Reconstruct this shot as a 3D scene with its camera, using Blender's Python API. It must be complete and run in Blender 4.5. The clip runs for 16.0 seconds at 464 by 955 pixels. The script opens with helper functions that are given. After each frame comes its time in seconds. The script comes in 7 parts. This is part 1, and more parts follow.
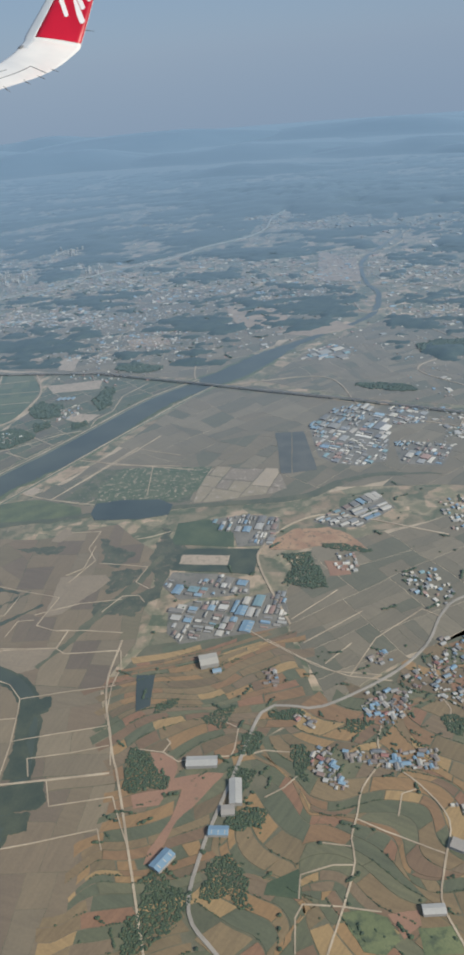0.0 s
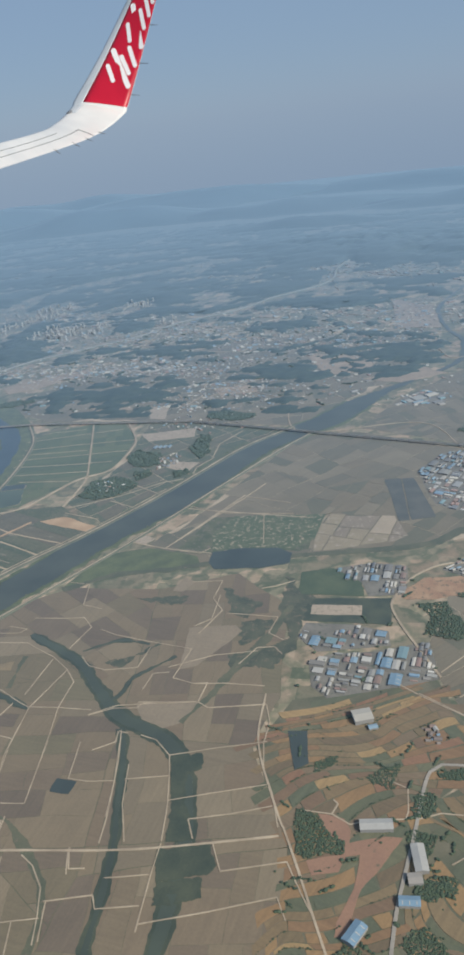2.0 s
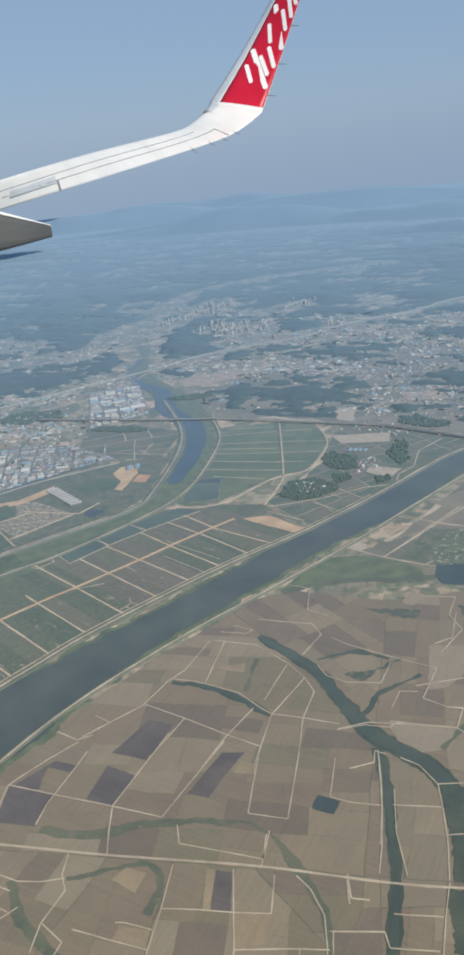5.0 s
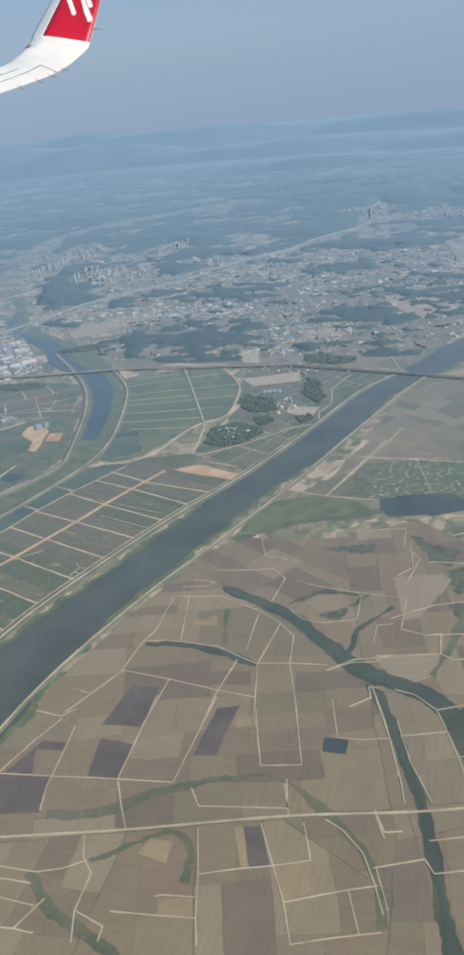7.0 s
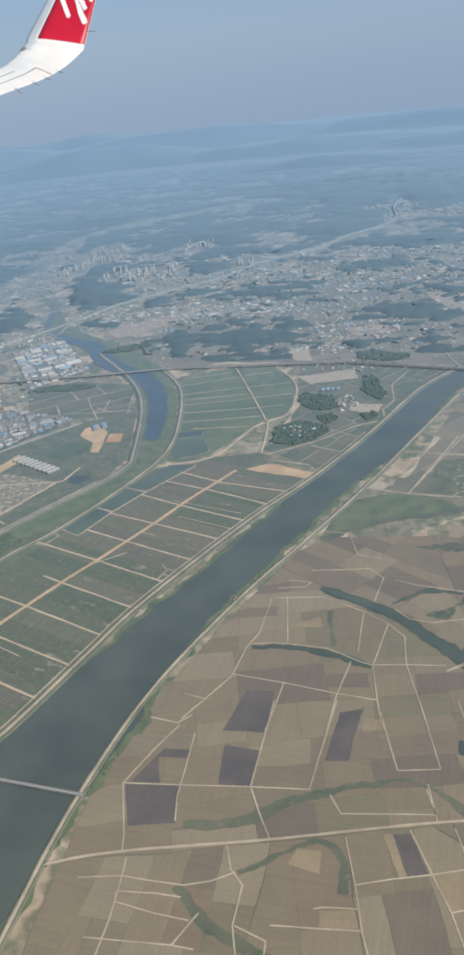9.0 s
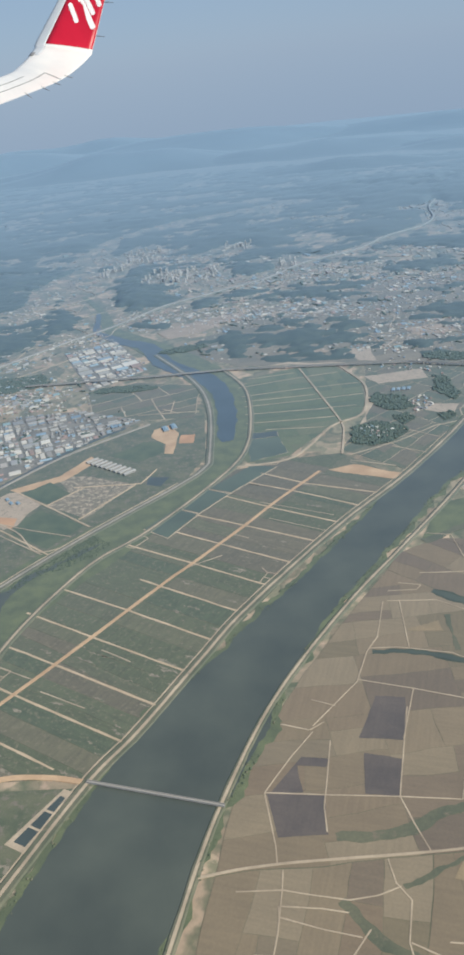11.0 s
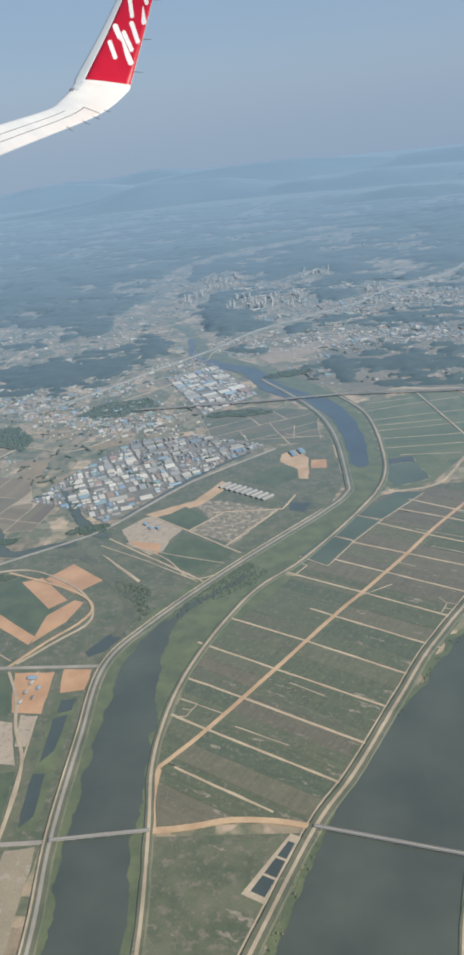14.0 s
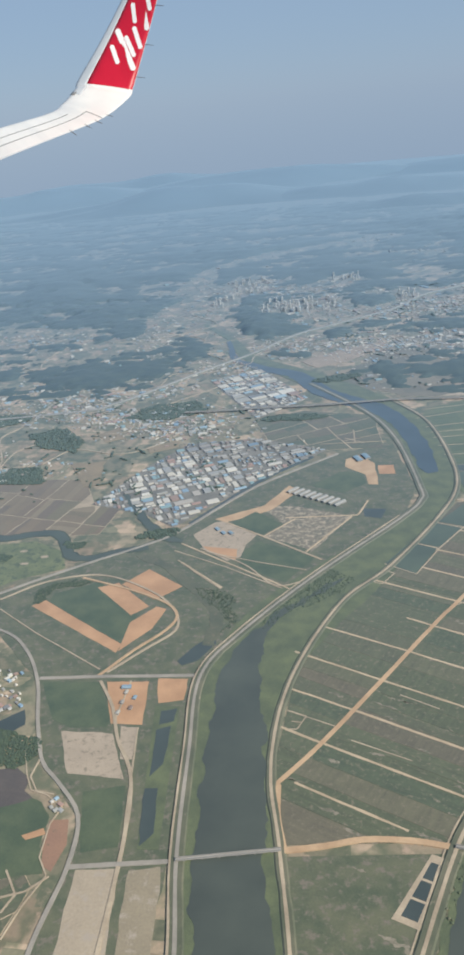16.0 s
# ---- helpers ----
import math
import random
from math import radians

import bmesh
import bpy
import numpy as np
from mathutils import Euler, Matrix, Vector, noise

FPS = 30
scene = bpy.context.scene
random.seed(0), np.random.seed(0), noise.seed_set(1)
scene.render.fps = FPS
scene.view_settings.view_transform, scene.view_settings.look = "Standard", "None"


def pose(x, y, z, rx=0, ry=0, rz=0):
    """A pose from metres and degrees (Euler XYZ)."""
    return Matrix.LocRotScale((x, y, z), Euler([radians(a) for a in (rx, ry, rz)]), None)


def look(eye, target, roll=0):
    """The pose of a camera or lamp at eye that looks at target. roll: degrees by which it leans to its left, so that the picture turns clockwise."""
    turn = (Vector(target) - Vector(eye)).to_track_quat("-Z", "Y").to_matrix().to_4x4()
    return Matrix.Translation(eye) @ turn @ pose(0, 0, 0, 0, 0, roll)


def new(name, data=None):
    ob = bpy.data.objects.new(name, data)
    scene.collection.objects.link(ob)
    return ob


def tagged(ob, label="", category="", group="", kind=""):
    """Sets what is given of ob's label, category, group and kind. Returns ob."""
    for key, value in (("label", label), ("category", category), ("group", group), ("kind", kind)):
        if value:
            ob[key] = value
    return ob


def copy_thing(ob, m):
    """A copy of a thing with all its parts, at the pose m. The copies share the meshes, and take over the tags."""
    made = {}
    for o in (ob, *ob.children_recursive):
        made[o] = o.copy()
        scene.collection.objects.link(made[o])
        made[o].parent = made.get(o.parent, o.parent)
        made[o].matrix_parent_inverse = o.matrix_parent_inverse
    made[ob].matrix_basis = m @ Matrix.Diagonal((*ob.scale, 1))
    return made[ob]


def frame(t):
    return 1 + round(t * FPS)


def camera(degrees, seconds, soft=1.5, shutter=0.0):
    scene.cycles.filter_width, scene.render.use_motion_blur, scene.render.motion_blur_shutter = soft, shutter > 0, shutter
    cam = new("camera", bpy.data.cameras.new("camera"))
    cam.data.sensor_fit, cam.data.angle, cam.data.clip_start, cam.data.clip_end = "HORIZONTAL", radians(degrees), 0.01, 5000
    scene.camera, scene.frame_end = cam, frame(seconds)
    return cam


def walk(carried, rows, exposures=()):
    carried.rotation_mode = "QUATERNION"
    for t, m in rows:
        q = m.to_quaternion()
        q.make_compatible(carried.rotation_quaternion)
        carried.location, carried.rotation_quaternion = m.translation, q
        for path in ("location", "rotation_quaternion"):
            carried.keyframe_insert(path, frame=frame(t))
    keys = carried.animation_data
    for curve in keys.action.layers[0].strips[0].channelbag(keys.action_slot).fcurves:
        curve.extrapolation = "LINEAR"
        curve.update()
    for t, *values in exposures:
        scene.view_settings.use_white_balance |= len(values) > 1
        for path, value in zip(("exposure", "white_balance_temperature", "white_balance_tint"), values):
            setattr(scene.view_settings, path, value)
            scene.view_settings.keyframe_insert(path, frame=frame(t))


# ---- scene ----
LENS = 31.68
SKY = 0.10
SUN = 5.0
# strength and colour of the distance haze mixed into the materials
HAZE_DEPTH = 0.092
HAZE_COLOR = (0.286, 0.410, 0.530, 1)
HAZE_TONE = (2.55, 3.55, 4.95, 1)
SKY_MIX = 0, 1.0, 0.3, 4.0
cam = camera(LENS, 16.0, soft=3.5)

# seconds, eye x y z, then heading (left of +y), downward tilt and lean in degrees
PATH = [
    (0.0, 128.97, 2.81, 151.89, 12.113, 27.305, -5.078),
    (0.5, 120.99, 2.47, 151.82, 12.076, 27.306, -5.135),
    (1.0, 113.0, 2.15, 151.74, 11.965, 26.967, -5.198),
    (1.5, 105.0, 1.86, 151.66, 12.209, 25.113, -5.683),
    (2.0, 96.99, 1.58, 151.57, 14.534, 23.622, -6.372),
    (2.5, 88.97, 1.33, 151.47, 19.02, 22.178, -6.11),
    (3.0, 80.93, 1.1, 151.37, 20.552, 21.26, -5.55),
    (3.5, 72.89, 0.89, 151.26, 22.564, 20.99, -5.88),
    (4.0, 64.83, 0.7, 151.14, 23.25, 20.992, -5.954),
    (4.5, 56.77, 0.54, 151.02, 23.51, 20.992, -5.904),
    (5.0, 48.69, 0.4, 150.89, 22.096, 22.778, -5.38),
    (5.2, 45.46, 0.34, 150.84, 19.574, 24.224, -4.615),
    (7.3, 11.4, 0.02, 150.23, 11.058, 27.368, -5.661),
    (7.5, 8.14, 0.01, 150.16, 10.872, 27.355, -5.704),
    (8.0, -0.0, 0.0, 150.0, 10.542, 27.293, -5.685),
    (8.5, -8.15, 0.01, 149.83, 10.668, 27.285, -5.941),
    (9.0, -16.32, 0.04, 149.65, 10.828, 27.296, -5.993),
    (9.2, -19.58, 0.06, 149.58, 10.971, 27.245, -6.035),
    (11.3, -54.01, 0.48, 148.77, 11.068, 26.904, -6.404),
    (11.5, -57.3, 0.54, 148.68, 11.371, 26.772, -6.357),
    (12.0, -65.52, 0.7, 148.47, 11.79, 25.874, -6.591),
    (12.5, -73.76, 0.89, 148.25, 12.45, 25.315, -6.732),
    (13.0, -82.01, 1.1, 148.03, 12.65, 25.138, -6.858),
    (13.5, -90.27, 1.33, 147.8, 12.553, 24.924, -6.589),
    (14.0, -98.55, 1.58, 147.56, 12.403, 24.806, -6.408),
    (14.5, -106.83, 1.86, 147.32, 12.005, 24.662, -5.964),
    (15.0, -115.12, 2.15, 147.07, 12.17, 24.517, -5.699),
    (15.5, -123.43, 2.47, 146.81, 11.899, 24.488, -5.47),
    (16.0, -131.74, 2.81, 146.55, 11.579, 24.433, -5.353),
]


def aim(x, y, z, heading, tilt, lean):
    a, b = radians(heading), radians(tilt)
    ahead = Vector((-math.sin(a) * math.cos(b), math.cos(a) * math.cos(b), -math.sin(b)))
    return look((x, y, z), Vector((x, y, z)) + ahead * 10, lean)


walk(cam, [(r[0], aim(*r[1:])) for r in PATH], exposures=[(0.0, -0.08, 6350, 10), (1.5, -0.12, 6350, 10), (3.0, 0.03, 6200, 10), (5.0, 0.08, 6250, 10), (9.0, 0.14, 6300, 10), (12.5, 0.14, 6450, 10), (16.0, 0.14, 6450, 10)])

# ---- daylight ----
SUN_ELEVATION, SUN_AZIMUTH = radians(37), radians(118)  # azimuth clockwise from +y
world = bpy.data.worlds.new("world")
scene.world = world
world.use_nodes = True
wt = world.node_tree
sky = wt.nodes.new("ShaderNodeTexSky")
sky.sky_type, sky.sun_disc = "NISHITA", False
sky.sun_elevation, sky.sun_rotation = SUN_ELEVATION, SUN_AZIMUTH
sky.altitude, sky.air_density, sky.dust_density, sky.ozone_density = SKY_MIX
wt.nodes["Background"].inputs["Strength"].default_value = SKY
haze = wt.nodes.new("ShaderNodeMix")  # thick summer haze evens the sky out
haze.data_type = "RGBA"
haze.inputs[0].default_value, haze.inputs["B"].default_value = 0.85, HAZE_TONE
wt.links.new(sky.outputs["Color"], haze.inputs["A"])
wt.links.new(haze.outputs["Result"], wt.nodes["Background"].inputs["Color"])
sun = new("sun", bpy.data.lights.new("sun", "SUN"))
sun.data.energy, sun.data.angle, sun.data.color = SUN, radians(12), (1.0, 0.90, 0.74)
toward = Vector((math.sin(SUN_AZIMUTH) * math.cos(SUN_ELEVATION), math.cos(SUN_AZIMUTH) * math.cos(SUN_ELEVATION), math.sin(SUN_ELEVATION)))
sun.matrix_world = look(toward * 3000, (0, 0, 0))


# ---- materials ----
def math_node(tree, op, a, b=None):
    n = tree.nodes.new("ShaderNodeMath")
    n.operation = op
    for slot, v in enumerate((a, b)):
        if v is None:
            continue
        if isinstance(v, (int, float)):
            n.inputs[slot].default_value = v
        else:
            tree.links.new(v, n.inputs[slot])
    return n.outputs[0]


def distance_haze(tree, shader, thin_haze=False):
    """Painted haze: a bluish tint mixed over the surface, thicker the flatter the view."""
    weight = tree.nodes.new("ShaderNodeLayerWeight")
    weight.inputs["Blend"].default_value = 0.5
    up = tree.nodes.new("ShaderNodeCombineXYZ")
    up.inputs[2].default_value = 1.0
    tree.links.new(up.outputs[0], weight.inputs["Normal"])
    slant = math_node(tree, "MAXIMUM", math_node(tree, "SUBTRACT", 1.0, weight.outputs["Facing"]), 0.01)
    # a tenth less painted haze over woods
    clear = math_node(tree, "POWER", 2.718, math_node(tree, "DIVIDE", -HAZE_DEPTH * (0.9 if thin_haze else 1.0), math_node(tree, "POWER", slant, 1.55)))
    haze_gloss = tree.nodes.new("ShaderNodeBsdfGlossy")
    haze_gloss.inputs["Color"].default_value = HAZE_COLOR
    haze_gloss.inputs["Roughness"].default_value = 0.9
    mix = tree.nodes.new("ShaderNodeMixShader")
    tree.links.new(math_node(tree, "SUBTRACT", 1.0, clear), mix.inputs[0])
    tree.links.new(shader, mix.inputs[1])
    tree.links.new(haze_gloss.outputs[0], mix.inputs[2])
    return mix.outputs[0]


def furrows(tree, coord, pick, strength, heading):
    """Streaks left by plough and rake, along or across the heading as each plot has it."""
    quarter = math_node(tree, "MULTIPLY", math_node(tree, "GREATER_THAN", math_node(tree, "FRACT", math_node(tree, "MULTIPLY", pick, 7.3)), 0.5), math.pi / 2)
    turn = tree.nodes.new("ShaderNodeVectorRotate")
    turn.rotation_type = "Z_AXIS"
    tree.links.new(coord.outputs["Position"], turn.inputs["Vector"])
    tree.links.new(math_node(tree, "ADD", quarter, radians(heading)), turn.inputs["Angle"])
    stretch = tree.nodes.new("ShaderNodeVectorMath")
    stretch.operation = "MULTIPLY"
    stretch.inputs[1].default_value = (0.07, 1.1, 0.0)
    tree.links.new(turn.outputs[0], stretch.inputs[0])
    streak = tree.nodes.new("ShaderNodeTexNoise")
    streak.inputs["Scale"].default_value, streak.inputs["Detail"].default_value = 1.0, 3
    tree.links.new(stretch.outputs[0], streak.inputs["Vector"])
    return math_node(tree, "MULTIPLY", math_node(tree, "SUBTRACT", streak.outputs["Fac"], 0.5), 2.4 * strength)


def surface(name, colours, scale=1.0, vary="", grain=0.35, rough=0.85, bump=0.3, metal=0.0, hazed=True, thin_haze=False, blotch=0.0, blotch_colour=(0.2, 0.2, 0.1), furrow=0.0, heading=8.0):
    """A weathered surface. colours: stops, picked by piece (vary: object or island) or by broad noise; grain: strength of the fine mottling."""
    m = bpy.data.materials.new(name)
    m.use_nodes = True
    t = m.node_tree
    bsdf, out = t.nodes["Principled BSDF"], t.nodes["Material Output"]
    coord = t.nodes.new("ShaderNodeNewGeometry")
    broad = t.nodes.new("ShaderNodeTexNoise")
    broad.inputs["Scale"].default_value, broad.inputs["Detail"].default_value = 0.12 * scale, 4
    fine = t.nodes.new("ShaderNodeTexNoise")
    fine.inputs["Scale"].default_value, fine.inputs["Detail"].default_value, fine.inputs["Roughness"].default_value = 1.6 * scale, 6, 0.65
    for n in (broad, fine):
        t.links.new(coord.outputs["Position"], n.inputs["Vector"])
    ramp = t.nodes.new("ShaderNodeValToRGB")
    ramp.color_ramp.interpolation = "CONSTANT" if vary else "EASE"
    els = ramp.color_ramp.elements
    while len(els) < len(colours):
        els.new(0.5)
    for i, c in enumerate(colours):
        els[i].position = i / len(colours) if vary else 0.3 + 0.4 * i / max(1, len(colours) - 1)
        els[i].color = (*c, 1)
    if len(colours) == 1:
        els[0].color = els[1].color = (*colours[0], 1)
    if vary == "object":
        pick = t.nodes.new("ShaderNodeObjectInfo").outputs["Random"]
    elif vary == "island":
        pick = coord.outputs["Random Per Island"]
    else:
        pick = broad.outputs["Fac"]
    t.links.new(pick, ramp.inputs["Fac"])
    mul = t.nodes.new("ShaderNodeMix")
    mul.data_type, mul.blend_type = "RGBA", "MULTIPLY"
    mul.inputs[0].default_value = 1.0
    tone = math_node(t, "ADD", math_node(t, "MULTIPLY", math_node(t, "ADD", math_node(t, "MULTIPLY", fine.outputs["Fac"], 0.6), math_node(t, "MULTIPLY", broad.outputs["Fac"], 0.4)), 2 * grain), 1 - grain)
    if furrow:
        tone = math_node(t, "ADD", tone, furrows(t, coord, pick, furrow, heading))
    grey = t.nodes.new("ShaderNodeCombineXYZ")
    for i in range(3):
        t.links.new(tone, grey.inputs[i])
    t.links.new(ramp.outputs["Color"], mul.inputs["A"])
    t.links.new(grey.outputs[0], mul.inputs["B"])
    colour = mul.outputs["Result"]
    if blotch:
        spots = t.nodes.new("ShaderNodeTexNoise")
        spots.inputs["Scale"].default_value, spots.inputs["Detail"].default_value, spots.inputs["Roughness"].default_value = 0.35 * scale, 7, 0.7
        t.links.new(coord.outputs["Position"], spots.inputs["Vector"])
        edge = t.nodes.new("ShaderNodeMapRange")
        edge.inputs["From Min"].default_value, edge.inputs["From Max"].default_value = 0.62 - blotch, 0.72 - blotch
        t.links.new(spots.outputs["Fac"], edge.inputs["Value"])
        over = t.nodes.new("ShaderNodeMix")
        over.data_type = "RGBA"
        over.inputs["B"].default_value = (*blotch_colour, 1)
        t.links.new(edge.outputs["Result"], over.inputs[0])
        t.links.new(colour, over.inputs["A"])
        colour = over.outputs["Result"]
    t.links.new(colour, bsdf.inputs["Base Color"])
    bsdf.inputs["Roughness"].default_value, bsdf.inputs["Metallic"].default_value = rough, metal
    bsdf.inputs["Specular IOR Level"].default_value = 0.25
    if bump:
        b = t.nodes.new("ShaderNodeBump")
        b.inputs["Strength"].default_value, b.inputs["Distance"].default_value = bump, 0.15
        t.links.new(fine.outputs["Fac"], b.inputs["Height"])
        t.links.new(b.outputs[0], bsdf.inputs["Normal"])
    # distance haze goes over the surface's own colour
    t.links.new(distance_haze(t, bsdf.outputs[0], thin_haze) if hazed else bsdf.outputs[0], out.inputs["Surface"])
    return m


SOIL = [(0.191, 0.144, 0.083), (0.209, 0.159, 0.093), (0.167, 0.125, 0.077), (0.222, 0.172, 0.102), (0.188, 0.141, 0.082), (0.146, 0.109, 0.069), (0.198, 0.15, 0.086), (0.176, 0.13, 0.079), (0.231, 0.181, 0.11), (0.171, 0.135, 0.075), (0.203, 0.154, 0.089), (0.185, 0.135, 0.079), (0.156, 0.117, 0.074), (0.167, 0.138, 0.075), (0.198, 0.147, 0.086), (0.192, 0.15, 0.09)]
TERRACE = [(0.225, 0.133, 0.06), (0.283, 0.176, 0.072), (0.183, 0.115, 0.06), (0.318, 0.212, 0.09), (0.201, 0.139, 0.065), (0.154, 0.109, 0.054), (0.14, 0.132, 0.067), (0.259, 0.157, 0.065), (0.177, 0.128, 0.06), (0.213, 0.151, 0.072), (0.109, 0.112, 0.059), (0.236, 0.128, 0.065), (0.112, 0.112, 0.056), (0.188, 0.133, 0.072)]
GREENS = [(0.135, 0.115, 0.068), (0.122, 0.106, 0.064), (0.098, 0.106, 0.052), (0.118, 0.116, 0.060), (0.080, 0.094, 0.046), (0.130, 0.118, 0.066), (0.102, 0.104, 0.054), (0.090, 0.098, 0.046)]
GREYS = [(0.172, 0.145, 0.092), (0.196, 0.162, 0.104), (0.152, 0.132, 0.084), (0.212, 0.176, 0.114), (0.178, 0.148, 0.094), (0.135, 0.124, 0.076), (0.188, 0.152, 0.094)]
ROOFS = [(0.42, 0.40, 0.36), (0.25, 0.25, 0.24), (0.52, 0.50, 0.45), (0.17, 0.25, 0.33), (0.32, 0.29, 0.25), (0.46, 0.43, 0.37), (0.15, 0.15, 0.15), (0.24, 0.33, 0.40), (0.34, 0.33, 0.31),
         (0.49, 0.46, 0.40), (0.24, 0.165, 0.125), (0.28, 0.27, 0.24), (0.19, 0.18, 0.165), (0.18, 0.27, 0.29), (0.42, 0.39, 0.33), (0.29, 0.19, 0.15), (0.22, 0.20, 0.17)]
HOUSE_ROOFS = [(0.17, 0.16, 0.145), (0.24, 0.20, 0.165), (0.30, 0.27, 0.23), (0.20, 0.155, 0.125), (0.38, 0.355, 0.31), (0.14, 0.145, 0.15), (0.26, 0.245, 0.22), (0.19, 0.24, 0.28), (0.25, 0.17, 0.13)]
# town roof colours brightened by a third to stand out through the haze
BRIGHTENED_ROOFS = [tuple(min(0.8, 1.32 * v) for v in c) for c in ROOFS]

paddy_mat = surface("ploughed_paddy", SOIL, vary="object", grain=0.35, furrow=0.14)
paddy_far_mat = surface("ploughed_paddy_rest", SOIL, vary="island", grain=0.35, furrow=0.14)
dark_soil_mat = surface("dark_wet_soil", [(0.088, 0.068, 0.054), (0.112, 0.086, 0.066)], grain=0.35, furrow=0.14)
ditch_mat = surface("rough_ditch_grass", [(0.086, 0.092, 0.048), (0.118, 0.112, 0.06)], grain=0.55, blotch=0.05, blotch_colour=(0.17, 0.135, 0.085))
ochre_mat = surface("ochre_stubble", [(0.23, 0.175, 0.095), (0.27, 0.20, 0.11)], grain=0.35, furrow=0.14)
tan_mat = surface("tan_bare_soil", [(0.30, 0.225, 0.15), (0.36, 0.275, 0.19)], grain=0.5, furrow=0.14)
pale_soil_mat = surface("pale_dry_soil", [(0.27, 0.212, 0.138), (0.235, 0.184, 0.12)], grain=0.35, furrow=0.15)
terrace_mat = surface("terrace_soil", TERRACE, vary="object", grain=0.4, furrow=0.25, heading=25)
terrace_far_mat = surface("terrace_soil_rest", TERRACE, vary="island", grain=0.4, furrow=0.25, heading=25)
meadow_mat = surface("dark_green_meadow", [(0.06, 0.082, 0.034), (0.09, 0.107, 0.046)], grain=0.5)
green_mat = surface("reclaimed_grass", GREENS, vary="object", grain=0.6, scale=2.2, blotch=0.075, blotch_colour=(0.185, 0.158, 0.10), furrow=0.25, heading=-65)
polder_mat = surface("polder_grass", [(0.098, 0.120, 0.050), (0.118, 0.136, 0.058), (0.086, 0.108, 0.046), (0.128, 0.138, 0.064)], vary="object", grain=0.5, scale=1.4, blotch=0.05, blotch_colour=(0.17, 0.155, 0.095), furrow=0.2, heading=-76)
grey_mat = surface("dry_field", GREYS, vary="object", grain=0.4, furrow=0.15, heading=40)
grey_far_mat = surface("dry_field_rest", GREYS, vary="island", grain=0.4, furrow=0.15, heading=40)
track_mat = surface("pale_gravel", [(0.35, 0.275, 0.185), (0.45, 0.365, 0.255)], grain=0.5)
dirt_mat = surface("orange_dirt", [(0.44, 0.285, 0.155), (0.52, 0.36, 0.21)], grain=0.45)
sandy_mat = surface("sandy_lane", [(0.42, 0.32, 0.20), (0.50, 0.39, 0.26)], grain=0.45)
bund_mat = surface("grassy_bund", [(0.10, 0.10, 0.05), (0.15, 0.13, 0.075)], grain=0.5)
asphalt_mat = surface("worn_concrete_road", [(0.28, 0.25, 0.205), (0.35, 0.31, 0.255)], grain=0.35)
highway_mat = surface("highway_concrete", [(0.29, 0.27, 0.24), (0.36, 0.335, 0.30)], grain=0.3)
levee_mat = surface("levee_grass", [(0.095, 0.10, 0.05), (0.14, 0.13, 0.075)], grain=0.5, blotch=0.02, blotch_colour=(0.25, 0.21, 0.14))
marsh_mat = surface("reed_marsh", [(0.09, 0.105, 0.045), (0.12, 0.135, 0.055)], grain=0.6, scale=1.4, bump=0.6)
reed_mat = surface("dark_reeds", [(0.042, 0.052, 0.026), (0.068, 0.074, 0.037)], grain=0.55, bump=0.5)
hollow_mat = surface("overgrown_hollow", [(0.062, 0.07, 0.036), (0.092, 0.092, 0.05)], grain=0.55, scale=1.4, blotch=0.09, blotch_colour=(0.155, 0.122, 0.075))
scrub_mat = surface("scrub_grass", [(0.082, 0.096, 0.045), (0.122, 0.12, 0.062)], grain=0.6, scale=1.3, blotch=0.10, blotch_colour=(0.175, 0.148, 0.104))
orange_mat = surface("bare_orange_soil", [(0.42, 0.235, 0.115), (0.50, 0.29, 0.15)], grain=0.3)
beige_mat = surface("levelled_sand", [(0.44, 0.355, 0.26), (0.34, 0.275, 0.2)], grain=0.5, scale=1.5, blotch=0.09, blotch_colour=(0.24, 0.195, 0.135))
sand_mat = surface("sandy_plot", [(0.32, 0.26, 0.18), (0.38, 0.31, 0.22), (0.24, 0.195, 0.14), (0.28, 0.23, 0.15)], vary="object", grain=0.5, blotch=0.08, blotch_colour=(0.38, 0.32, 0.25))
scar_mat = surface("pale_scar", [(0.16, 0.14, 0.09), (0.27, 0.23, 0.165)], grain=0.6, scale=2.5, blotch=0.12, blotch_colour=(0.10, 0.105, 0.055))
churned_mat = surface("churned_ground", [(0.15, 0.135, 0.085), (0.20, 0.165, 0.11)], grain=0.5, scale=1.6, blotch=0.13, blotch_colour=(0.40, 0.33, 0.24))
scarred_mat = surface("scarred_scrub", [(0.075, 0.10, 0.042), (0.11, 0.12, 0.06)], grain=0.55, scale=1.4, blotch=0.09, blotch_colour=(0.36, 0.30, 0.21))
dark_plot_mat = surface("dark_wet_plot", [(0.085, 0.085, 0.07), (0.11, 0.105, 0.085)], grain=0.4)
red_soil_mat = surface("red_soil", [(0.32, 0.18, 0.105), (0.26, 0.145, 0.088)], grain=0.4, scale=1.3, blotch=0.03, blotch_colour=(0.13, 0.11, 0.06))
slope_mat = surface("orange_slope", [(0.33, 0.19, 0.105), (0.40, 0.26, 0.15)], grain=0.45, scale=1.3, blotch=0.08, blotch_colour=(0.15, 0.12, 0.065))
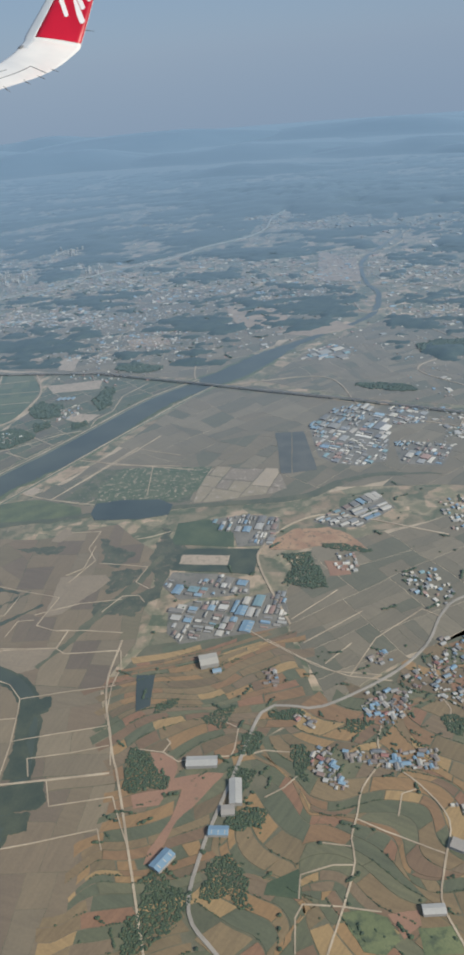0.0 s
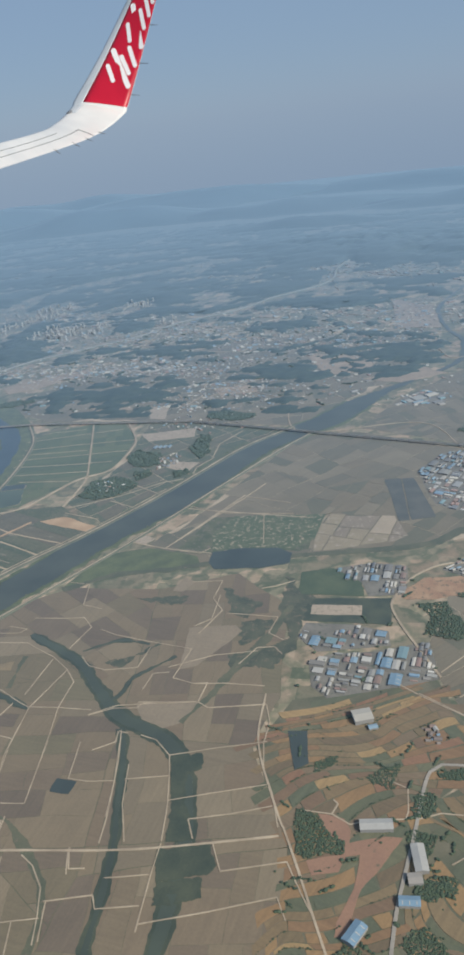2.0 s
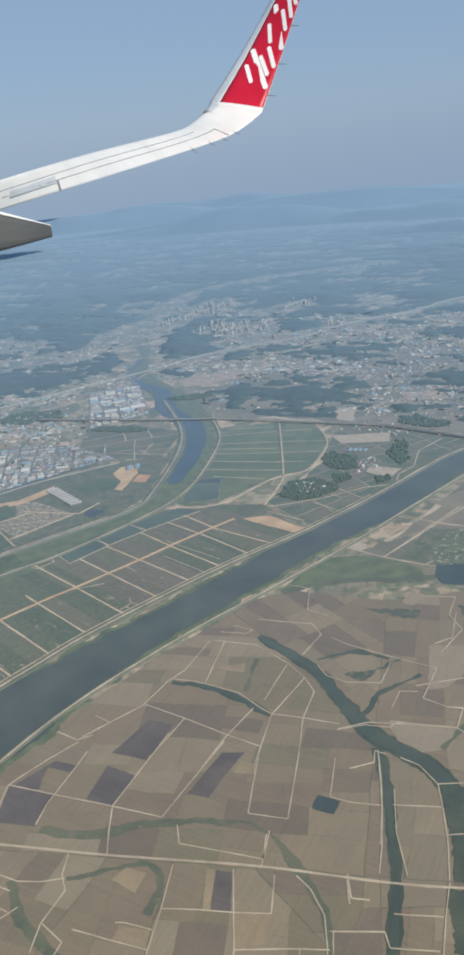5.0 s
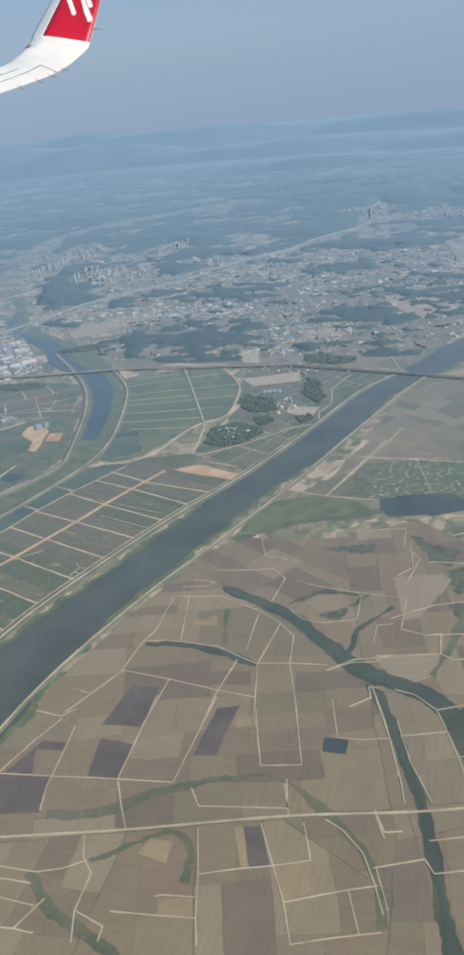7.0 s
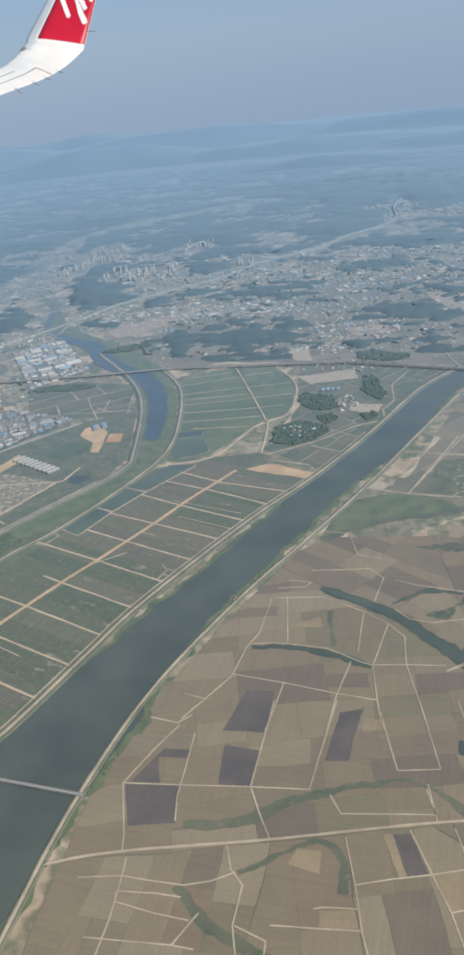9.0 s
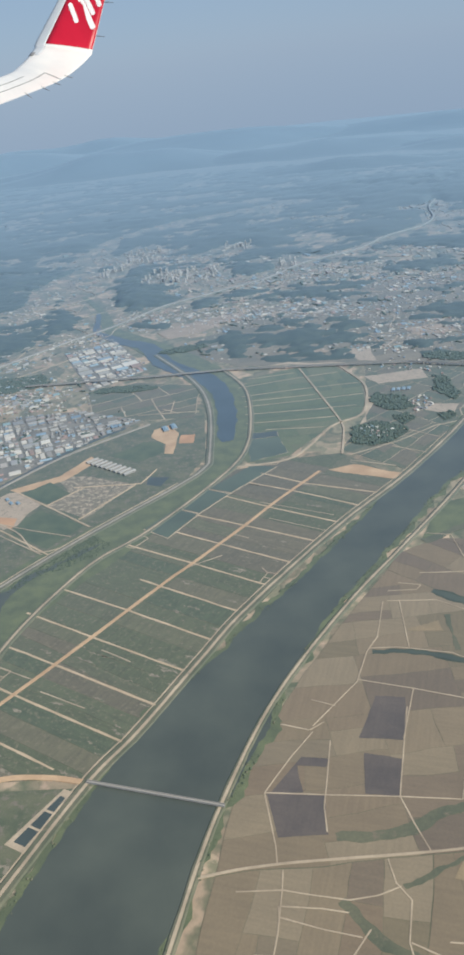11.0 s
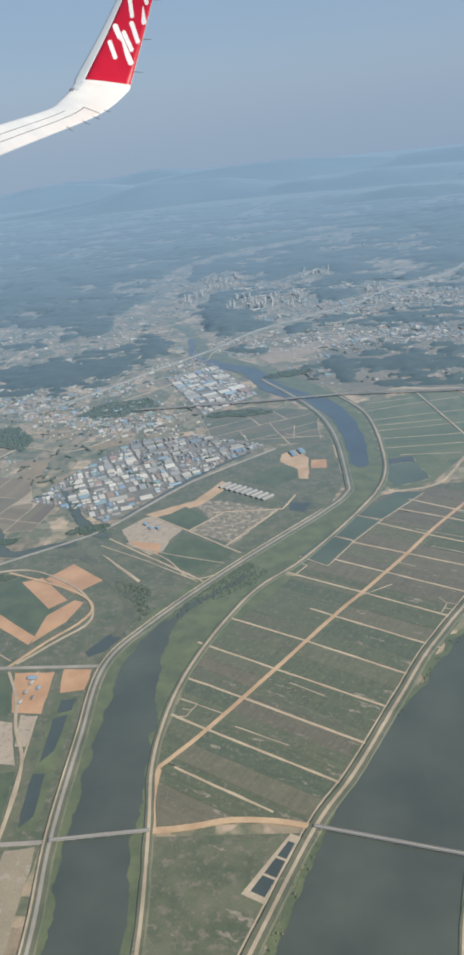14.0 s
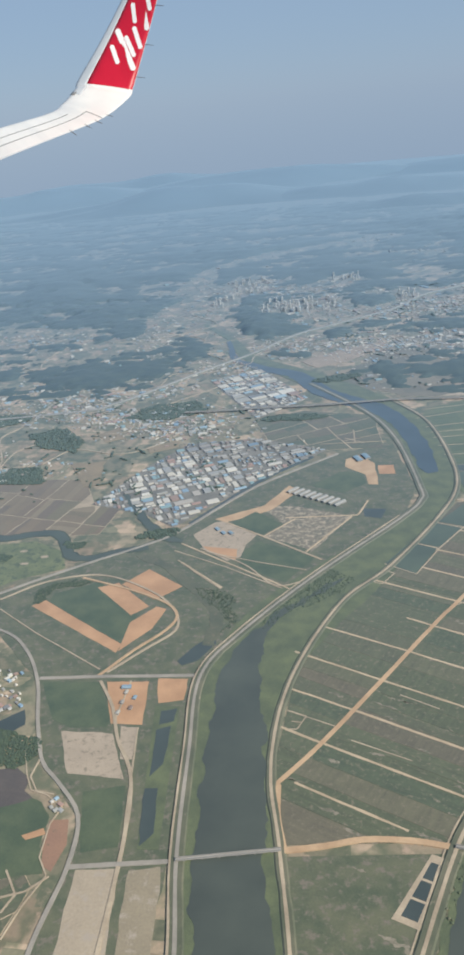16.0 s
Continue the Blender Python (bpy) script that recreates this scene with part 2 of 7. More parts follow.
yard_mat = surface("concrete_yard", [(0.15, 0.135, 0.105), (0.21, 0.188, 0.15)], grain=0.5, blotch=0.06, blotch_colour=(0.10, 0.105, 0.065))
lawn_mat = surface("golf_lawn", [(0.12, 0.14, 0.055), (0.165, 0.18, 0.075)], grain=0.5, blotch=0.12, blotch_colour=(0.075, 0.09, 0.04))


def country_surface(name):
    """Small plots, gardens and fallow land, too far off to pick apart."""
    m = surface(name, [(0.16, 0.145, 0.085), (0.265, 0.21, 0.14), (0.145, 0.14, 0.08), (0.34, 0.265, 0.185), (0.215, 0.185, 0.115)], scale=0.6, grain=0.5, blotch=0.05, blotch_colour=(0.33, 0.25, 0.18))
    t = m.node_tree
    bsdf = t.nodes["Principled BSDF"]
    before = bsdf.inputs["Base Color"].links[0].from_socket
    place = t.nodes.new("ShaderNodeNewGeometry")
    plots = t.nodes.new("ShaderNodeTexVoronoi")
    plots.distance = "CHEBYCHEV"
    plots.inputs["Scale"].default_value = 0.11
    t.links.new(place.outputs["Position"], plots.inputs["Vector"])
    split = t.nodes.new("ShaderNodeSeparateColor")
    t.links.new(plots.outputs["Color"], split.inputs[0])
    ramp = t.nodes.new("ShaderNodeValToRGB")
    ramp.color_ramp.interpolation = "CONSTANT"
    tones = [(0.7, 0.78, 0.66), (1.25, 1.2, 1.15), (0.9, 0.95, 0.85), (1.5, 1.42, 1.36), (1.05, 0.98, 0.9), (0.6, 0.72, 0.58)]
    while len(ramp.color_ramp.elements) < len(tones):
        ramp.color_ramp.elements.new(0.5)
    for i, c in enumerate(tones):
        ramp.color_ramp.elements[i].position = i / len(tones)
        ramp.color_ramp.elements[i].color = (*c, 1)
    t.links.new(split.outputs[0], ramp.inputs["Fac"])
    mul = t.nodes.new("ShaderNodeMix")
    mul.data_type, mul.blend_type = "RGBA", "MULTIPLY"
    mul.inputs[0].default_value = 0.85
    t.links.new(before, mul.inputs["A"])
    t.links.new(ramp.outputs["Color"], mul.inputs["B"])
    t.links.new(mul.outputs["Result"], bsdf.inputs["Base Color"])
    return m


land_mat = country_surface("open_country")
wood_mat = surface("woodland_leaves", [(0.045, 0.064, 0.026), (0.06, 0.082, 0.033), (0.05, 0.07, 0.03), (0.07, 0.09, 0.038), (0.046, 0.062, 0.028)], vary="island", grain=0.5, scale=1.5, bump=0.5, thin_haze=True)
bank_mat = surface("bank_reed_leaves", [(0.075, 0.092, 0.04), (0.10, 0.115, 0.05), (0.13, 0.125, 0.065), (0.085, 0.10, 0.042)], vary="island", grain=0.5, scale=1.5, bump=0.4)
hill_mat = surface("wooded_hillside", [(0.024, 0.040, 0.023), (0.040, 0.056, 0.030)], grain=0.6, scale=1.2, bump=0.8, thin_haze=True)
roof_mat = surface("sheet_roof", ROOFS, vary="object", grain=0.2, rough=0.5, bump=0.05)
house_roof_mat = surface("house_roof", HOUSE_ROOFS, vary="object", grain=0.3, rough=0.6, bump=0.05)
roof_far_mat = surface("sheet_roof_rest", BRIGHTENED_ROOFS, vary="island", grain=0.2, rough=0.5, bump=0)
wall_mat = surface("plaster_wall", [(0.30, 0.28, 0.25), (0.24, 0.23, 0.21)], grain=0.2, bump=0.05)
tower_mat = surface("apartment_wall", [(0.80, 0.78, 0.75), (0.72, 0.71, 0.69)], grain=0.15, bump=0)
blue_roof_mat = surface("blue_sheet_roof", [(0.17, 0.265, 0.35), (0.22, 0.32, 0.40)], grain=0.3, rough=0.5, bump=0.05)
white_roof_mat = surface("white_sheet_roof", [(0.44, 0.425, 0.385), (0.35, 0.34, 0.315)], grain=0.3, rough=0.5, bump=0.05)
red_roof_mat = surface("red_sheet_roof", [(0.27, 0.125, 0.095), (0.32, 0.15, 0.115)], grain=0.3, rough=0.5, bump=0.05)


def water_surface(name, colour):
    m = bpy.data.materials.new(name)
    m.use_nodes = True
    t = m.node_tree
    bsdf, out = t.nodes["Principled BSDF"], t.nodes["Material Output"]
    coord = t.nodes.new("ShaderNodeNewGeometry")
    ripple = t.nodes.new("ShaderNodeTexNoise")
    ripple.inputs["Scale"].default_value, ripple.inputs["Detail"].default_value = 2.5, 5
    murk = t.nodes.new("ShaderNodeTexNoise")
    murk.inputs["Scale"].default_value, murk.inputs["Detail"].default_value = 0.06, 4
    ramp = t.nodes.new("ShaderNodeValToRGB")
    for e, f in zip(ramp.color_ramp.elements, (0.8, 1.25)):
        e.color = (*[c * f for c in colour], 1)
    ramp.color_ramp.elements[0].position, ramp.color_ramp.elements[1].position = 0.3, 0.7
    for n in (ripple, murk):
        t.links.new(coord.outputs["Position"], n.inputs["Vector"])
    t.links.new(murk.outputs["Fac"], ramp.inputs["Fac"])
    t.links.new(ramp.outputs["Color"], bsdf.inputs["Base Color"])
    b = t.nodes.new("ShaderNodeBump")
    b.inputs["Strength"].default_value, b.inputs["Distance"].default_value = 0.12, 0.05
    t.links.new(ripple.outputs["Fac"], b.inputs["Height"])
    t.links.new(b.outputs[0], bsdf.inputs["Normal"])
    bsdf.inputs["Roughness"].default_value, bsdf.inputs["IOR"].default_value = 0.3, 1.33
    bsdf.inputs["Specular IOR Level"].default_value = 0.2
    # the water takes the same painted distance haze
    t.links.new(distance_haze(t, bsdf.outputs[0]), out.inputs["Surface"])
    return m


river_mat = water_surface("river_water", (0.065, 0.071, 0.051))
blue_water_mat = water_surface("deep_river_water", (0.046, 0.066, 0.084))
pond_mat = water_surface("pond_water", (0.05, 0.06, 0.05))
blue_green_mat = water_surface("flooded_grass", (0.08, 0.10, 0.062))
creek_mat = water_surface("creek_water", (0.06, 0.07, 0.045))


# ---- plan geometry ----
def cut(poly, point, normal):
    """The part of a polygon on the side of a line to which normal points."""
    kept, n = [], len(poly)
    for i in range(n):
        a, b = poly[i], poly[(i + 1) % n]
        da = (a[0] - point[0]) * normal[0] + (a[1] - point[1]) * normal[1]
        db = (b[0] - point[0]) * normal[0] + (b[1] - point[1]) * normal[1]
        if da >= 0:
            kept.append(a)
        if da * db < 0:
            f = da / (da - db)
            kept.append((a[0] + (b[0] - a[0]) * f, a[1] + (b[1] - a[1]) * f))
    return kept


def area(poly):
    return 0.5 * sum(a[0] * b[1] - b[0] * a[1] for a, b in zip(poly, poly[1:] + poly[:1]))


def ccw(poly):
    return list(poly) if area(list(poly)) > 0 else list(poly)[::-1]


def shrink(poly, d):
    poly = ccw(poly)
    out = poly
    for a, b in zip(poly, poly[1:] + poly[:1]):
        ex, ey = b[0] - a[0], b[1] - a[1]
        l = math.hypot(ex, ey)
        if l < 1e-4:
            continue
        n = (-ey / l, ex / l)
        out = cut(out, (a[0] + n[0] * d, a[1] + n[1] * d), n)
        if len(out) < 3:
            return []
    return out


def inside(x, y, poly):
    hit, n = False, len(poly)
    for i in range(n):
        (x1, y1), (x2, y2) = poly[i], poly[(i + 1) % n]
        if (y1 > y) != (y2 > y) and x < (x2 - x1) * (y - y1) / (y2 - y1) + x1:
            hit = not hit
    return hit


def divide(poly, degrees, long, short, rng, wander=5.0):
    """Split a piece of land into plots of about long by short metres, long side along degrees."""
    a = radians(degrees)
    u, v = (math.cos(a), math.sin(a)), (-math.sin(a), math.cos(a))
    su = [p[0] * u[0] + p[1] * u[1] for p in poly]
    sv = [p[0] * v[0] + p[1] * v[1] for p in poly]
    lu, lv = max(su) - min(su), max(sv) - min(sv)
    if lu < long * rng.uniform(1.1, 1.9) and lv < short * rng.uniform(1.1, 1.9):
        return [poly]
    along = lu / long > lv / short
    f = rng.uniform(0.36, 0.64)
    turn = radians(rng.uniform(-wander, wander))
    if along:
        s, t = min(su) + lu * f, (min(sv) + max(sv)) / 2
        n = (u[0] * math.cos(turn) - u[1] * math.sin(turn), u[0] * math.sin(turn) + u[1] * math.cos(turn))
    else:
        s, t = (min(su) + max(su)) / 2, min(sv) + lv * f
        n = (v[0] * math.cos(turn) - v[1] * math.sin(turn), v[0] * math.sin(turn) + v[1] * math.cos(turn))
    q = (u[0] * s + v[0] * t, u[1] * s + v[1] * t)
    out = []
    for half in (cut(poly, q, n), cut(poly, q, (-n[0], -n[1]))):
        if len(half) > 2 and abs(area(half)) > 0.3:
            out += divide(half, degrees + rng.uniform(-wander, wander) * 0.4, long, short, rng, wander)
    return out


def bend(poly, amount, size, step=2.0):
    """Let straight edges wander like hand-made field edges."""
    out = []
    for a, b in zip(poly, poly[1:] + poly[:1]):
        n = max(1, int(math.hypot(b[0] - a[0], b[1] - a[1]) / step))
        for i in range(n):
            x, y = a[0] + (b[0] - a[0]) * i / n, a[1] + (b[1] - a[1]) * i / n
            w = noise.noise_vector((x / size, y / size, 3.1)) + 0.4 * noise.noise_vector((x / size * 2.7, y / size * 2.7, 9.1))
            out.append((x + amount * w.x, y + amount * w.y))
    return out


def curve_points(pts, step=3.0):
    """A smooth line through points (x, y, ...)."""
    p = [np.array(q, float) for q in pts]
    p = [2 * p[0] - p[1]] + p + [2 * p[-1] - p[-2]]
    out = []
    for i in range(1, len(p) - 2):
        n = max(2, int(np.hypot(*(p[i + 1] - p[i])[:2]) / step))
        for k in range(n):
            t = k / n
            out.append(0.5 * (2 * p[i] + (p[i + 1] - p[i - 1]) * t + (2 * p[i - 1] - 5 * p[i] + 4 * p[i + 1] - p[i + 2]) * t * t
                              + (3 * p[i] - p[i - 1] - 3 * p[i + 1] + p[i + 2]) * t ** 3))
    out.append(p[-2])
    return out


def link(name, verts, faces, material, parent=None, label=""):
    me = bpy.data.meshes.new(name)
    me.from_pydata(verts, [], faces)
    me.validate()
    me.materials.append(material)
    ob = new(name, me)
    if parent:
        ob.parent = parent
    if label:
        ob["label"] = label
    return ob


def slab_data(poly, low, high):
    poly = ccw(poly)
    n = len(poly)
    verts = [(x, y, low) for x, y in poly] + [(x, y, high) for x, y in poly]
    faces = [tuple(range(n, 2 * n))] + [(i, (i + 1) % n, n + (i + 1) % n, n + i) for i in range(n)]
    return verts, faces


def slab(name, poly, low, high, material, parent=None, label=""):
    return link(name, *slab_data(poly, low, high), material, parent, label)


def joined(name, datas, material, parent=None, label=""):
    verts, faces = [], []
    for v, f in datas:
        k = len(verts)
        verts += v
        faces += [tuple(i + k for i in q) for q in f]
    return link(name, verts, faces, material, parent, label)


def thing(name, label, category, group="", kind=""):
    return tagged(new(name), label, category, group, kind)


def strip(name, pts, width, low, high, material, parent=None, label="", step=3.0, ragged=0.0, camber=0.0):
    """A band of ground along a smooth line; points may carry a width of their own."""
    line = curve_points(pts, step)
    verts, faces = [], []
    for i, q in enumerate(line):
        a, b = line[max(0, i - 1)], line[min(len(line) - 1, i + 1)]
        d = b[:2] - a[:2]
        d = d / max(1e-6, np.hypot(*d))
        n = np.array((-d[1], d[0]))
        w = (q[2] if len(q) > 2 else width) / 2
        wl = w + ragged * noise.noise((q[0] * 0.15, q[1] * 0.15, 1.0)) * 2 + ragged * noise.noise((q[0] * 0.5, q[1] * 0.5, 5.0))
        wr = w + ragged * noise.noise((q[0] * 0.15, q[1] * 0.15, 7.0)) * 2 + ragged * noise.noise((q[0] * 0.5, q[1] * 0.5, 8.0))
        l, r = q[:2] + n * wl, q[:2] - n * wr
        li, ri = q[:2] + n * (wl - camber), q[:2] - n * (wr - camber)
        verts += [(l[0], l[1], low), (li[0], li[1], high), (ri[0], ri[1], high), (r[0], r[1], low)]
        if i:
            k = 4 * i
            faces += [(k - 4, k - 3, k + 1, k)[::-1], (k - 3, k - 2, k + 2, k + 1)[::-1], (k - 2, k - 1, k + 3, k + 2)[::-1]]
    return link(name, verts, faces, material, parent, label)


def outline(pts, width):
    """The outline of such a band, to keep other things off it."""
    line = curve_points(pts, 6.0)
    left, right = [], []
    for i, q in enumerate(line):
        a, b = line[max(0, i - 1)], line[min(len(line) - 1, i + 1)]
        d = b[:2] - a[:2]
        d = d / max(1e-6, np.hypot(*d))
        w = (q[2] if len(q) > 2 else 0) / 2 + width
        left.append((q[0] - d[1] * w, q[1] + d[0] * w))
        right.append((q[0] + d[1] * w, q[1] - d[0] * w))
    return left + right[::-1]


# ---- land and water ----
def ground_sheet():
    """One sheet out to the hazy mountains that close the view."""
    verts, faces = [], []
    rings = [0, 60, 120, 200, 300, 420, 560, 720, 900, 1100, 1350, 1650, 1850, 2050]
    n = 96
    for r in rings:
        for k in range(n):
            a = 2 * math.pi * k / n
            verts.append((r * math.cos(a), r * math.sin(a), 0.0))
    for i in range(len(rings) - 1):
        for k in range(n):
            a, b = i * n + k, i * n + (k + 1) % n
            faces.append((a, a + n, b + n, b))
    ob = link("ground", verts, faces, land_mat)
    return tagged(ob, "wide open lowland of fields and scrub", "ground", kind="structure")


ground_sheet()

RIVER = [(-113, 70, 33), (-106.5, 98, 33), (-100, 126, 31), (-92, 151, 30), (-85, 169, 24), (-72.5, 198, 18.5), (-58.3, 225.5, 16.5), (-46.5, 249, 16.5), (-32, 278.5, 17), (-9.6, 316, 19), (12, 366, 17),
         (33, 394, 15), (48, 412, 17), (62, 436, 15), (76, 457, 7), (97, 482, 4), (110, 497, 4), (120, 518, 4), (122, 560, 3.5), (112, 597, 3), (110, 663, 3), (140, 760, 2)]
BRANCH = [(-158, 80, 21), (-161, 102, 21), (-165.5, 125, 21), (-171, 155, 23), (-170.5, 186, 25), (-160, 214, 28), (-142, 243, 24), (-118.5, 281.5, 13), (-110.5, 308, 13),
          (-113, 338, 18), (-118, 360, 20), (-127, 392, 24), (-151, 427, 22), (-186, 467, 17), (-215, 500, 10), (-232, 540, 6), (-262, 590, 4)]
strip("marsh", BRANCH, 20, 0.0, 0.10, marsh_mat, ragged=0.3)
tagged(bpy.data.objects["marsh"], "green reed marsh along the side channel", "marsh", kind="structure")
strip("river_verge", [(x, y, w + 4.0) for x, y, w in RIVER[:14]], 30, 0.0, 0.11, marsh_mat, step=1.5, ragged=1.3)
tagged(bpy.data.objects["river_verge"], "strip of reeds along the river bank", "river bank", kind="structure")
strip("river", RIVER, 30, 0.0, 0.14, river_mat, step=1.2, ragged=0.6)
tagged(bpy.data.objects["river"], "wide dark grey slow river", "river", kind="structure")
strip("side_channel", [(-157, 80, 15.5), (-161.4, 103, 15.5), (-165, 124, 15.5), (-166.8, 141, 15.5), (-169.8, 162, 14.5), (-172, 180, 12.5), (-172, 194, 9), (-169.5, 205, 5), (-163, 217, 3), (-154, 229, 2), (-145, 239, 1.2)], 14, 0.0, 0.14, river_mat, ragged=0.9, step=1.2)
tagged(bpy.data.objects["side_channel"], "dark side channel between reed banks", "river", kind="structure")
strip("upper_channel", [(-111, 322, 5), (-113.2, 328, 7.5), (-116, 348.4, 9), (-122.8, 377.6, 10), (-133.8, 399.3, 11.5), (-147.8, 412.1, 12.5), (-165, 431, 12), (-181.6, 460, 11), (-199.5, 472.1, 9), (-213.4, 485.3, 7), (-223.7, 497, 5), (-235, 540, 3)], 14, 0.0, 0.15, blue_water_mat, ragged=0.5, step=1.5)
tagged(bpy.data.objects["upper_channel"], "blue open water of the side channel", "river", kind="structure")
OFF = [outline(RIVER, 2.5), outline(BRANCH, 2)]


def part_by(plots, lines, share=0.55):
    """Split plots along lanes that run through them."""
    for a, b in lines:
        d = (b[0] - a[0], b[1] - a[1])
        l = math.hypot(*d)
        d = (d[0] / l, d[1] / l)
        n, out = (-d[1], d[0]), []
        for p in plots:
            one, two = cut(p, a, n), cut(p, a, (-n[0], -n[1]))
            if len(one) < 3 or len(two) < 3 or min(abs(area(one)), abs(area(two))) < 4:
                out.append(p)
                continue
            s = [(q[0] - a[0]) * d[0] + (q[1] - a[1]) * d[1] for q in one if abs((q[0] - a[0]) * n[0] + (q[1] - a[1]) * n[1]) < 1e-4]
            lo, hi = (min(s), max(s)) if len(s) > 1 else (0, 0)
            if hi - lo > 0.1 and (min(hi, l) - max(lo, 0)) / (hi - lo) > share:
                out += [one, two]
            else:
                out.append(p)
        plots = out
    return plots


EDGES = []  # field edges where bushes grow


def fields(name, label, zone, degrees, block, plot, lane, seed, material, rest, wander=5.0, curl=0.0, bed=None, high=0.07, most=300, category="field", size=14.0, bund=0.05, lines=(), pieces=(), hedge=0.0):
    """Farmland: blocks between pale lanes, each split into plots with thin bunds. The lane bed shows between the blocks."""
    rng = random.Random(seed)
    root = thing(name, label, category, kind="structure")
    edge = bend(ccw(zone), curl, size) if curl else ccw(zone)
    slab("lane_bed", edge, 0.0, 0.03, bed or track_mat, root, "pale gravel farm lanes")
    plots, beds = [], []
    for b in part_by([ccw(q) for q in pieces or (zone,)], lines) if lines else [d for q in pieces or (zone,) for d in divide(ccw(q), degrees, *block, rng, wander)]:
        b = shrink(b, lane / 2)
        if len(b) < 3:
            continue
        beds.append(b)
        turn = degrees + rng.choice((0, 0, 90))
        if lines:
            e = max(zip(b, b[1:] + b[:1]), key=lambda q: math.hypot(q[1][0] - q[0][0], q[1][1] - q[0][1]))
            turn = math.degrees(math.atan2(e[1][1] - e[0][1], e[1][0] - e[0][0]))
        for p in divide(b, turn, *plot, rng, wander):
            p = shrink(p, bund)
            if len(p) > 2 and abs(area(p)) > 0.4:
                cx, cy = sum(q[0] for q in p) / len(p), sum(q[1] for q in p) / len(p)
                plots.append((cy, bend(p, curl, size) if curl else p))
                if hedge and rng.random() < hedge:
                    k = rng.randrange(len(p))
                    EDGES.append((p[k], p[(k + 1) % len(p)]))
    joined("bund", [slab_data(bend(b, curl, size) if curl else b, 0.0, 0.05) for b in beds], bund_mat, root, "low grassy bunds")
    plots.sort(key=lambda q: q[0])
    for i, (_, p) in enumerate(plots[:most]):
        slab("plot", p, 0.0, high + rng.uniform(-0.01, 0.012), material, root)
    if plots[most:]:
        tagged(joined("plot_rest", [slab_data(p, 0.0, high + rng.uniform(-0.01, 0.012)) for _, p in plots[most:]], rest, root), kind="stuff")
    return root


SOUTH_WEST_LANES = [[(-75, 131), (-60.8, 131.2), (-44.7, 131.6), (-31.2, 131.6)], [(-41.9, 159.8), (-43.4, 145.2), (-44.7, 131.6), (-41.9, 124.5), (-38.8, 117.6)], [(-60.7, 147.6), (-60.9, 138.5), (-61.3, 127.7), (-60.4, 121.2)], [(-65.1, 150.2), (-69.9, 141.9), (-75, 131), (-71.2, 117.3), (-70.3, 112.3)], [(-69.1, 111.4), (-68.9, 107.1), (-68.9, 97.7), (-69.7, 89)], [(-78.2, 105.9), (-68.8, 106.9), (-61.6, 106.2), (-55.5, 105.7), (-49.9, 107.1), (-45.3, 109.4)], [(-47.8, 115.6), (-46.3, 110.1), (-43.4, 106.6), (-44.2, 97.9), (-42.7, 91.3)], [(-69.3, 103.3), (-68.9, 101.1), (-60.2, 99.2), (-52.9, 98.2)], [(-68.9, 103.4), (-60.8, 103.5), (-55.5, 103)], [(-51.3, 99.9), (-55.4, 93)], [(-73, 93.2), (-63.9, 93.1), (-55.4, 93), (-50.9, 92.5)], [(-43.9, 97.9), (-37.4, 95.2), (-37.5, 92.1)]]
SOUTH_LANES = [[(-25.8, 160.5), (-28.7, 145.3), (-31.2, 131.6)], [(-14.8, 156.7), (-12.9, 146.1), (-11.3, 138.2), (-1.6, 139.1), (-3.4, 150.5), (-5, 161.4)], [(-26.5, 130.4), (-23.9, 125.4), (-3.7, 126.4), (-5.1, 133.4)], [(-4.7, 134.6), (-3.3, 123.7)], [(-36.9, 98.5), (-28.6, 98.5), (-19.5, 98.7)], [(-22.9, 119.5), (-20.7, 108.3), (-19.4, 98.7), (-18.1, 93.3)], [(-20.7, 108.3), (-13.2, 110.2), (-5.4, 111.7), (2.3, 113.6), (0.1, 123.1)], [(-9.2, 122), (-5.4, 111.7), (-2.4, 103.7), (-0.3, 95.2)], [(-2.4, 103.7), (4, 105.7), (10.2, 107.6), (16, 109)], [(-0.3, 95.2), (8.1, 97.4), (16.7, 99.2)], [(10.2, 107.6), (12.5, 98.5)]]
DITCH_LANES = [[(4.5, 161.8), (6.5, 148.4), (12, 148), (19, 149)], [(15.8, 162.3), (19, 149), (20.8, 137.2)], [(4.7, 124.2), (8.7, 121.6), (13.1, 116.2), (15.3, 109.7), (17.1, 102.8)], [(15.6, 126.1), (17.5, 120.3)], [(-28.8, 102.5), (-26.9, 103), (-20.2, 103.1)]]
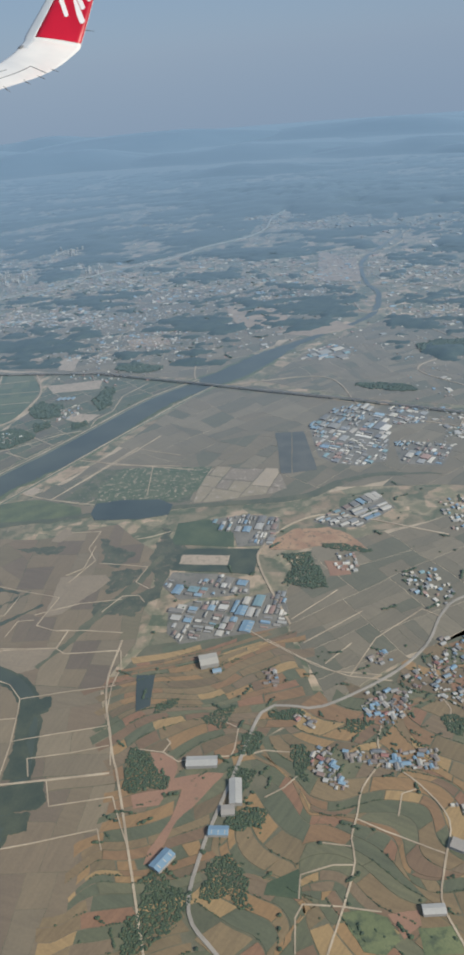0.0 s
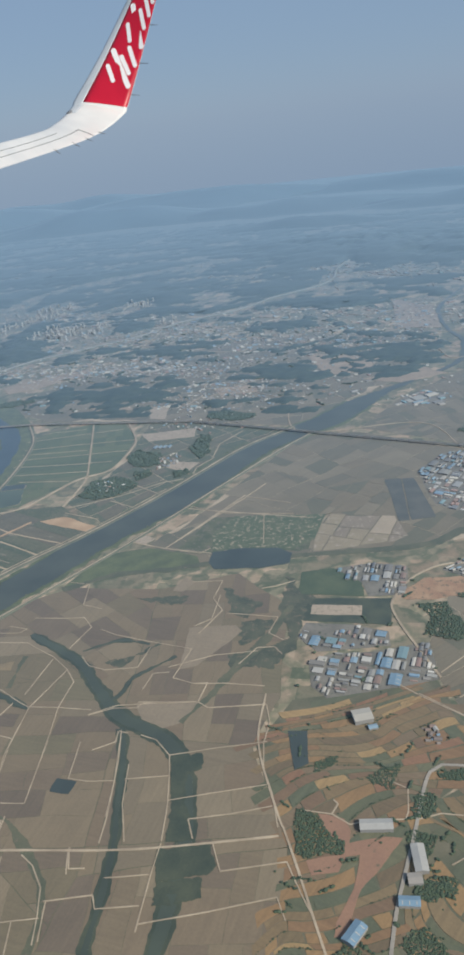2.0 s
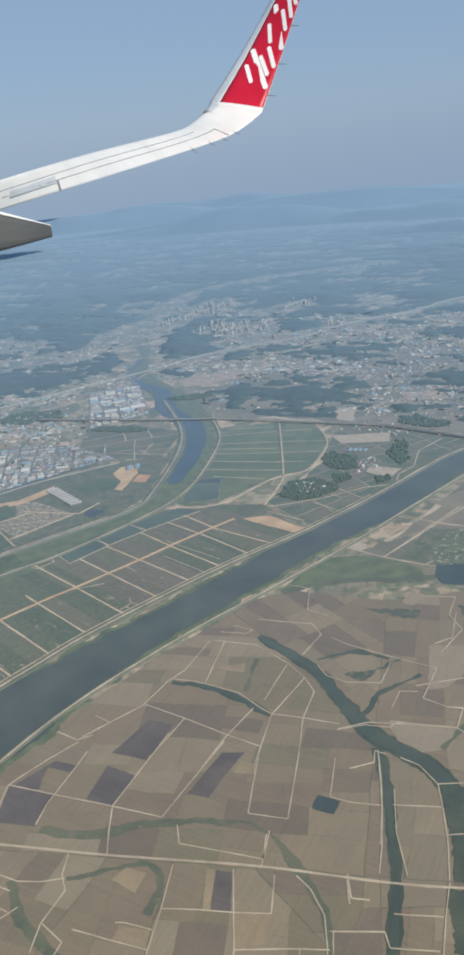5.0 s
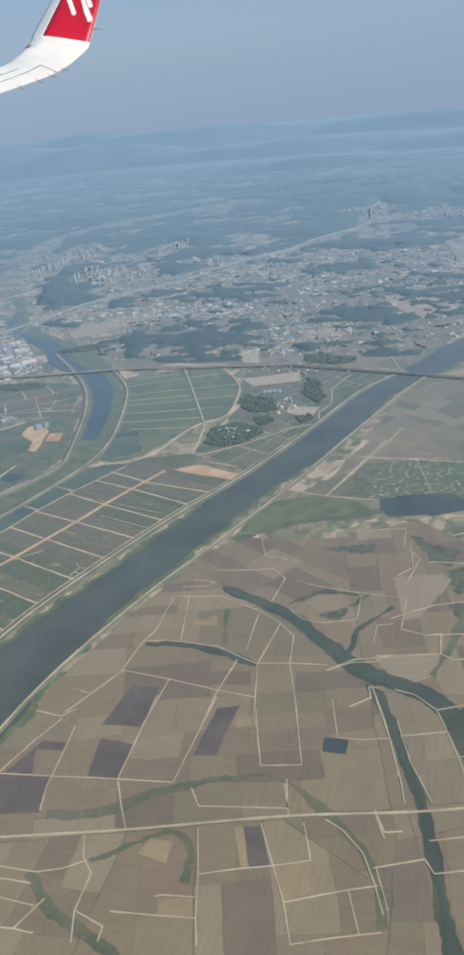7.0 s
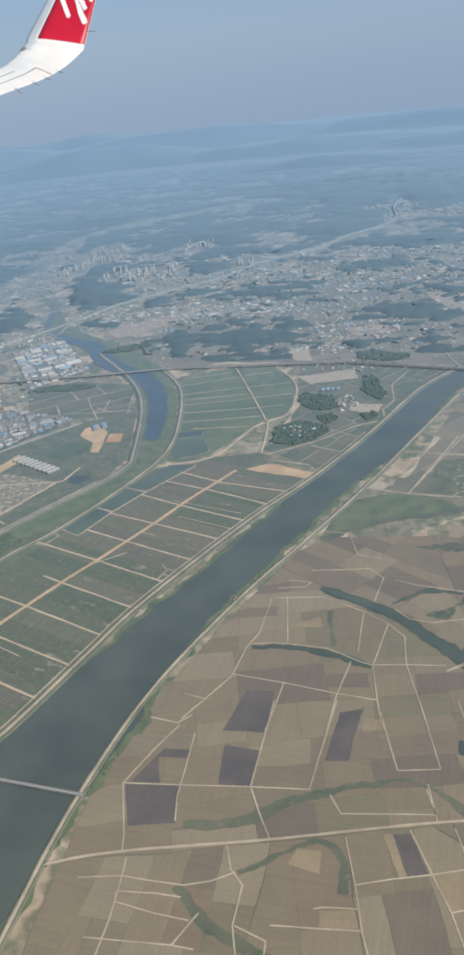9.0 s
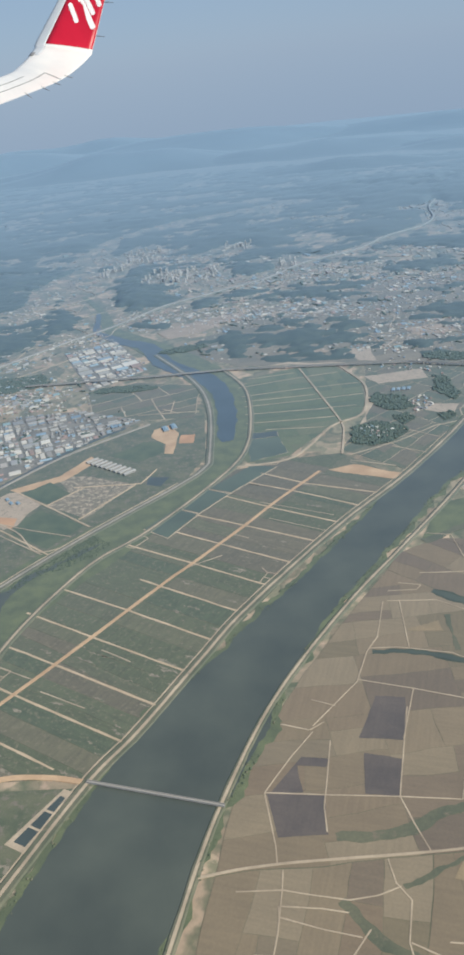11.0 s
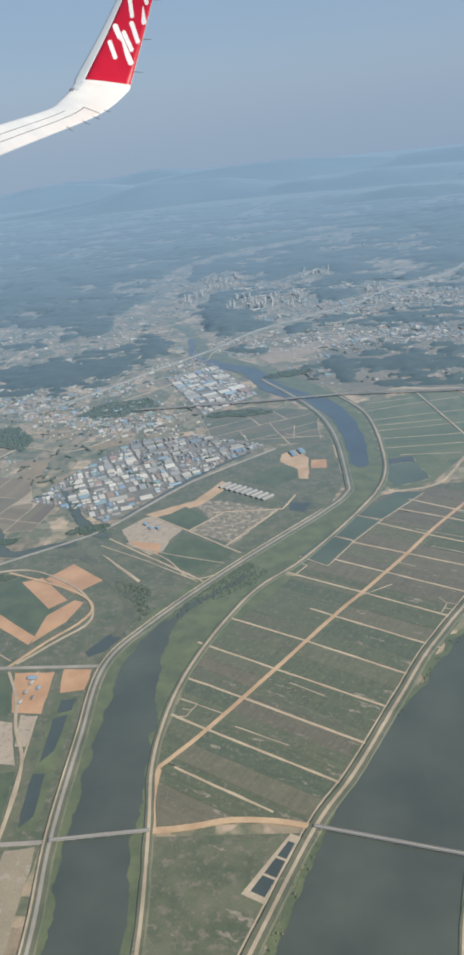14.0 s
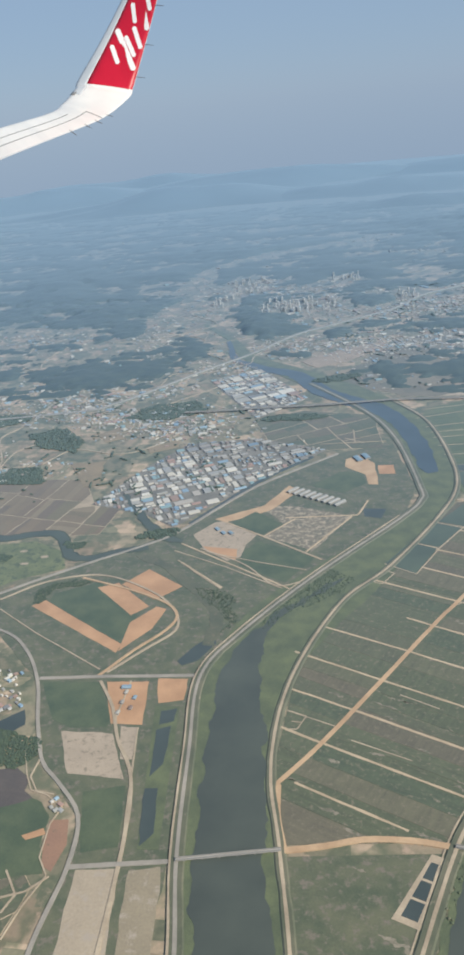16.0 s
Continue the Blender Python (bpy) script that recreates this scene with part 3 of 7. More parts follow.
CREEK_LANES = [[(-45.8, 204.5), (-31.4, 205.1), (-27.6, 202.8), (-19.1, 198.2), (-12, 192.3), (-7.6, 186.7)], [(-47, 204.1), (-48.9, 187.4), (-51.8, 181.1), (-54.4, 168.8), (-65.2, 152.2)], [(-51.5, 182.4), (-43.7, 183.1), (-28.9, 181), (-20.9, 176.3), (-16.6, 174.1)], [(-54.5, 169.6), (-40, 166.6), (-26.1, 163.1), (-15.8, 161.1)], [(-19, 197.2), (-20.6, 179.6)], [(-12, 192.3), (-16.6, 174.1), (-15, 154.5), (-13.8, 150.4)], [(-7.6, 186.7), (-7.7, 174.9), (-5.5, 163.3), (-3.4, 150.9)], [(-16.6, 174.4), (-7.7, 174.9), (2.6, 174.8)], [(2.6, 172.5), (9.3, 176.1), (16.5, 176.8)], [(-40, 166.6), (-43.2, 148.9)], [(-22.5, 175.5), (-26, 162.4), (-28.1, 149.7)], [(-42.2, 204.6), (-40.3, 183.2)]]
BEND_LANES = [[(-31.9, 243.2), (-23.7, 241.9), (-20.9, 228.5), (-13.2, 226.3)], [(-35.4, 219.4), (-24.1, 219.9), (-17.3, 220.6), (-12.8, 215.3), (-15.8, 203)], [(-42.2, 213.9), (-35.3, 212.9), (-36.8, 210.4), (-45.4, 209.6)], [(-9.9, 199.3), (-5.9, 194.8), (0.2, 193.1), (10.2, 195.1), (11.2, 205.5)], [(-9.1, 214.3), (-3.1, 211.6), (10.8, 208.4), (24.8, 205.7), (22.8, 191)], [(25.3, 179.5), (17.1, 178.9), (16, 176.8)], [(15, 184.8), (16, 192.6), (20.9, 193.6)], [(9, 159), (14.5, 162.7), (13.8, 166.9), (16.7, 166.3)], [(-66.1, 161.5), (-59.8, 159.5)], [(-73.2, 152.5), (-65.9, 150.8), (-62.5, 153.7)]]
EAST_LANES = [[(30.8, 159.2), (41.1, 162.6), (55.8, 166.7)], [(53, 181.4), (55.1, 174.5), (54.9, 166.1), (56.4, 157.3), (60.1, 148.9), (63, 138.8)], [(21.5, 149.7), (32.8, 152.1), (35.2, 141.6), (36.6, 131.8)], [(34.6, 143.9), (44.6, 147.4), (58.2, 151.7)], [(41.3, 138.9), (51.5, 141.7), (60.7, 145.1)], [(41.3, 138.9), (43.8, 133.3)], [(14.5, 167.3), (17.4, 157), (19.5, 146.2), (21.1, 137.5), (22, 129.4)], [(20.6, 166), (25.5, 164.5), (30.8, 159.2), (32.8, 152.1)], [(20.9, 154.8), (23.6, 141.8), (27.9, 130.6)]]
FAR_EAST_LANES = [[(48.8, 132.6), (52.2, 125.4), (66.5, 129.6), (70.7, 122), (74.1, 116.4)], [(37.6, 110.4), (51.9, 115.2), (65.7, 120.5), (68.4, 115.2)], [(36.7, 131.2), (36.9, 122.7), (37.8, 108.5)], [(26.7, 120.5), (36.5, 122.6)], [(15.2, 113), (25.6, 115.9), (27.3, 112.7), (36.7, 114.7)], [(2.5, 172.6), (9.9, 177.3), (16.7, 178.5), (32.9, 180.8), (36.9, 178.6), (53, 181.4)], [(15.4, 127.5), (17.5, 121.8), (21.3, 122.4)], [(15.7, 113.1), (18, 103.7)], [(27.1, 237), (27.4, 222.6), (22.5, 218)], [(20, 196), (33, 203), (46, 206)]]
LANES = SOUTH_WEST_LANES + SOUTH_LANES + DITCH_LANES + CREEK_LANES + BEND_LANES + EAST_LANES + FAR_EAST_LANES
CUTS = [((-88, 108), (64, 136.4)), ((-50, 190), (-14, 172)), ((-27.5, 207), (34, 158)), ((15, 168), (28, 100)), ((34, 158), (43, 100)), ((-58, 120), (-20, 134)), ((-20, 134), (15, 110)),
        ((-13, 60), (-23, 119)), ((-44, 60), (-38.7, 118))]
CUTS += [(p, q) for line in LANES for p, q in zip(line, line[1:])]
# brown paddies on the near bank
fields("paddy_fields", "ploughed brown rice paddies between pale lanes", [(-86, 60), (-82, 126), (-75, 156), (-57, 198), (-41, 231), (-28, 240), (4, 240), (20, 120), (14, 60)],
       98, (26, 15), (17, 9), 0.12, 11, paddy_mat, paddy_far_mat, 4, 0.7, bund_mat, lines=CUTS)
fields("paddy_fields", "ploughed brown rice paddies beside a creek", [(14, 60), (20, 120), (4, 240), (30, 252), (52, 232), (56, 185), (52, 165), (66, 134), (76, 60)],
       12, (20, 14), (13, 8), 0.14, 23, paddy_mat, paddy_far_mat, 5, 0.7, bund_mat, lines=CUTS,
       pieces=([(14, 60), (20, 120), (66, 134), (76, 60)], [(20, 120), (14, 165), (52, 165), (66, 134)], [(14, 165), (4, 240), (30, 252), (52, 232), (56, 185), (52, 165)]))
for p in ([(-49.6, 163.6), (-42.1, 163.2), (-43, 148.5), (-53.8, 148.7)], [(-52.7, 144.1), (-43.9, 142.6), (-44.7, 131.6), (-52.4, 132)], [(-74.4, 130.8), (-61.3, 131), (-60.2, 120.7), (-70.9, 119.2)], [(-67.5, 142.2), (-60.7, 141.7), (-61.5, 139.1), (-68.2, 139.4), (-66.3, 131.5), (-73.5, 131.1)], [(-28.1, 140.3), (-24.9, 156.2), (-18.9, 157.9), (-21.2, 148.3), (-22.4, 140.6)], [(-12.9, 120.7), (-9.2, 121.2), (-6, 111.6), (-11.2, 110.8)]):
    tagged(slab("dark_paddy", bend(p, 0.25, 5, 1.5), 0.0, 0.1, dark_soil_mat), "dark freshly ploughed paddy", "field", kind="structure")
for p in ([(-4.8, 111.7), (2.3, 113.4), (2.9, 106.6), (-2.4, 103.7)], [(-32.9, 115.9), (-27.7, 115.7), (-27.8, 110.1), (-34.8, 111.9)], [(-27.6, 102.1), (-20.6, 102.9), (-19.8, 99), (-27.5, 98.6)], [(-18.7, 154.4), (-14.7, 153.9), (-14, 150.6), (-19.4, 150.3)], [(-15, 120.6), (-12.9, 120.7), (-10.4, 110.9), (-12, 110.7)], [(-40.3, 191.2), (-31.5, 195.1), (-30.5, 190.5), (-40.2, 190.3)]):
    tagged(slab("ochre_paddy", bend(p, 0.25, 5, 1.5), 0.0, 0.106, ochre_mat), "ochre stubble paddy", "field", kind="structure")


def straight_lanes(lines, label, width, material, base):
    """Dead straight lanes, one band for each stretch, each a touch above the one it crosses."""
    for i, line in enumerate(lines):
        for k, (a, b) in enumerate(zip(line, line[1:])):
            m = ((a[0] + b[0]) / 2, (a[1] + b[1]) / 2)
            tagged(strip("dirt_lane", [a, m, b], width, 0.0, base + 0.0012 * i + 0.0006 * k, material, step=1.5, ragged=width * 0.12), label, "lane", "dirt lanes", "structure")


for p in ([(-2.8, 233.3), (7.1, 235.7), (16.1, 236.3), (14.1, 231.1), (8.3, 231.3)], [(27.5, 241.5), (36.3, 236.5), (42.3, 233.3), (38.8, 223.3), (32.9, 226.2)], [(38.1, 221.4), (48.0, 224.2), (47.3, 215.6), (40.7, 207.8), (38.1, 210.8)], [(49.6, 249.7), (58.6, 238.5), (58.3, 231.7), (57.9, 210.4), (52.5, 198.2), (38.7, 197.8), (37.3, 202.4), (48.4, 209.0), (53.3, 212.2), (54.7, 220.2), (49.1, 230.4)], [(-1.3, 196.3), (3.6, 200.4), (9.4, 205.5), (14.7, 208.9), (12.1, 203.4), (5.2, 195.7)]):
    tagged(slab("reed_hollow", bend(bend(p, 2.4, 6, 1.0), 1.1, 2.0, 0.5), 0.0, 0.103, hollow_mat), "dark reedy hollow between upper paddies", "reed bed", kind="structure")
for p in ([(15.4, 178.4), (33.1, 180.8), (31.1, 172.3), (26.1, 169.1), (19.2, 172.2)], [(9.0, 239.1), (11.3, 248.2), (16.1, 245.5), (13.2, 238.6)], [(21.1, 217.0), (36.4, 219.3), (39.1, 216.1), (28.9, 197.8), (23.6, 195.4)]):
    tagged(slab("pale_paddy", bend(p, 0.6, 6, 1.5), 0.0, 0.108, pale_soil_mat), "pale dry harvested paddy", "field", kind="structure")
UPPER_LANES = [[(-18.1, 274.5), (-2.6, 269.5), (12.3, 266.1), (15.7, 270.2)], [(-2.6, 269.5), (20.2, 314.8), (27.2, 330.3)], [(-1.8, 306.7), (14.8, 300.5), (43.9, 300.2)], [(20.6, 316.5), (41.3, 310.4)],
               [(31.8, 299.1), (35.8, 275.0)], [(15.0, 245.3), (25.8, 246.7), (25.0, 235.0), (29.9, 227.7), (25.0, 214.0)], [(31.8, 226.1), (41.5, 225.5), (49.4, 224.8), (47.8, 215.7), (53.3, 212.2)], [(22.8, 191), (29.7, 188.8), (33.9, 189.5), (33.1, 180.8)],
               [(15.6, 179.2), (33.1, 180.8)], [(33.1, 180.8), (36.4, 178.6), (52.9, 181.4)], [(29.7, 188.8), (39.5, 189.7), (51.1, 189.4)],
               [(41.4, 199.0), (45.6, 207.7), (50.9, 208.5), (53.8, 205.0)], [(40.8, 242.2), (45.5, 243.9), (52.0, 247.9)]]
straight_lanes(UPPER_LANES, "thin pale lane between upper paddies", 0.34, track_mat, 0.2)
straight_lanes(LANES, "narrow pale lane between paddies", 0.3, track_mat, 0.12)
# reddish terraces round the village
def terraces(name, label, zone, degrees, seed, widths=(1.5, 3.2), lengths=(5, 15), sway=9.0, size=24.0, hedge=0.3, off=()):
    """Dry fields in long bands that follow the slope, each a small step above the next, with grassy risers between."""
    rng = random.Random(seed)
    root = thing(name, label, "field", kind="structure")
    slab("riser_grass", zone, 0.0, 0.03, bund_mat, root, "rough grass on the risers")
    a = radians(degrees)
    u, v = (math.cos(a), math.sin(a)), (-math.sin(a), math.cos(a))
    cx, cy = sum(p[0] for p in zone) / len(zone), sum(p[1] for p in zone) / len(zone)
    reach = max(math.hypot(p[0] - cx, p[1] - cy) for p in zone) + sway

    def place(s, t):
        x, y = cx + u[0] * s + v[0] * t, cy + u[1] * s + v[1] * t
        w = noise.noise_vector((x / size, y / size, seed * 1.7)) * sway + noise.noise_vector((x / size * 2.3, y / size * 2.3, seed * 2.9)) * sway * 0.22
        return (x + w.x, y + w.y)

    plots, t = [], -reach
    while t < reach:
        wide = rng.uniform(*widths)
        s = -reach - rng.uniform(0, 6)
        lie = rng.uniform(*lengths)
        while s < reach:
            long = lie * rng.uniform(0.5, 1.4)
            q, g = [], rng.uniform(0.07, 0.17)
            s0, s1, t0, t1 = s + g, s + long - g, t + g, t + wide - g * rng.uniform(0.6, 1.6)
            n = max(2, int(long / 0.8))
            skew = rng.uniform(-0.5, 0.5)
            q = [place(s0 + (s1 - s0) * k / n, t0) for k in range(n + 1)] + [place(s1 + skew - (s1 - s0) * k / n, t1) for k in range(n + 1)]
            m = place(s + long / 2, t + wide / 2)
            if inside(*m, zone) and not any(inside(*m, o) for o in off) and abs(area(q)) > 0.5:
                plots.append((m[1], q))
                if rng.random() < hedge:
                    EDGES.extend((q[k], q[k + 1]) for k in range(rng.randrange(n), n))
            s += long
        t += wide
    plots.sort(key=lambda q: q[0])
    for i, (_, p) in enumerate(plots[:300]):
        slab("plot", p, 0.0, rng.uniform(0.06, 0.12), terrace_mat, root)
    if plots[300:]:
        tagged(joined("plot_rest", [slab_data(p, 0.0, rng.uniform(0.06, 0.12)) for _, p in plots[300:]], terrace_far_mat, root), kind="stuff")
    return root


terraces("terraced_fields", "small orange terraced fields on gentle slopes", [(66, 60), (64, 136), (53, 165), (60, 184), (100, 196), (112, 164), (98, 150), (92, 118), (98, 60)], 28, 5)
terraces("terraced_fields", "orange and ochre curved dry fields round a village", [(98, 60), (92, 118), (98, 150), (114, 163), (142, 190), (200, 240), (230, 200), (230, 60)], -30, 6, (1.8, 4.4), (4, 12), 11.5, 20.0)
# grey-brown rice land further up
fields("dry_fields", "grey-brown fields with straight pale lanes", [(100, 198), (98, 214), (104, 240), (150, 262), (215, 300), (215, 235), (142, 190), (114, 165)],
       38, (26, 18), (12, 6), 0.2, 7, grey_mat, grey_far_mat, 5, 0.8)
fields("dry_fields", "grey-brown fields beside the river", [(-22, 252), (4, 300), (36, 388), (64, 392), (116, 368), (215, 340), (215, 290), (118, 284), (94, 272), (20, 258)],
       52, (34, 22), (15, 8), 0.16, 8, grey_mat, grey_far_mat, 8, 1.2)
fields("dry_fields", "pale dry fields beyond the railway", [(64, 398), (82, 440), (128, 505), (240, 520), (260, 350), (118, 372)],
       30, (26, 14), (12, 6), 0.2, 9, grey_mat, grey_far_mat, 9, 2.0)
fields("dry_fields", "muted green and grey plots on the far bank", [(-36, 290), (-12, 330), (10, 372), (30, 398), (-30, 412), (-52, 412), (-52, 345), (-62, 310)],
       48, (20, 12), (10, 6), 0.32, 10, green_mat, green_mat, 8, 1.0)
# green polder with long strips
POLDER = ([(-117, 340), (-115, 383), (-110, 400), (-88, 412), (-68, 412), (-54, 390), (-52, 360), (-54, 347), (-68, 333)], [(-117, 340), (-68, 333), (-83, 306), (-100, 300)])
fields("polder_fields", "long green polder strips with pale lanes", [(-117, 340), (-115, 383), (-110, 400), (-88, 412), (-68, 412), (-54, 390), (-52, 360), (-54, 347), (-68, 333), (-83, 306), (-100, 300)],
       14, (60, 12), (60, 7), 0.1, 12, polder_mat, polder_mat, 2, 0.2, bund_mat, pieces=POLDER)
fields("dry_fields", "brown fields beside a town", [(-330, 225), (-330, 318), (-262, 318), (-250, 292), (-238, 296), (-240, 268), (-285, 262)],
       80, (20, 16), (15, 4.5), 0.5, 13, paddy_mat, paddy_far_mat, 4, 0.8)
fields("dry_fields", "green plots below a small estate", [(-180, 345), (-132, 350), (-136, 392), (-172, 400), (-196, 386)],
       30, (22, 14), (11, 7), 0.6, 14, green_mat, green_mat, 5, 0.8)
fields("dry_fields", "mixed fields between hamlets", [(-50, 415), (34, 402), (56, 445), (96, 495), (100, 590), (-20, 590), (-130, 520), (-160, 445), (-120, 418)],
       20, (34, 16), (14, 8), 0.3, 15, grey_mat, grey_far_mat, 12, 2.5)

# ---- reclaimed island between the channels ----
ISLAND = [(-157.5, 143), (-158.5, 155), (-156.5, 186), (-144.5, 223), (-129, 246), (-111, 281), (-104, 294), (-82, 303), (-62, 307), (-39, 285), (-62, 249), (-81, 209), (-98, 175), (-108, 152), (-118, 133), (-154, 129)]
AXIS = [(-157.7, 145.8), (-147.6, 160.6), (-132.2, 186.8), (-116.1, 214.8), (-109.4, 225.3), (-94.8, 249.6), (-84.7, 267.8), (-70, 291)]


def island():
    root = thing("island_fields", "dark green reclaimed plots crossed by pale dirt lanes", "field", kind="structure")
    slab("bund", ISLAND, 0.0, 0.04, bund_mat, root, "low grassy bunds")
    rng = random.Random(3)
    ax, ay = 0.524, 0.852          # along the middle lane
    cx, cy = 0.908, -0.419         # across it
    side = (ay, -ax)
    s, marks = -32.0, []
    while s < 190:
        marks.append(s)
        s += rng.uniform(13.0, 16.5)
    start = (-156.5, 146)
    for a, b in zip(marks, marks[1:]):
        for sign in (1, -1):
            n = (-cy, cx)
            p = cut(ISLAND, (start[0] + ax * a, start[1] + ay * a), n)
            p = cut(p, (start[0] + ax * b, start[1] + ay * b), (cy, -cx)) if len(p) > 2 else p
            p = cut(p, start, (side[0] * sign, side[1] * sign)) if len(p) > 2 else p
            if len(p) < 3 or abs(area(p)) < 6:
                continue
            p = shrink(p, 0.06)
            if len(p) < 3:
                continue
            for q in divide(p, -25, 60, rng.choice((6, 9, 20)), rng, 2):
                q = shrink(q, 0.05)
                if len(q) > 2:
                    slab("plot", q, 0.0, 0.08 + rng.uniform(-0.01, 0.01), green_mat, root)
    return root


island()
# cross lanes of the island, then the thin lanes of the polder and of the river hamlet
CROSS = [[(-153.2, 147.1), (-127.1, 135.1)], [(-156.8, 164.9), (-147.6, 160.6), (-113.5, 145.4)], [(-156.3, 180.4), (-139.8, 173.1), (-108.6, 158.8)], [(-155.4, 196.4), (-132.9, 185.9), (-103.8, 172.6)],
         [(-148, 209.3), (-124.2, 198.7), (-97.4, 185.7)], [(-123, 214.7), (-88.5, 198)], [(-134, 236.6), (-109.4, 225.3), (-83.5, 212.9)], [(-121.5, 246.6), (-102.4, 237.6), (-76.1, 225.5)],
         [(-112.9, 257.1), (-94.8, 249.6), (-68, 238.2)], [(-102.8, 270.6), (-86.7, 262.4), (-60.5, 250.8)], [(-95.4, 281.6), (-78.1, 274.6), (-53.6, 262.5)], [(-91, 289.6), (-74.6, 280.8), (-47, 272.5)]]
PATHS = [[(-157.3, 171.9), (-144.2, 166.7)], [(-140.4, 162.1), (-125.7, 156.1)], [(-97.6, 243.5), (-92.3, 241.1)], [(-91.3, 266.6), (-63.3, 256.3)], [(-86.5, 254.5), (-63.8, 244.8)], [(-115.1, 278.3), (-103, 273)], [(-122.6, 262.7), (-113, 258)],
         [(-156.4, 164.9), (-154.2, 165.1), (-152.2, 170.1), (-156.9, 171.9)], [(-155.9, 168), (-153, 167.6)], [(-85.4, 214.5), (-83.3, 219.9), (-79.5, 218.6)], [(-83.7, 219.9), (-85.6, 222.6)], [(-84.4, 217), (-81, 215.8)],
         [(-105.9, 296.1), (-87.7, 298), (-85.4, 303.5)], [(-135.3, 235.7), (-131.8, 243.4), (-128.6, 241.6), (-132.4, 234.9), (-135.3, 235.7)], [(-112, 222), (-100, 230)], [(-128, 180), (-118, 175)]]
POLDER_LANES = [[(-116, 385.5), (-86.4, 396.8), (-66, 403)], [(-112.2, 373.8), (-86.1, 380.5), (-53.9, 387.1)], [(-109.1, 360.3), (-81.9, 365.5), (-53, 372)], [(-107.5, 351.1), (-74.2, 354.6), (-56, 358)], [(-105.8, 340.4), (-81.7, 343.2), (-64, 345.7)], [(-111, 398), (-88.4, 404.2)], [(-96, 333), (-70, 334)], [(-110, 367), (-76, 373)]]
BANK_LANES = [[(-58.1, 305.1), (-38.1, 317.3), (-22.1, 331.8), (-9.5, 337.1)], [(-9.5, 337.1), (-10.1, 348.9), (-4.7, 359.3), (-5.3, 378.8), (3.4, 396.8)], [(-57.9, 300.2), (-40.1, 294.4)], [(-40.9, 312.4), (-27.1, 305.4)],
              [(-35.5, 329.7), (-19.6, 319.1)], [(-2.8, 304.9), (13.5, 302)], [(-17.5, 274.2), (-2.6, 269.6), (16.7, 266.4)], [(-2.6, 269.6), (20.1, 318.2)], [(13.5, 302), (50, 297)]]


straight_lanes([[(67.2, 144.7), (75.1, 144.2), (79.5, 141.6), (83.9, 143.3), (92.1, 144.6)], [(75.1, 144.2), (76.2, 147.5), (75, 148.6)], [(87.6, 156.3), (92.4, 154.1), (92.6, 147.1), (92.1, 144.6)], [(94.9, 144.9), (100.1, 147.2), (106.6, 147.2)],
                [(102, 133.1), (106, 136.2), (108.7, 139.8)], [(142.1, 183.3), (142.6, 171.4), (145.5, 165.5), (144.6, 158.2)], [(95, 189.6), (106.1, 182.1), (114.8, 177.3), (128, 176.8)], [(112.5, 180.2), (119.4, 189.7)],
                [(112.7, 97.2), (111.9, 104.6), (113.1, 107.6), (120.6, 108), (128.7, 107.8)], [(112.3, 108.7), (112.1, 114.2), (118.5, 117.2), (123.2, 117.7)], [(115.4, 122.4), (122.2, 122.2)], [(122.7, 129.5), (129.3, 126.8), (141.7, 122.5)],
                [(132.1, 131), (133, 137.3), (136.8, 139.3)], [(89, 193.5), (96.1, 188.1), (110.2, 179.1), (119.6, 175.6), (130.8, 174.8)], [(119.6, 175.6), (126.1, 192.2), (139.5, 207.1), (145.5, 203.4)], [(101, 199.4), (113.9, 215.3)], [(105.8, 188.8), (122, 205)]],
               "narrow pale lane between dry fields", 0.34, track_mat, 0.15)
def longer(line, by):
    """The same lane, run on to the dykes at both ends."""
    (x1, y1), (x2, y2) = line[0], line[-1]
    l = math.hypot(x2 - x1, y2 - y1)
    u = ((x2 - x1) / l * by, (y2 - y1) / l * by)
    return [(x1 - u[0], y1 - u[1])] + line[1:-1] + [(x2 + u[0], y2 + u[1])]


CROSS = CROSS[:1] + [longer(line, 2.6) for line in CROSS[1:]]
straight_lanes(CROSS, "straight pale orange dirt lane across the island", 0.7, sandy_mat, 0.11)
straight_lanes(PATHS, "narrow pale path on reclaimed ground", 0.34, track_mat, 0.13)
straight_lanes(POLDER_LANES, "thin pale lane between polder strips", 0.55, track_mat, 0.11)
straight_lanes(BANK_LANES, "pale lane of a riverside hamlet", 0.62, track_mat, 0.135)
slab("island_tip", [(-154, 126), (-118.5, 130), (-121, 112), (-127.5, 96), (-132, 70), (-148, 70), (-150, 104)], 0.0, 0.08, scrub_mat)
tagged(bpy.data.objects["island_tip"], "rough green tip of the island", "scrub", kind="structure")


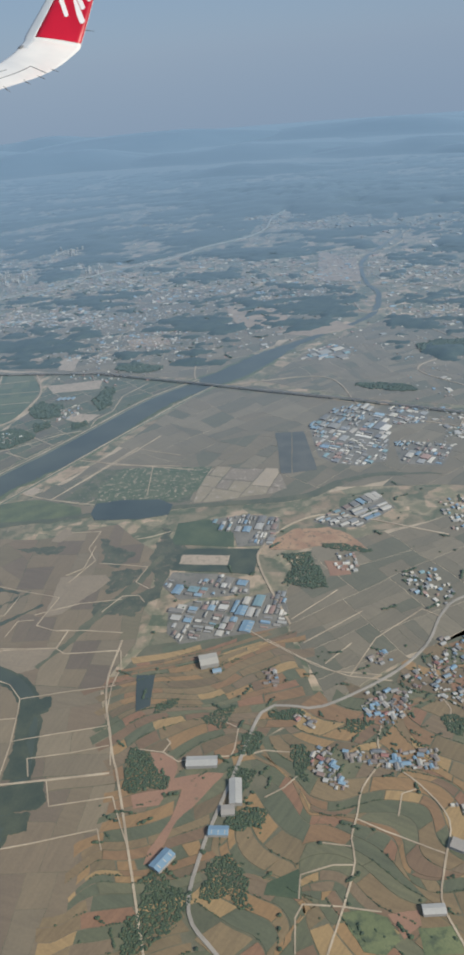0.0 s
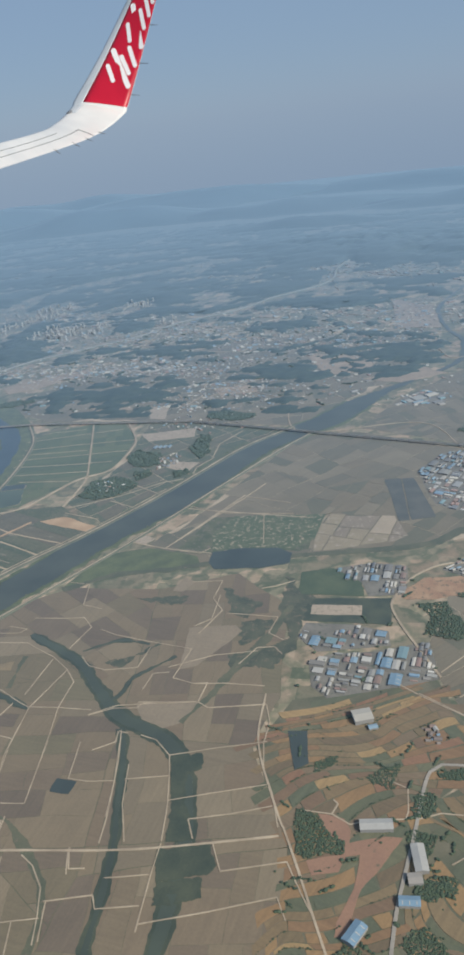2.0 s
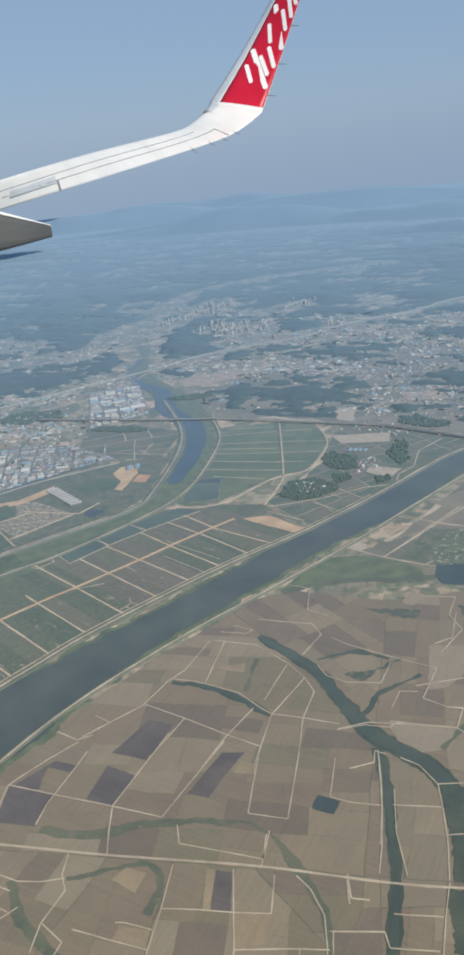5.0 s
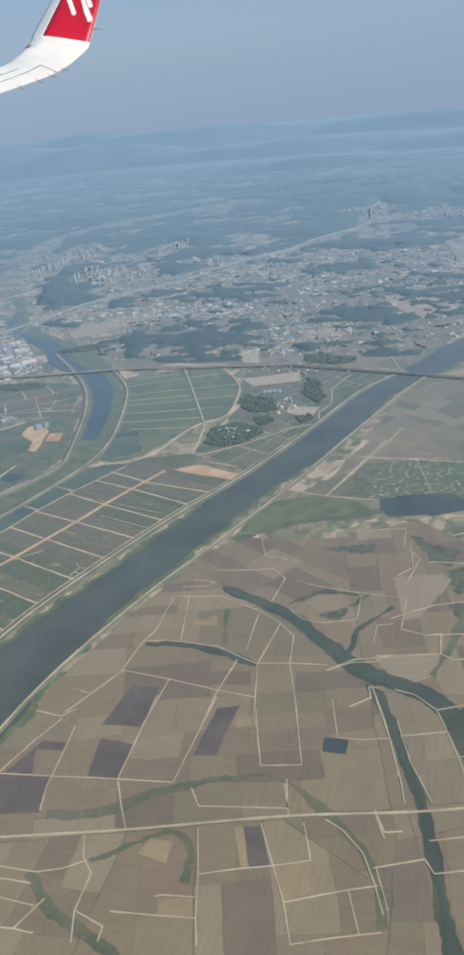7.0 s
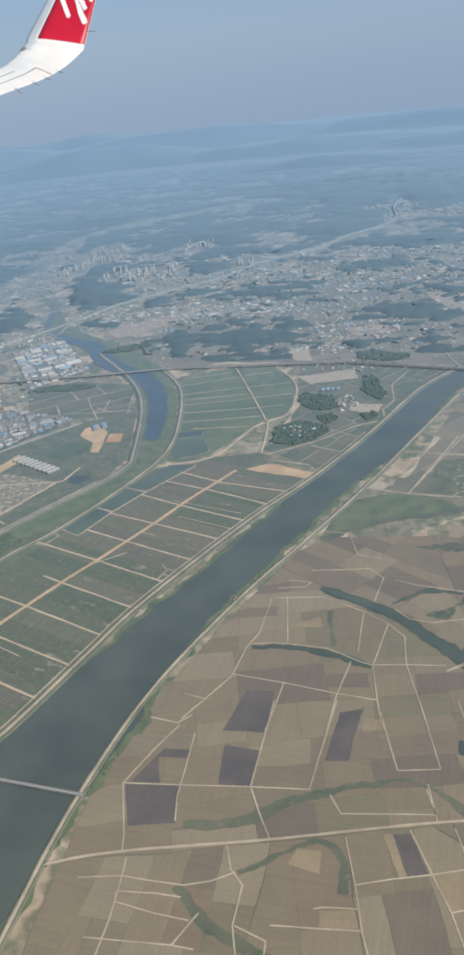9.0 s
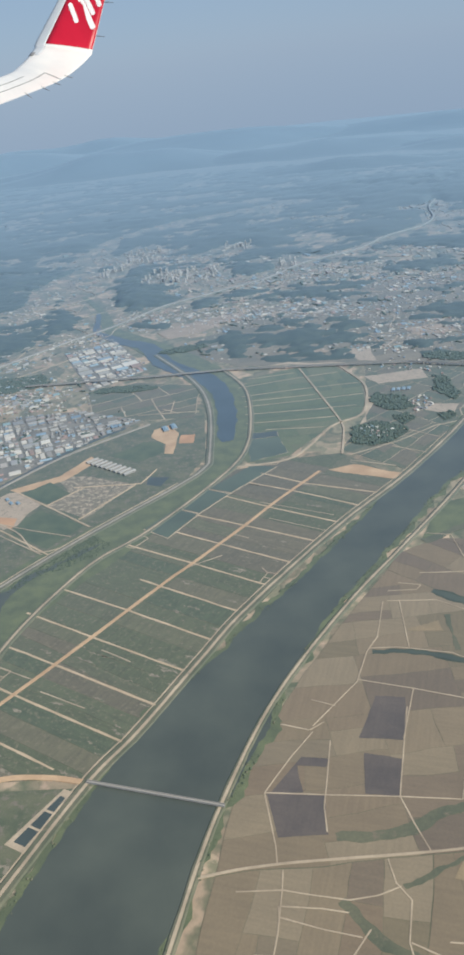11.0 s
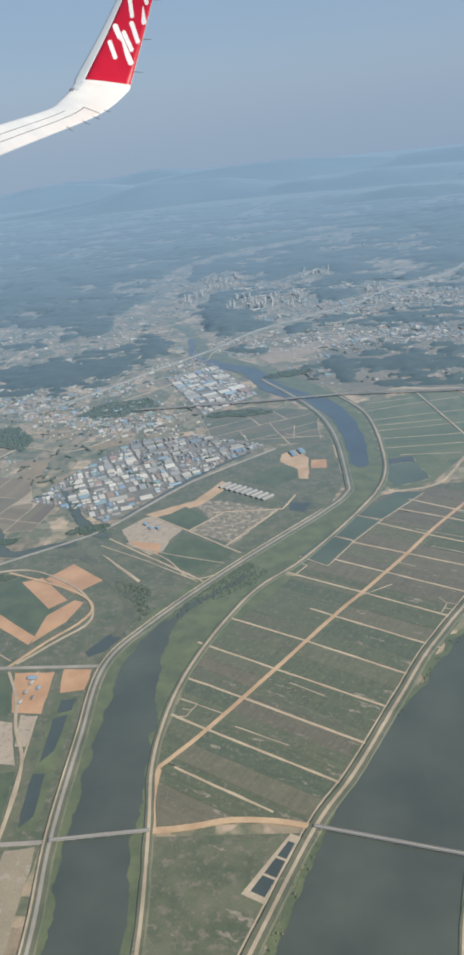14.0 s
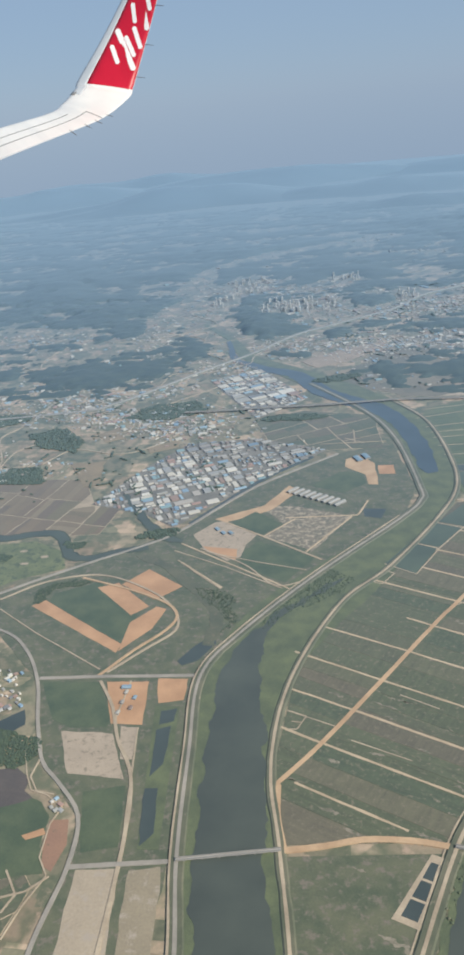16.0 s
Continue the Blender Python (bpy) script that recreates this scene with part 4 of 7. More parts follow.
def walled_pond(pts, cells):
    root = thing("settling_pond", "small row of dark settling ponds with pale concrete rims", "pond", kind="structure")
    a, b, c, d = [Vector((*p, 0)) for p in pts]
    slab("apron", [tuple(p.xy) for p in (a, b, c, d)], 0.0, 0.14, track_mat, root)
    for i in range(cells):
        f0, f1 = 0.08 + 0.84 * i / cells, 0.08 + 0.84 * (i + 0.88) / cells
        quad = []
        for f, g in ((f0, 0.22), (f1, 0.22), (f1, 0.8), (f0, 0.8)):
            quad.append(tuple(((a + (b - a) * f) * (1 - g) + (d + (c - d) * f) * g).xy))
        slab("basin", quad, 0.0, 0.16, pond_mat, root, "dark still water")


def scars(count, seed):
    """Churned pale soil left on the reclaimed plots, drawn out along the cross lanes."""
    rng, k = random.Random(seed), 0
    while k < count:
        x, y = rng.uniform(-158, -40), rng.uniform(90, 300)
        if not (inside(x, y, ISLAND) or (y < 126 and -146 < x < -126)) or rng.random() > (0.95 if 0.852 * (x + 156.5) - 0.524 * (y - 146) > 0 else 0.25):
            continue
        k += 1
        l, w = rng.uniform(1.0, 4.5), rng.uniform(0.15, 0.6)
        q = [(x + 0.908 * a * l - 0.419 * -b * w, y - 0.419 * a * l + 0.908 * b * w) for a, b in ((-1, -0.4), (-0.3, -1), (0.6, -0.8), (1, 0.2), (0.4, 1), (-0.6, 0.7))]
        tagged(slab("bare_scar", bend(bend(q, 0.7, 1.6, 0.4), 0.4, 0.6, 0.25), 0.0, 0.094 + 0.0001 * k, scar_mat), "churned pale soil on a reclaimed plot", "bare soil", "soil scars", "structure")


scars(70, 12)
walled_pond([(-131.1, 113.6), (-122.5, 129.5), (-119.5, 128.5), (-125.5, 111.5)], 3)


# ---- roads and dykes ----
def road(name, label, pts, width, material, high=0.30, dyke=0.0, category="road", camber=0.0):
    if dyke:
        strip("dyke", pts, width + dyke, 0.0, high - 0.05, levee_mat, step=2.5, ragged=0.12, camber=0.5)
        tagged(bpy.context.scene.collection.objects[-1], "grassy raised dyke under a road", "dyke", kind="structure")
    ob = strip(name, pts, width, 0.0, high, material, step=2.5, ragged=0.04, camber=camber)
    return tagged(ob, label, category, kind="structure")


LEFT_DYKE = [(-168, 75), (-172, 102), (-176.5, 123.5), (-180.5, 155), (-183.4, 185), (-174.5, 207), (-154.4, 240), (-125.2, 281.5), (-117.6, 296), (-117.4, 308), (-126.2, 360), (-140.7, 397), (-172, 443.6)]
RIGHT_DYKE = [(-146, 75), (-150, 104), (-154.4, 127), (-159.5, 153.5), (-157.5, 186), (-145.5, 223.4), (-130, 246), (-112, 281.5), (-103.2, 307.7), (-103.3, 338), (-111.4, 382.7), (-128.4, 414.7)]
ISLE_DYKE = [(-137, 70), (-128.8, 96), (-117.4, 131), (-109, 148.5), (-98, 176), (-87, 202), (-60.5, 250), (-37.2, 285.7), (-16, 324), (8, 373), (30, 401)]
NEAR_DYKE = [(-92, 60), (-88.8, 95), (-84.6, 126), (-75, 163), (-57.3, 203), (-38.9, 236.6), (-18.3, 275), (7.7, 329), (27.6, 369.3), (40, 391)]
road("levee_road", "grey levee road on a grassy dyke", LEFT_DYKE, 0.85, asphalt_mat, 0.4, 3.0)
road("levee_lane", "narrow pale lane below the levee road", [(x - 1.5, y + 0.4) for x, y in LEFT_DYKE[:6]] + [(x - 1.0, y + 1.3) for x, y in LEFT_DYKE[6:8]], 0.5, track_mat, 0.42)
road("levee_road", "pale levee road along the island", RIGHT_DYKE, 0.75, track_mat, 0.4, 2.2)
road("levee_road", "pale levee road along the river", ISLE_DYKE, 0.8, track_mat, 0.4, 3.0)
road("levee_road", "pale levee road beside brown paddies", NEAR_DYKE, 0.7, track_mat, 0.4, 1.8)
road("side_lane", "narrow pale lane at the foot of the dyke", [(x - 1.9, y + 1.0) for x, y in ISLE_DYKE[1:9]], 0.35, track_mat, 0.2)
road("dirt_road", "orange dirt road down the middle of the island", AXIS, 1.25, dirt_mat, 0.16)
road("dirt_road", "sandy road across the island tip", [(-154.4, 127.4), (-145, 129.5), (-136.4, 132), (-126, 132.5), (-117.5, 131.5)], 1.5, dirt_mat, 0.32)
road("dirt_road", "sandy road beside the levee", [(-153.6, 128), (-156, 137), (-156.8, 146)], 1.3, dirt_mat, 0.3)
road("polder_road", "pale curving road round the polder", [(-104, 296), (-81.6, 304), (-66.9, 334), (-54, 346), (-51.5, 362), (-52.7, 385), (-66, 413)], 1.1, track_mat, 0.3)
road("polder_road", "straight pale road through the polder", [(-86.3, 410.4), (-74, 374), (-62.7, 339), (-61.2, 325), (-61.4, 306)], 0.9, track_mat, 0.3)
road("farm_road", "long straight farm road across the paddies", [(-88, 108), (-70.9, 112.6), (-38.7, 117.8), (-4.2, 124.2), (30.2, 128.7), (63.6, 136.4)], 0.6, track_mat, 0.2)
road("farm_road", "pale farm road beside a ditch", [(90, 80), (83.8, 93.7), (71.9, 121.5), (64.6, 138.4), (62.6, 142.2), (53.6, 165.6), (52, 186)], 0.55, track_mat, 0.2)
road("country_road", "two-lane country road through the village", [(108, 86), (97.8, 95.4), (90.7, 103.1), (90.3, 117.2), (93.9, 139.4), (97.6, 160), (104, 163), (113.1, 163.6), (130, 176.7), (140.2, 190.2), (145.1, 204.6), (152, 214), (175, 225)], 0.8, asphalt_mat, 0.25)
road("country_road", "pale village lane", [(117, 90), (119.5, 100.9), (121.3, 108.1), (123.1, 118.6), (122.1, 124.1), (123.1, 130.1), (124.1, 138), (128, 146)], 0.42, track_mat, 0.22)
road("country_road", "pale lane across dry fields", [(128.2, 158), (127.3, 152.2), (129.2, 147), (136.9, 140.4), (143, 131.2), (141.6, 120.6), (140.4, 112), (142.9, 105.2), (150, 92)], 0.42, track_mat, 0.225)
road("country_road", "pale estate road", [(101, 197), (88, 226), (86.7, 238.5), (95.5, 255.2), (112, 262), (150, 250)], 0.8, track_mat, 0.22)
road("country_road", "curving grey road along the hill foot", [(-198, 70), (-200.7, 99), (-199.8, 119), (-202.2, 133), (-211, 143), (-217.3, 149.2), (-224, 163), (-230.6, 179.5), (-240, 194), (-253.2, 204), (-285, 212)], 1.0, asphalt_mat, 0.25)
road("country_road", "new grey road between building plots", [(-185, 70), (-188.7, 120.9), (-192.8, 145), (-200, 158), (-205, 170), (-212, 181)], 0.9, track_mat, 0.22)
road("country_road", "grey cross road to the levee", [(-230.6, 181), (-213.5, 182.7), (-183.4, 185)], 1.2, asphalt_mat, 0.26)
road("country_road", "grey road to the bridge", [(-199.8, 119.1), (-188, 121), (-176.4, 122.8)], 1.1, asphalt_mat, 0.26)
road("country_road", "long grey road beside the creek", [(-300, 190), (-262.6, 225), (-240.2, 243.7), (-219.3, 259.5), (-207.9, 271.4), (-184.7, 308.9), (-152, 343.2)], 1.2, asphalt_mat, 0.26)
road("dirt_road", "curved sandy haul road", [(-213.5, 183), (-206, 196), (-199, 206), (-197, 214), (-202, 221), (-215, 228), (-236, 236)], 0.9, dirt_mat, 0.24)
road("dirt_road", "sandy lane to the levee", [(-198, 257), (-180, 246), (-168, 233), (-158, 236)], 0.6, track_mat, 0.22)
road("wide_ditch_road", "dark drainage lane beside the factories", [(-206, 276), (-184, 314), (-163, 340)], 2.0, pond_mat, 0.2, category="ditch")


# ---- bridges ----
def bridge(label, a, b, width, z, spans, parapet=0.25, name="bridge"):
    root = thing(name, label, "bridge")
    a, b = Vector((*a, 0)), Vector((*b, 0))
    d = (b - a).normalized()
    n = Vector((-d.y, d.x, 0))
    def bar(part_name, p, q, w, z0, z1, material):
        pts = [p + n * w, p - n * w, q - n * w, q + n * w]
        return slab(part_name, [tuple(v.xy) for v in pts], z0, z1, material, root)
    bar("deck", a, b, width / 2, z - 0.25, z, highway_mat)
    for s in (1, -1):
        off = n * s * (width / 2 - 0.05)
        bar("parapet", a + off, b + off, 0.05, z, z + parapet, wall_mat)
    for i in range(spans):
        m = a + (b - a) * ((i + 0.5) / spans)
        bar("pier", m - d * 0.15, m + d * 0.15, width * 0.35, 0.0, z - 0.25, wall_mat)
    return root


bridge("slim pale road bridge over the river", (-117.5, 131.5), (-83.5, 126.4), 0.7, 0.75, 9)
bridge("slim pale road bridge over the side channel", (-176.5, 122.8), (-154.2, 127.4), 0.7, 0.75, 6)
for a, b in (((-235, 398), (-154.2, 406.5)), ((-154.2, 406.5), (-121.7, 411.6)), ((-121.7, 411.6), (-30, 411)), ((-30, 411), (40, 391)), ((40, 391), (115.5, 369)), ((115.5, 369), (260, 322))):
    bridge("long low grey railway viaduct across the plain", a, b, 1.1, 1.3, max(4, int(math.hypot(b[0] - a[0], b[1] - a[1]) / 6)), name="viaduct")
road("highway", "pale highway through the far town", [(-420, 380), (-300, 404), (-280, 416), (-262, 439), (-237, 476), (-213, 508), (-190, 548), (-165, 572), (-123, 612), (-100, 652), (-57, 690), (-33, 733), (-2, 766), (11, 801), (11, 856), (20, 900)], 1.5, highway_mat, 0.9, 0.5)

# ---- creeks and ponds ----
dig = [0.0]


def creek(label, pts, water=0.45):
    dig[0] += 0.0013
    strip("creek", [(x, y, w) for x, y, w in pts], 2, 0.0, 0.095 + dig[0], reed_mat if water > 0.25 else ditch_mat, step=0.8, ragged=0.55)
    tagged(scene.collection.objects[-1], label, "creek", kind="structure")
    if water <= 0.25:
        return
    strip("creek_water", [(x, y, w * water) for x, y, w in pts], 1, 0.0, 0.118 + dig[0], creek_mat, step=0.8, ragged=0.3)
    tagged(scene.collection.objects[-1], "dull green creek water", "creek", kind="structure")


creek("reed-lined creek through brown paddies", [(-32, 210, 2.5), (-27.5, 207, 4.0), (-9.5, 196.3, 4.5), (2.5, 182.5, 5), (12, 173, 6), (25, 166.8, 6), (33.5, 159, 6), (39, 146, 5), (42.2, 133, 5), (43, 117, 5), (43, 95, 5)], 0.6)
creek("reed-lined ditch between paddies", [(14, 168, 3), (19, 156, 2.8), (22.6, 140, 3.2), (26, 128, 3.2), (28, 113, 3.2), (30, 95, 3)])
creek("narrow reed-lined ditch", [(-50.3, 181, 1.8), (-42, 181.2, 2), (-33.3, 180, 2), (-24, 177.4, 2.2), (-16.8, 173.5, 2)], 0.6)
creek("shallow reed-lined ditch", [(-58.4, 119.7, 2.6), (-45.5, 122.3, 2.8), (-32.7, 129.2, 2.6), (-19, 133.7, 1.6), (-7.8, 135, 1.2), (3.7, 127, 2), (14, 114, 1.8), (17, 100, 1.6)], 0.2)
creek("reedy hollow between paddies", [(-44.5, 109, 1.8), (-36.4, 114.2, 1.8), (-27.7, 118, 1.8), (-22.9, 113.8, 2), (-23, 106, 1.5)], 0.2)
creek("reedy ditch in the near paddies", [(-57, 105.5, 2.2), (-50.6, 99, 2.2), (-41.6, 94, 2.4), (-30, 88, 2)], 0.2)
creek("reedy side ditch", [(-10.4, 201.8, 1.2), (-4, 206, 1.6), (1.5, 208.9, 1.6), (10.4, 207.1, 1.2)], 0.4)
creek("winding reedy side ditch", [(4.7, 177, 1.6), (8.8, 182.3, 1.6), (10, 189, 1.5), (13.6, 193.6, 1.6), (21, 201.5, 1.4)], 0.4)
creek("short green ditch", [(-29, 198, 1.4), (-28, 190, 1.5), (-27.5, 182, 1.4)], 0.2)
creek("winding dark creek beside a golf course", [(-330, 262, 5), (-279.8, 264, 5), (-262, 268.5, 5), (-254, 264, 5), (-246, 251, 5), (-236, 250, 5), (-227.5, 255, 4.5), (-218, 258, 4)], 0.75)
creek("dark pool below the factories", [(-240, 303, 2.5), (-232, 290, 3), (-225, 279, 4), (-214, 266, 6), (-206, 262, 2)], 0.7)
creek("green drainage creek", [(-219.9, 252.7, 4), (-208, 244, 4), (-200, 236.5, 4), (-190, 225, 4), (-184, 213, 4), (-184, 199, 3.5)], 0.2)
creek("old river arm with reeds", [(-33, 238, 3), (-18, 248, 3), (0, 253, 3), (18, 258, 3), (54, 266.5, 3), (93.6, 274, 4), (111, 287, 4), (124, 294, 3), (150, 296, 2)], 0.25)
creek("reedy ditch between grey-brown plots", [(53, 232, 2), (48, 214, 3), (42, 200, 3), (36, 184, 2), (30, 172, 2)], 0.1)
for p in ([(36.7, 129.6), (48.4, 132.5), (51.1, 126.7), (49.7, 124.8), (38.4, 120.9)], [(38.4, 120.9), (48.4, 123.1), (49.5, 118.4), (44.2, 115.8), (43.8, 118.6), (41.8, 118.2), (43.4, 115.6), (39.3, 114.8)], [(31.4, 158.9), (39.3, 161.1), (40.6, 155.7), (37.2, 153), (39.3, 144.8), (41.7, 139.2), (43.2, 133.1), (37.9, 132.1), (35.5, 144.1)]):
    tagged(slab("reed_bed", bend(bend(p, 0.8, 4, 0.8), 0.5, 1.3, 0.4), 0.0, 0.165, reed_mat), "dark flooded reed bed beside the creek", "reed bed", kind="structure")
for label, p in (("dark oval fish pond", [(17.5, 259.2), (17.4, 267.4), (26.8, 270.4), (42, 271.5), (48, 267.7), (48.1, 260.3), (37.7, 256.2), (20.7, 254.6)]),
                 ("square dark farm pond", [(3.6, 148.4), (9, 147.6), (8.6, 143), (3.2, 143.6)]),
                 ("shallow grey polder pond", [(-103.1, 321.4), (-89.5, 324.8), (-83.9, 308.8), (-99, 301)]),
                 ("blue polder pond", [(-104.1, 328.9), (-90.6, 331), (-89.5, 325.6), (-103.1, 322.2)])):
    if "polder" in label:
        tagged(slab("pond_bank", shrink(p, -0.9), 0.0, 0.125, track_mat), "pale bank round a polder pond", "bank", kind="structure")
    q = slab("pond", bend(p, 0.5, 6, 1.5), 0.0, 0.15, blue_green_mat if "grey" in label else pond_mat)
    tagged(q, label, "pond", kind="structure")
OFF += [outline(NEAR_DYKE, 2), outline(LEFT_DYKE, 2)]

# ---- scrub, building plots and bare soil west of the channel ----
def patch(name, label, pts, material, high, category="plot", curl=0.5):
    return tagged(slab(name, bend(pts, curl, 7, 1.8) if curl else pts, 0.0, high, material), label, category, kind="structure")


patch("scrub", "wide green scrub on reclaimed ground", [(-203, 60), (-178, 60), (-178, 124), (-183, 185), (-174, 209), (-153, 243), (-124, 284), (-119, 308), (-128, 356), (-152, 343), (-185, 308), (-208, 271), (-262, 225), (-300, 190), (-254, 203), (-231, 180), (-217, 149), (-202, 132), (-200, 118)], scrub_mat, 0.035)
patch("building_plot", "levelled sandy building plot", [(-216.5, 160.3), (-202.1, 160.2), (-194.8, 145), (-209.5, 145.7)], beige_mat, 0.06)
patch("building_plot", "small levelled sandy plot", [(-201, 163), (-195.5, 163), (-194.6, 151.5), (-197.5, 151.5)], beige_mat, 0.06)
patch("building_plot", "orange building site", [(-210.2, 181), (-197.7, 181.4), (-195, 164), (-203.9, 163.8)], orange_mat, 0.06)
patch("building_plot", "orange levelled corner plot", [(-195.4, 183), (-186.6, 183.4), (-186.4, 174.3), (-193, 172.8)], orange_mat, 0.06)
patch("bare_field", "bare orange rectangular field", [(-220.7, 232), (-213.6, 242.2), (-199.1, 231.5), (-206.5, 223)], orange_mat, 0.06, curl=0.2)
patch("bare_field", "bare orange strip field", [(-228.8, 229.8), (-222, 233), (-207.5, 219), (-212.4, 214)], orange_mat, 0.06, curl=0.2)
patch("bare_field", "long bare orange strip", [(-248.1, 218), (-244.5, 221.5), (-211, 198.5), (-211.5, 194.2)], orange_mat, 0.06, curl=0.2)
patch("bare_field", "reddish bare wedge of soil", [(-211, 195), (-211.5, 210), (-205, 219), (-201.5, 217.9), (-203.5, 207)], orange_mat, 0.06, curl=0.2)
patch("green_field", "dark green field between orange strips", [(-244, 222), (-230, 229.5), (-213, 213.5), (-212, 200)], scrub_mat, 0.05, curl=0.2)
patch("building_site", "storage yard of pale sand on a building site", [(-203.1, 267.7), (-195.9, 277.6), (-192.3, 278.5), (-178.5, 267.4), (-181.6, 260.4), (-182.2, 251.4), (-186.8, 248.4), (-195.9, 255.9)], beige_mat, 0.062)
patch("building_site", "orange soil at the edge of the site", [(-197.6, 259.2), (-184.3, 256.8), (-183.5, 249.3), (-190.8, 251.9)], orange_mat, 0.07, curl=0.7)
patch("building_site", "long orange strip of a building site", [(-196.6, 280.2), (-179, 291.9), (-170.8, 309.9), (-165.6, 306.2), (-175.5, 287.5), (-192.1, 277.5)], dirt_mat, 0.07)
patch("building_site", "churned sandy ground of a building site", [(-180.8, 290.9), (-168.7, 291.6), (-158.1, 288.1), (-143.9, 282.5), (-157, 255.7), (-160.6, 257.9), (-168, 262.6), (-175.9, 266.4), (-168.7, 276), (-174.6, 283.3)], churned_mat, 0.066, curl=0.8)
patch("green_plot", "square green plot on the site", [(-190, 276.4), (-181.6, 286.6), (-170.4, 277), (-176.2, 267.8)], meadow_mat, 0.078, curl=0.2)
patch("meadow", "dark green meadow beside the site", [(-161.4, 309.5), (-150.2, 323.7), (-141.3, 323.3), (-138.9, 312.1), (-147.6, 303.1)], meadow_mat, 0.06, "meadow", 0.3)
patch("cleared_plot", "orange cleared plot round blue-roofed halls", [(-148.4, 336.7), (-142.6, 341.8), (-135.7, 332), (-133.9, 310.7), (-138, 310.9), (-139.7, 320.7), (-148.1, 328.8)], dirt_mat, 0.07, curl=0.4)
patch("cleared_plot", "square orange cleared plot", [(-134.4, 329.9), (-127.7, 330.2), (-126.9, 321.3), (-133.7, 321)], orange_mat, 0.072, curl=0.2)
patch("pond", "dark pond beside the levee", [(-139.8, 289.1), (-130.8, 288.9), (-133, 280.7), (-139.1, 282.4)], pond_mat, 0.075, "pond", 0.2)
patch("meadow", "dark green field below the site", [(-177.4, 262.7), (-167.1, 258), (-155.6, 251.3), (-164.6, 234.9), (-181.3, 245), (-181.7, 255.9)], meadow_mat, 0.05, "meadow", 0.5)
straight_lanes([[(-192.1, 277.5), (-175.9, 266.4), (-153.2, 250)], [(-175.9, 266.4), (-165.4, 280.5)], [(-143.9, 282.5), (-159.2, 255.3)], [(-205.8, 260.6), (-186.4, 247.1), (-162.8, 231.1)], [(-202.7, 247.1), (-185.4, 230.9)], [(-169.2, 281.1), (-152.3, 282.7), (-141.6, 283.5), (-138, 296.1)]], "pale sandy haul lane", 0.7, sandy_mat, 0.15)
for p in ([(-131.7, 247.5), (-123, 262.1), (-113.7, 258.4), (-121.6, 241.5)], [(-121.6, 262.9), (-113.5, 277.2), (-104.1, 273.7), (-113.1, 259)], [(-112.1, 278.1), (-98, 297.9), (-87.7, 295.6), (-103.4, 274.7)]):
    patch("green_plot", "flooded green plot beside the levee", p, blue_green_mat, 0.122, curl=0.1)
straight_lanes([[(-160.8, 354.6), (-130.7, 357.1)], [(-149.6, 361.3), (-140.5, 355.4)], [(-146, 372), (-144.6, 355)]], "thin pale lane on the plots below the estate", 0.5, track_mat, 0.18)
straight_lanes([[(-176, 266), (-164, 258), (-152.8, 250)], [(-207.4, 255.4), (-186, 244), (-165, 231)], [(-204.6, 248.7), (-195, 239), (-185.7, 230.3)], [(-131.7, 247.5), (-121.4, 241.2), (-112.7, 259), (-103, 274.7), (-87.5, 295.8)], [(-122.6, 262.6), (-113.4, 258.7)], [(-113, 277.6), (-103.7, 274.2)], [(-197.5, 255.3), (-176, 248), (-158, 243)],
                [(-213.7, 186), (-240.3, 202.8), (-258.5, 215.8)], [(-218.1, 151.3), (-218.4, 144), (-215, 139.4), (-210.1, 138.8)], [(-211.6, 110.5), (-206.9, 112.4), (-203, 116.5)], [(-210, 107.1), (-208.6, 111.5), (-213.1, 117.1)],
                [(-196, 163), (-189.5, 126)], [(-183.2, 171), (-177.6, 126.5)], [(-203, 181.5), (-203, 164)]], "narrow pale dirt lane", 0.42, track_mat, 0.17)
road("dirt_road", "curving pale road round an orange field", [(-260.9, 221.2), (-247.9, 233.2), (-229.1, 237.7), (-208.8, 227.8), (-198.1, 216.3), (-195.8, 206.4), (-202.7, 196.7), (-211.4, 184.7)], 0.8, track_mat, 0.235)
for p in ([(-242.7, 225.6), (-229, 233.7), (-210.4, 214.1), (-209.6, 204.2), (-213.1, 199.3), (-243.6, 216.4)], [(-229.2, 179.6), (-212, 180.6), (-204.5, 166), (-204.5, 162.5), (-214.4, 161.6), (-220.7, 164.7)],
          [(-203.6, 140.3), (-193.8, 143), (-190.1, 125.5), (-198.5, 123.1)]):
    patch("meadow", "dark green overgrown meadow", p, meadow_mat, 0.055, "meadow", 0.4)
patch("pond", "long dark blue pond beside terraces", [(60.6, 171.4), (65.8, 171.8), (67.6, 160), (64.1, 157.4)], pond_mat, 0.15, "pond", 0.3)
patch("sand_flat", "sandy track yard at the end of the island", [(-66, 291.6), (-56.6, 296.2), (-44.1, 290.2), (-34.5, 285.9), (-37, 282), (-56.5, 287.8)], dirt_mat, 0.125, curl=0.9)
patch("sand_flat", "small sandy corner by the levee", [(-17.7, 275.1), (-14, 279.9), (-8.7, 277.3), (-12.5, 272.6)], beige_mat, 0.125, curl=0.3)
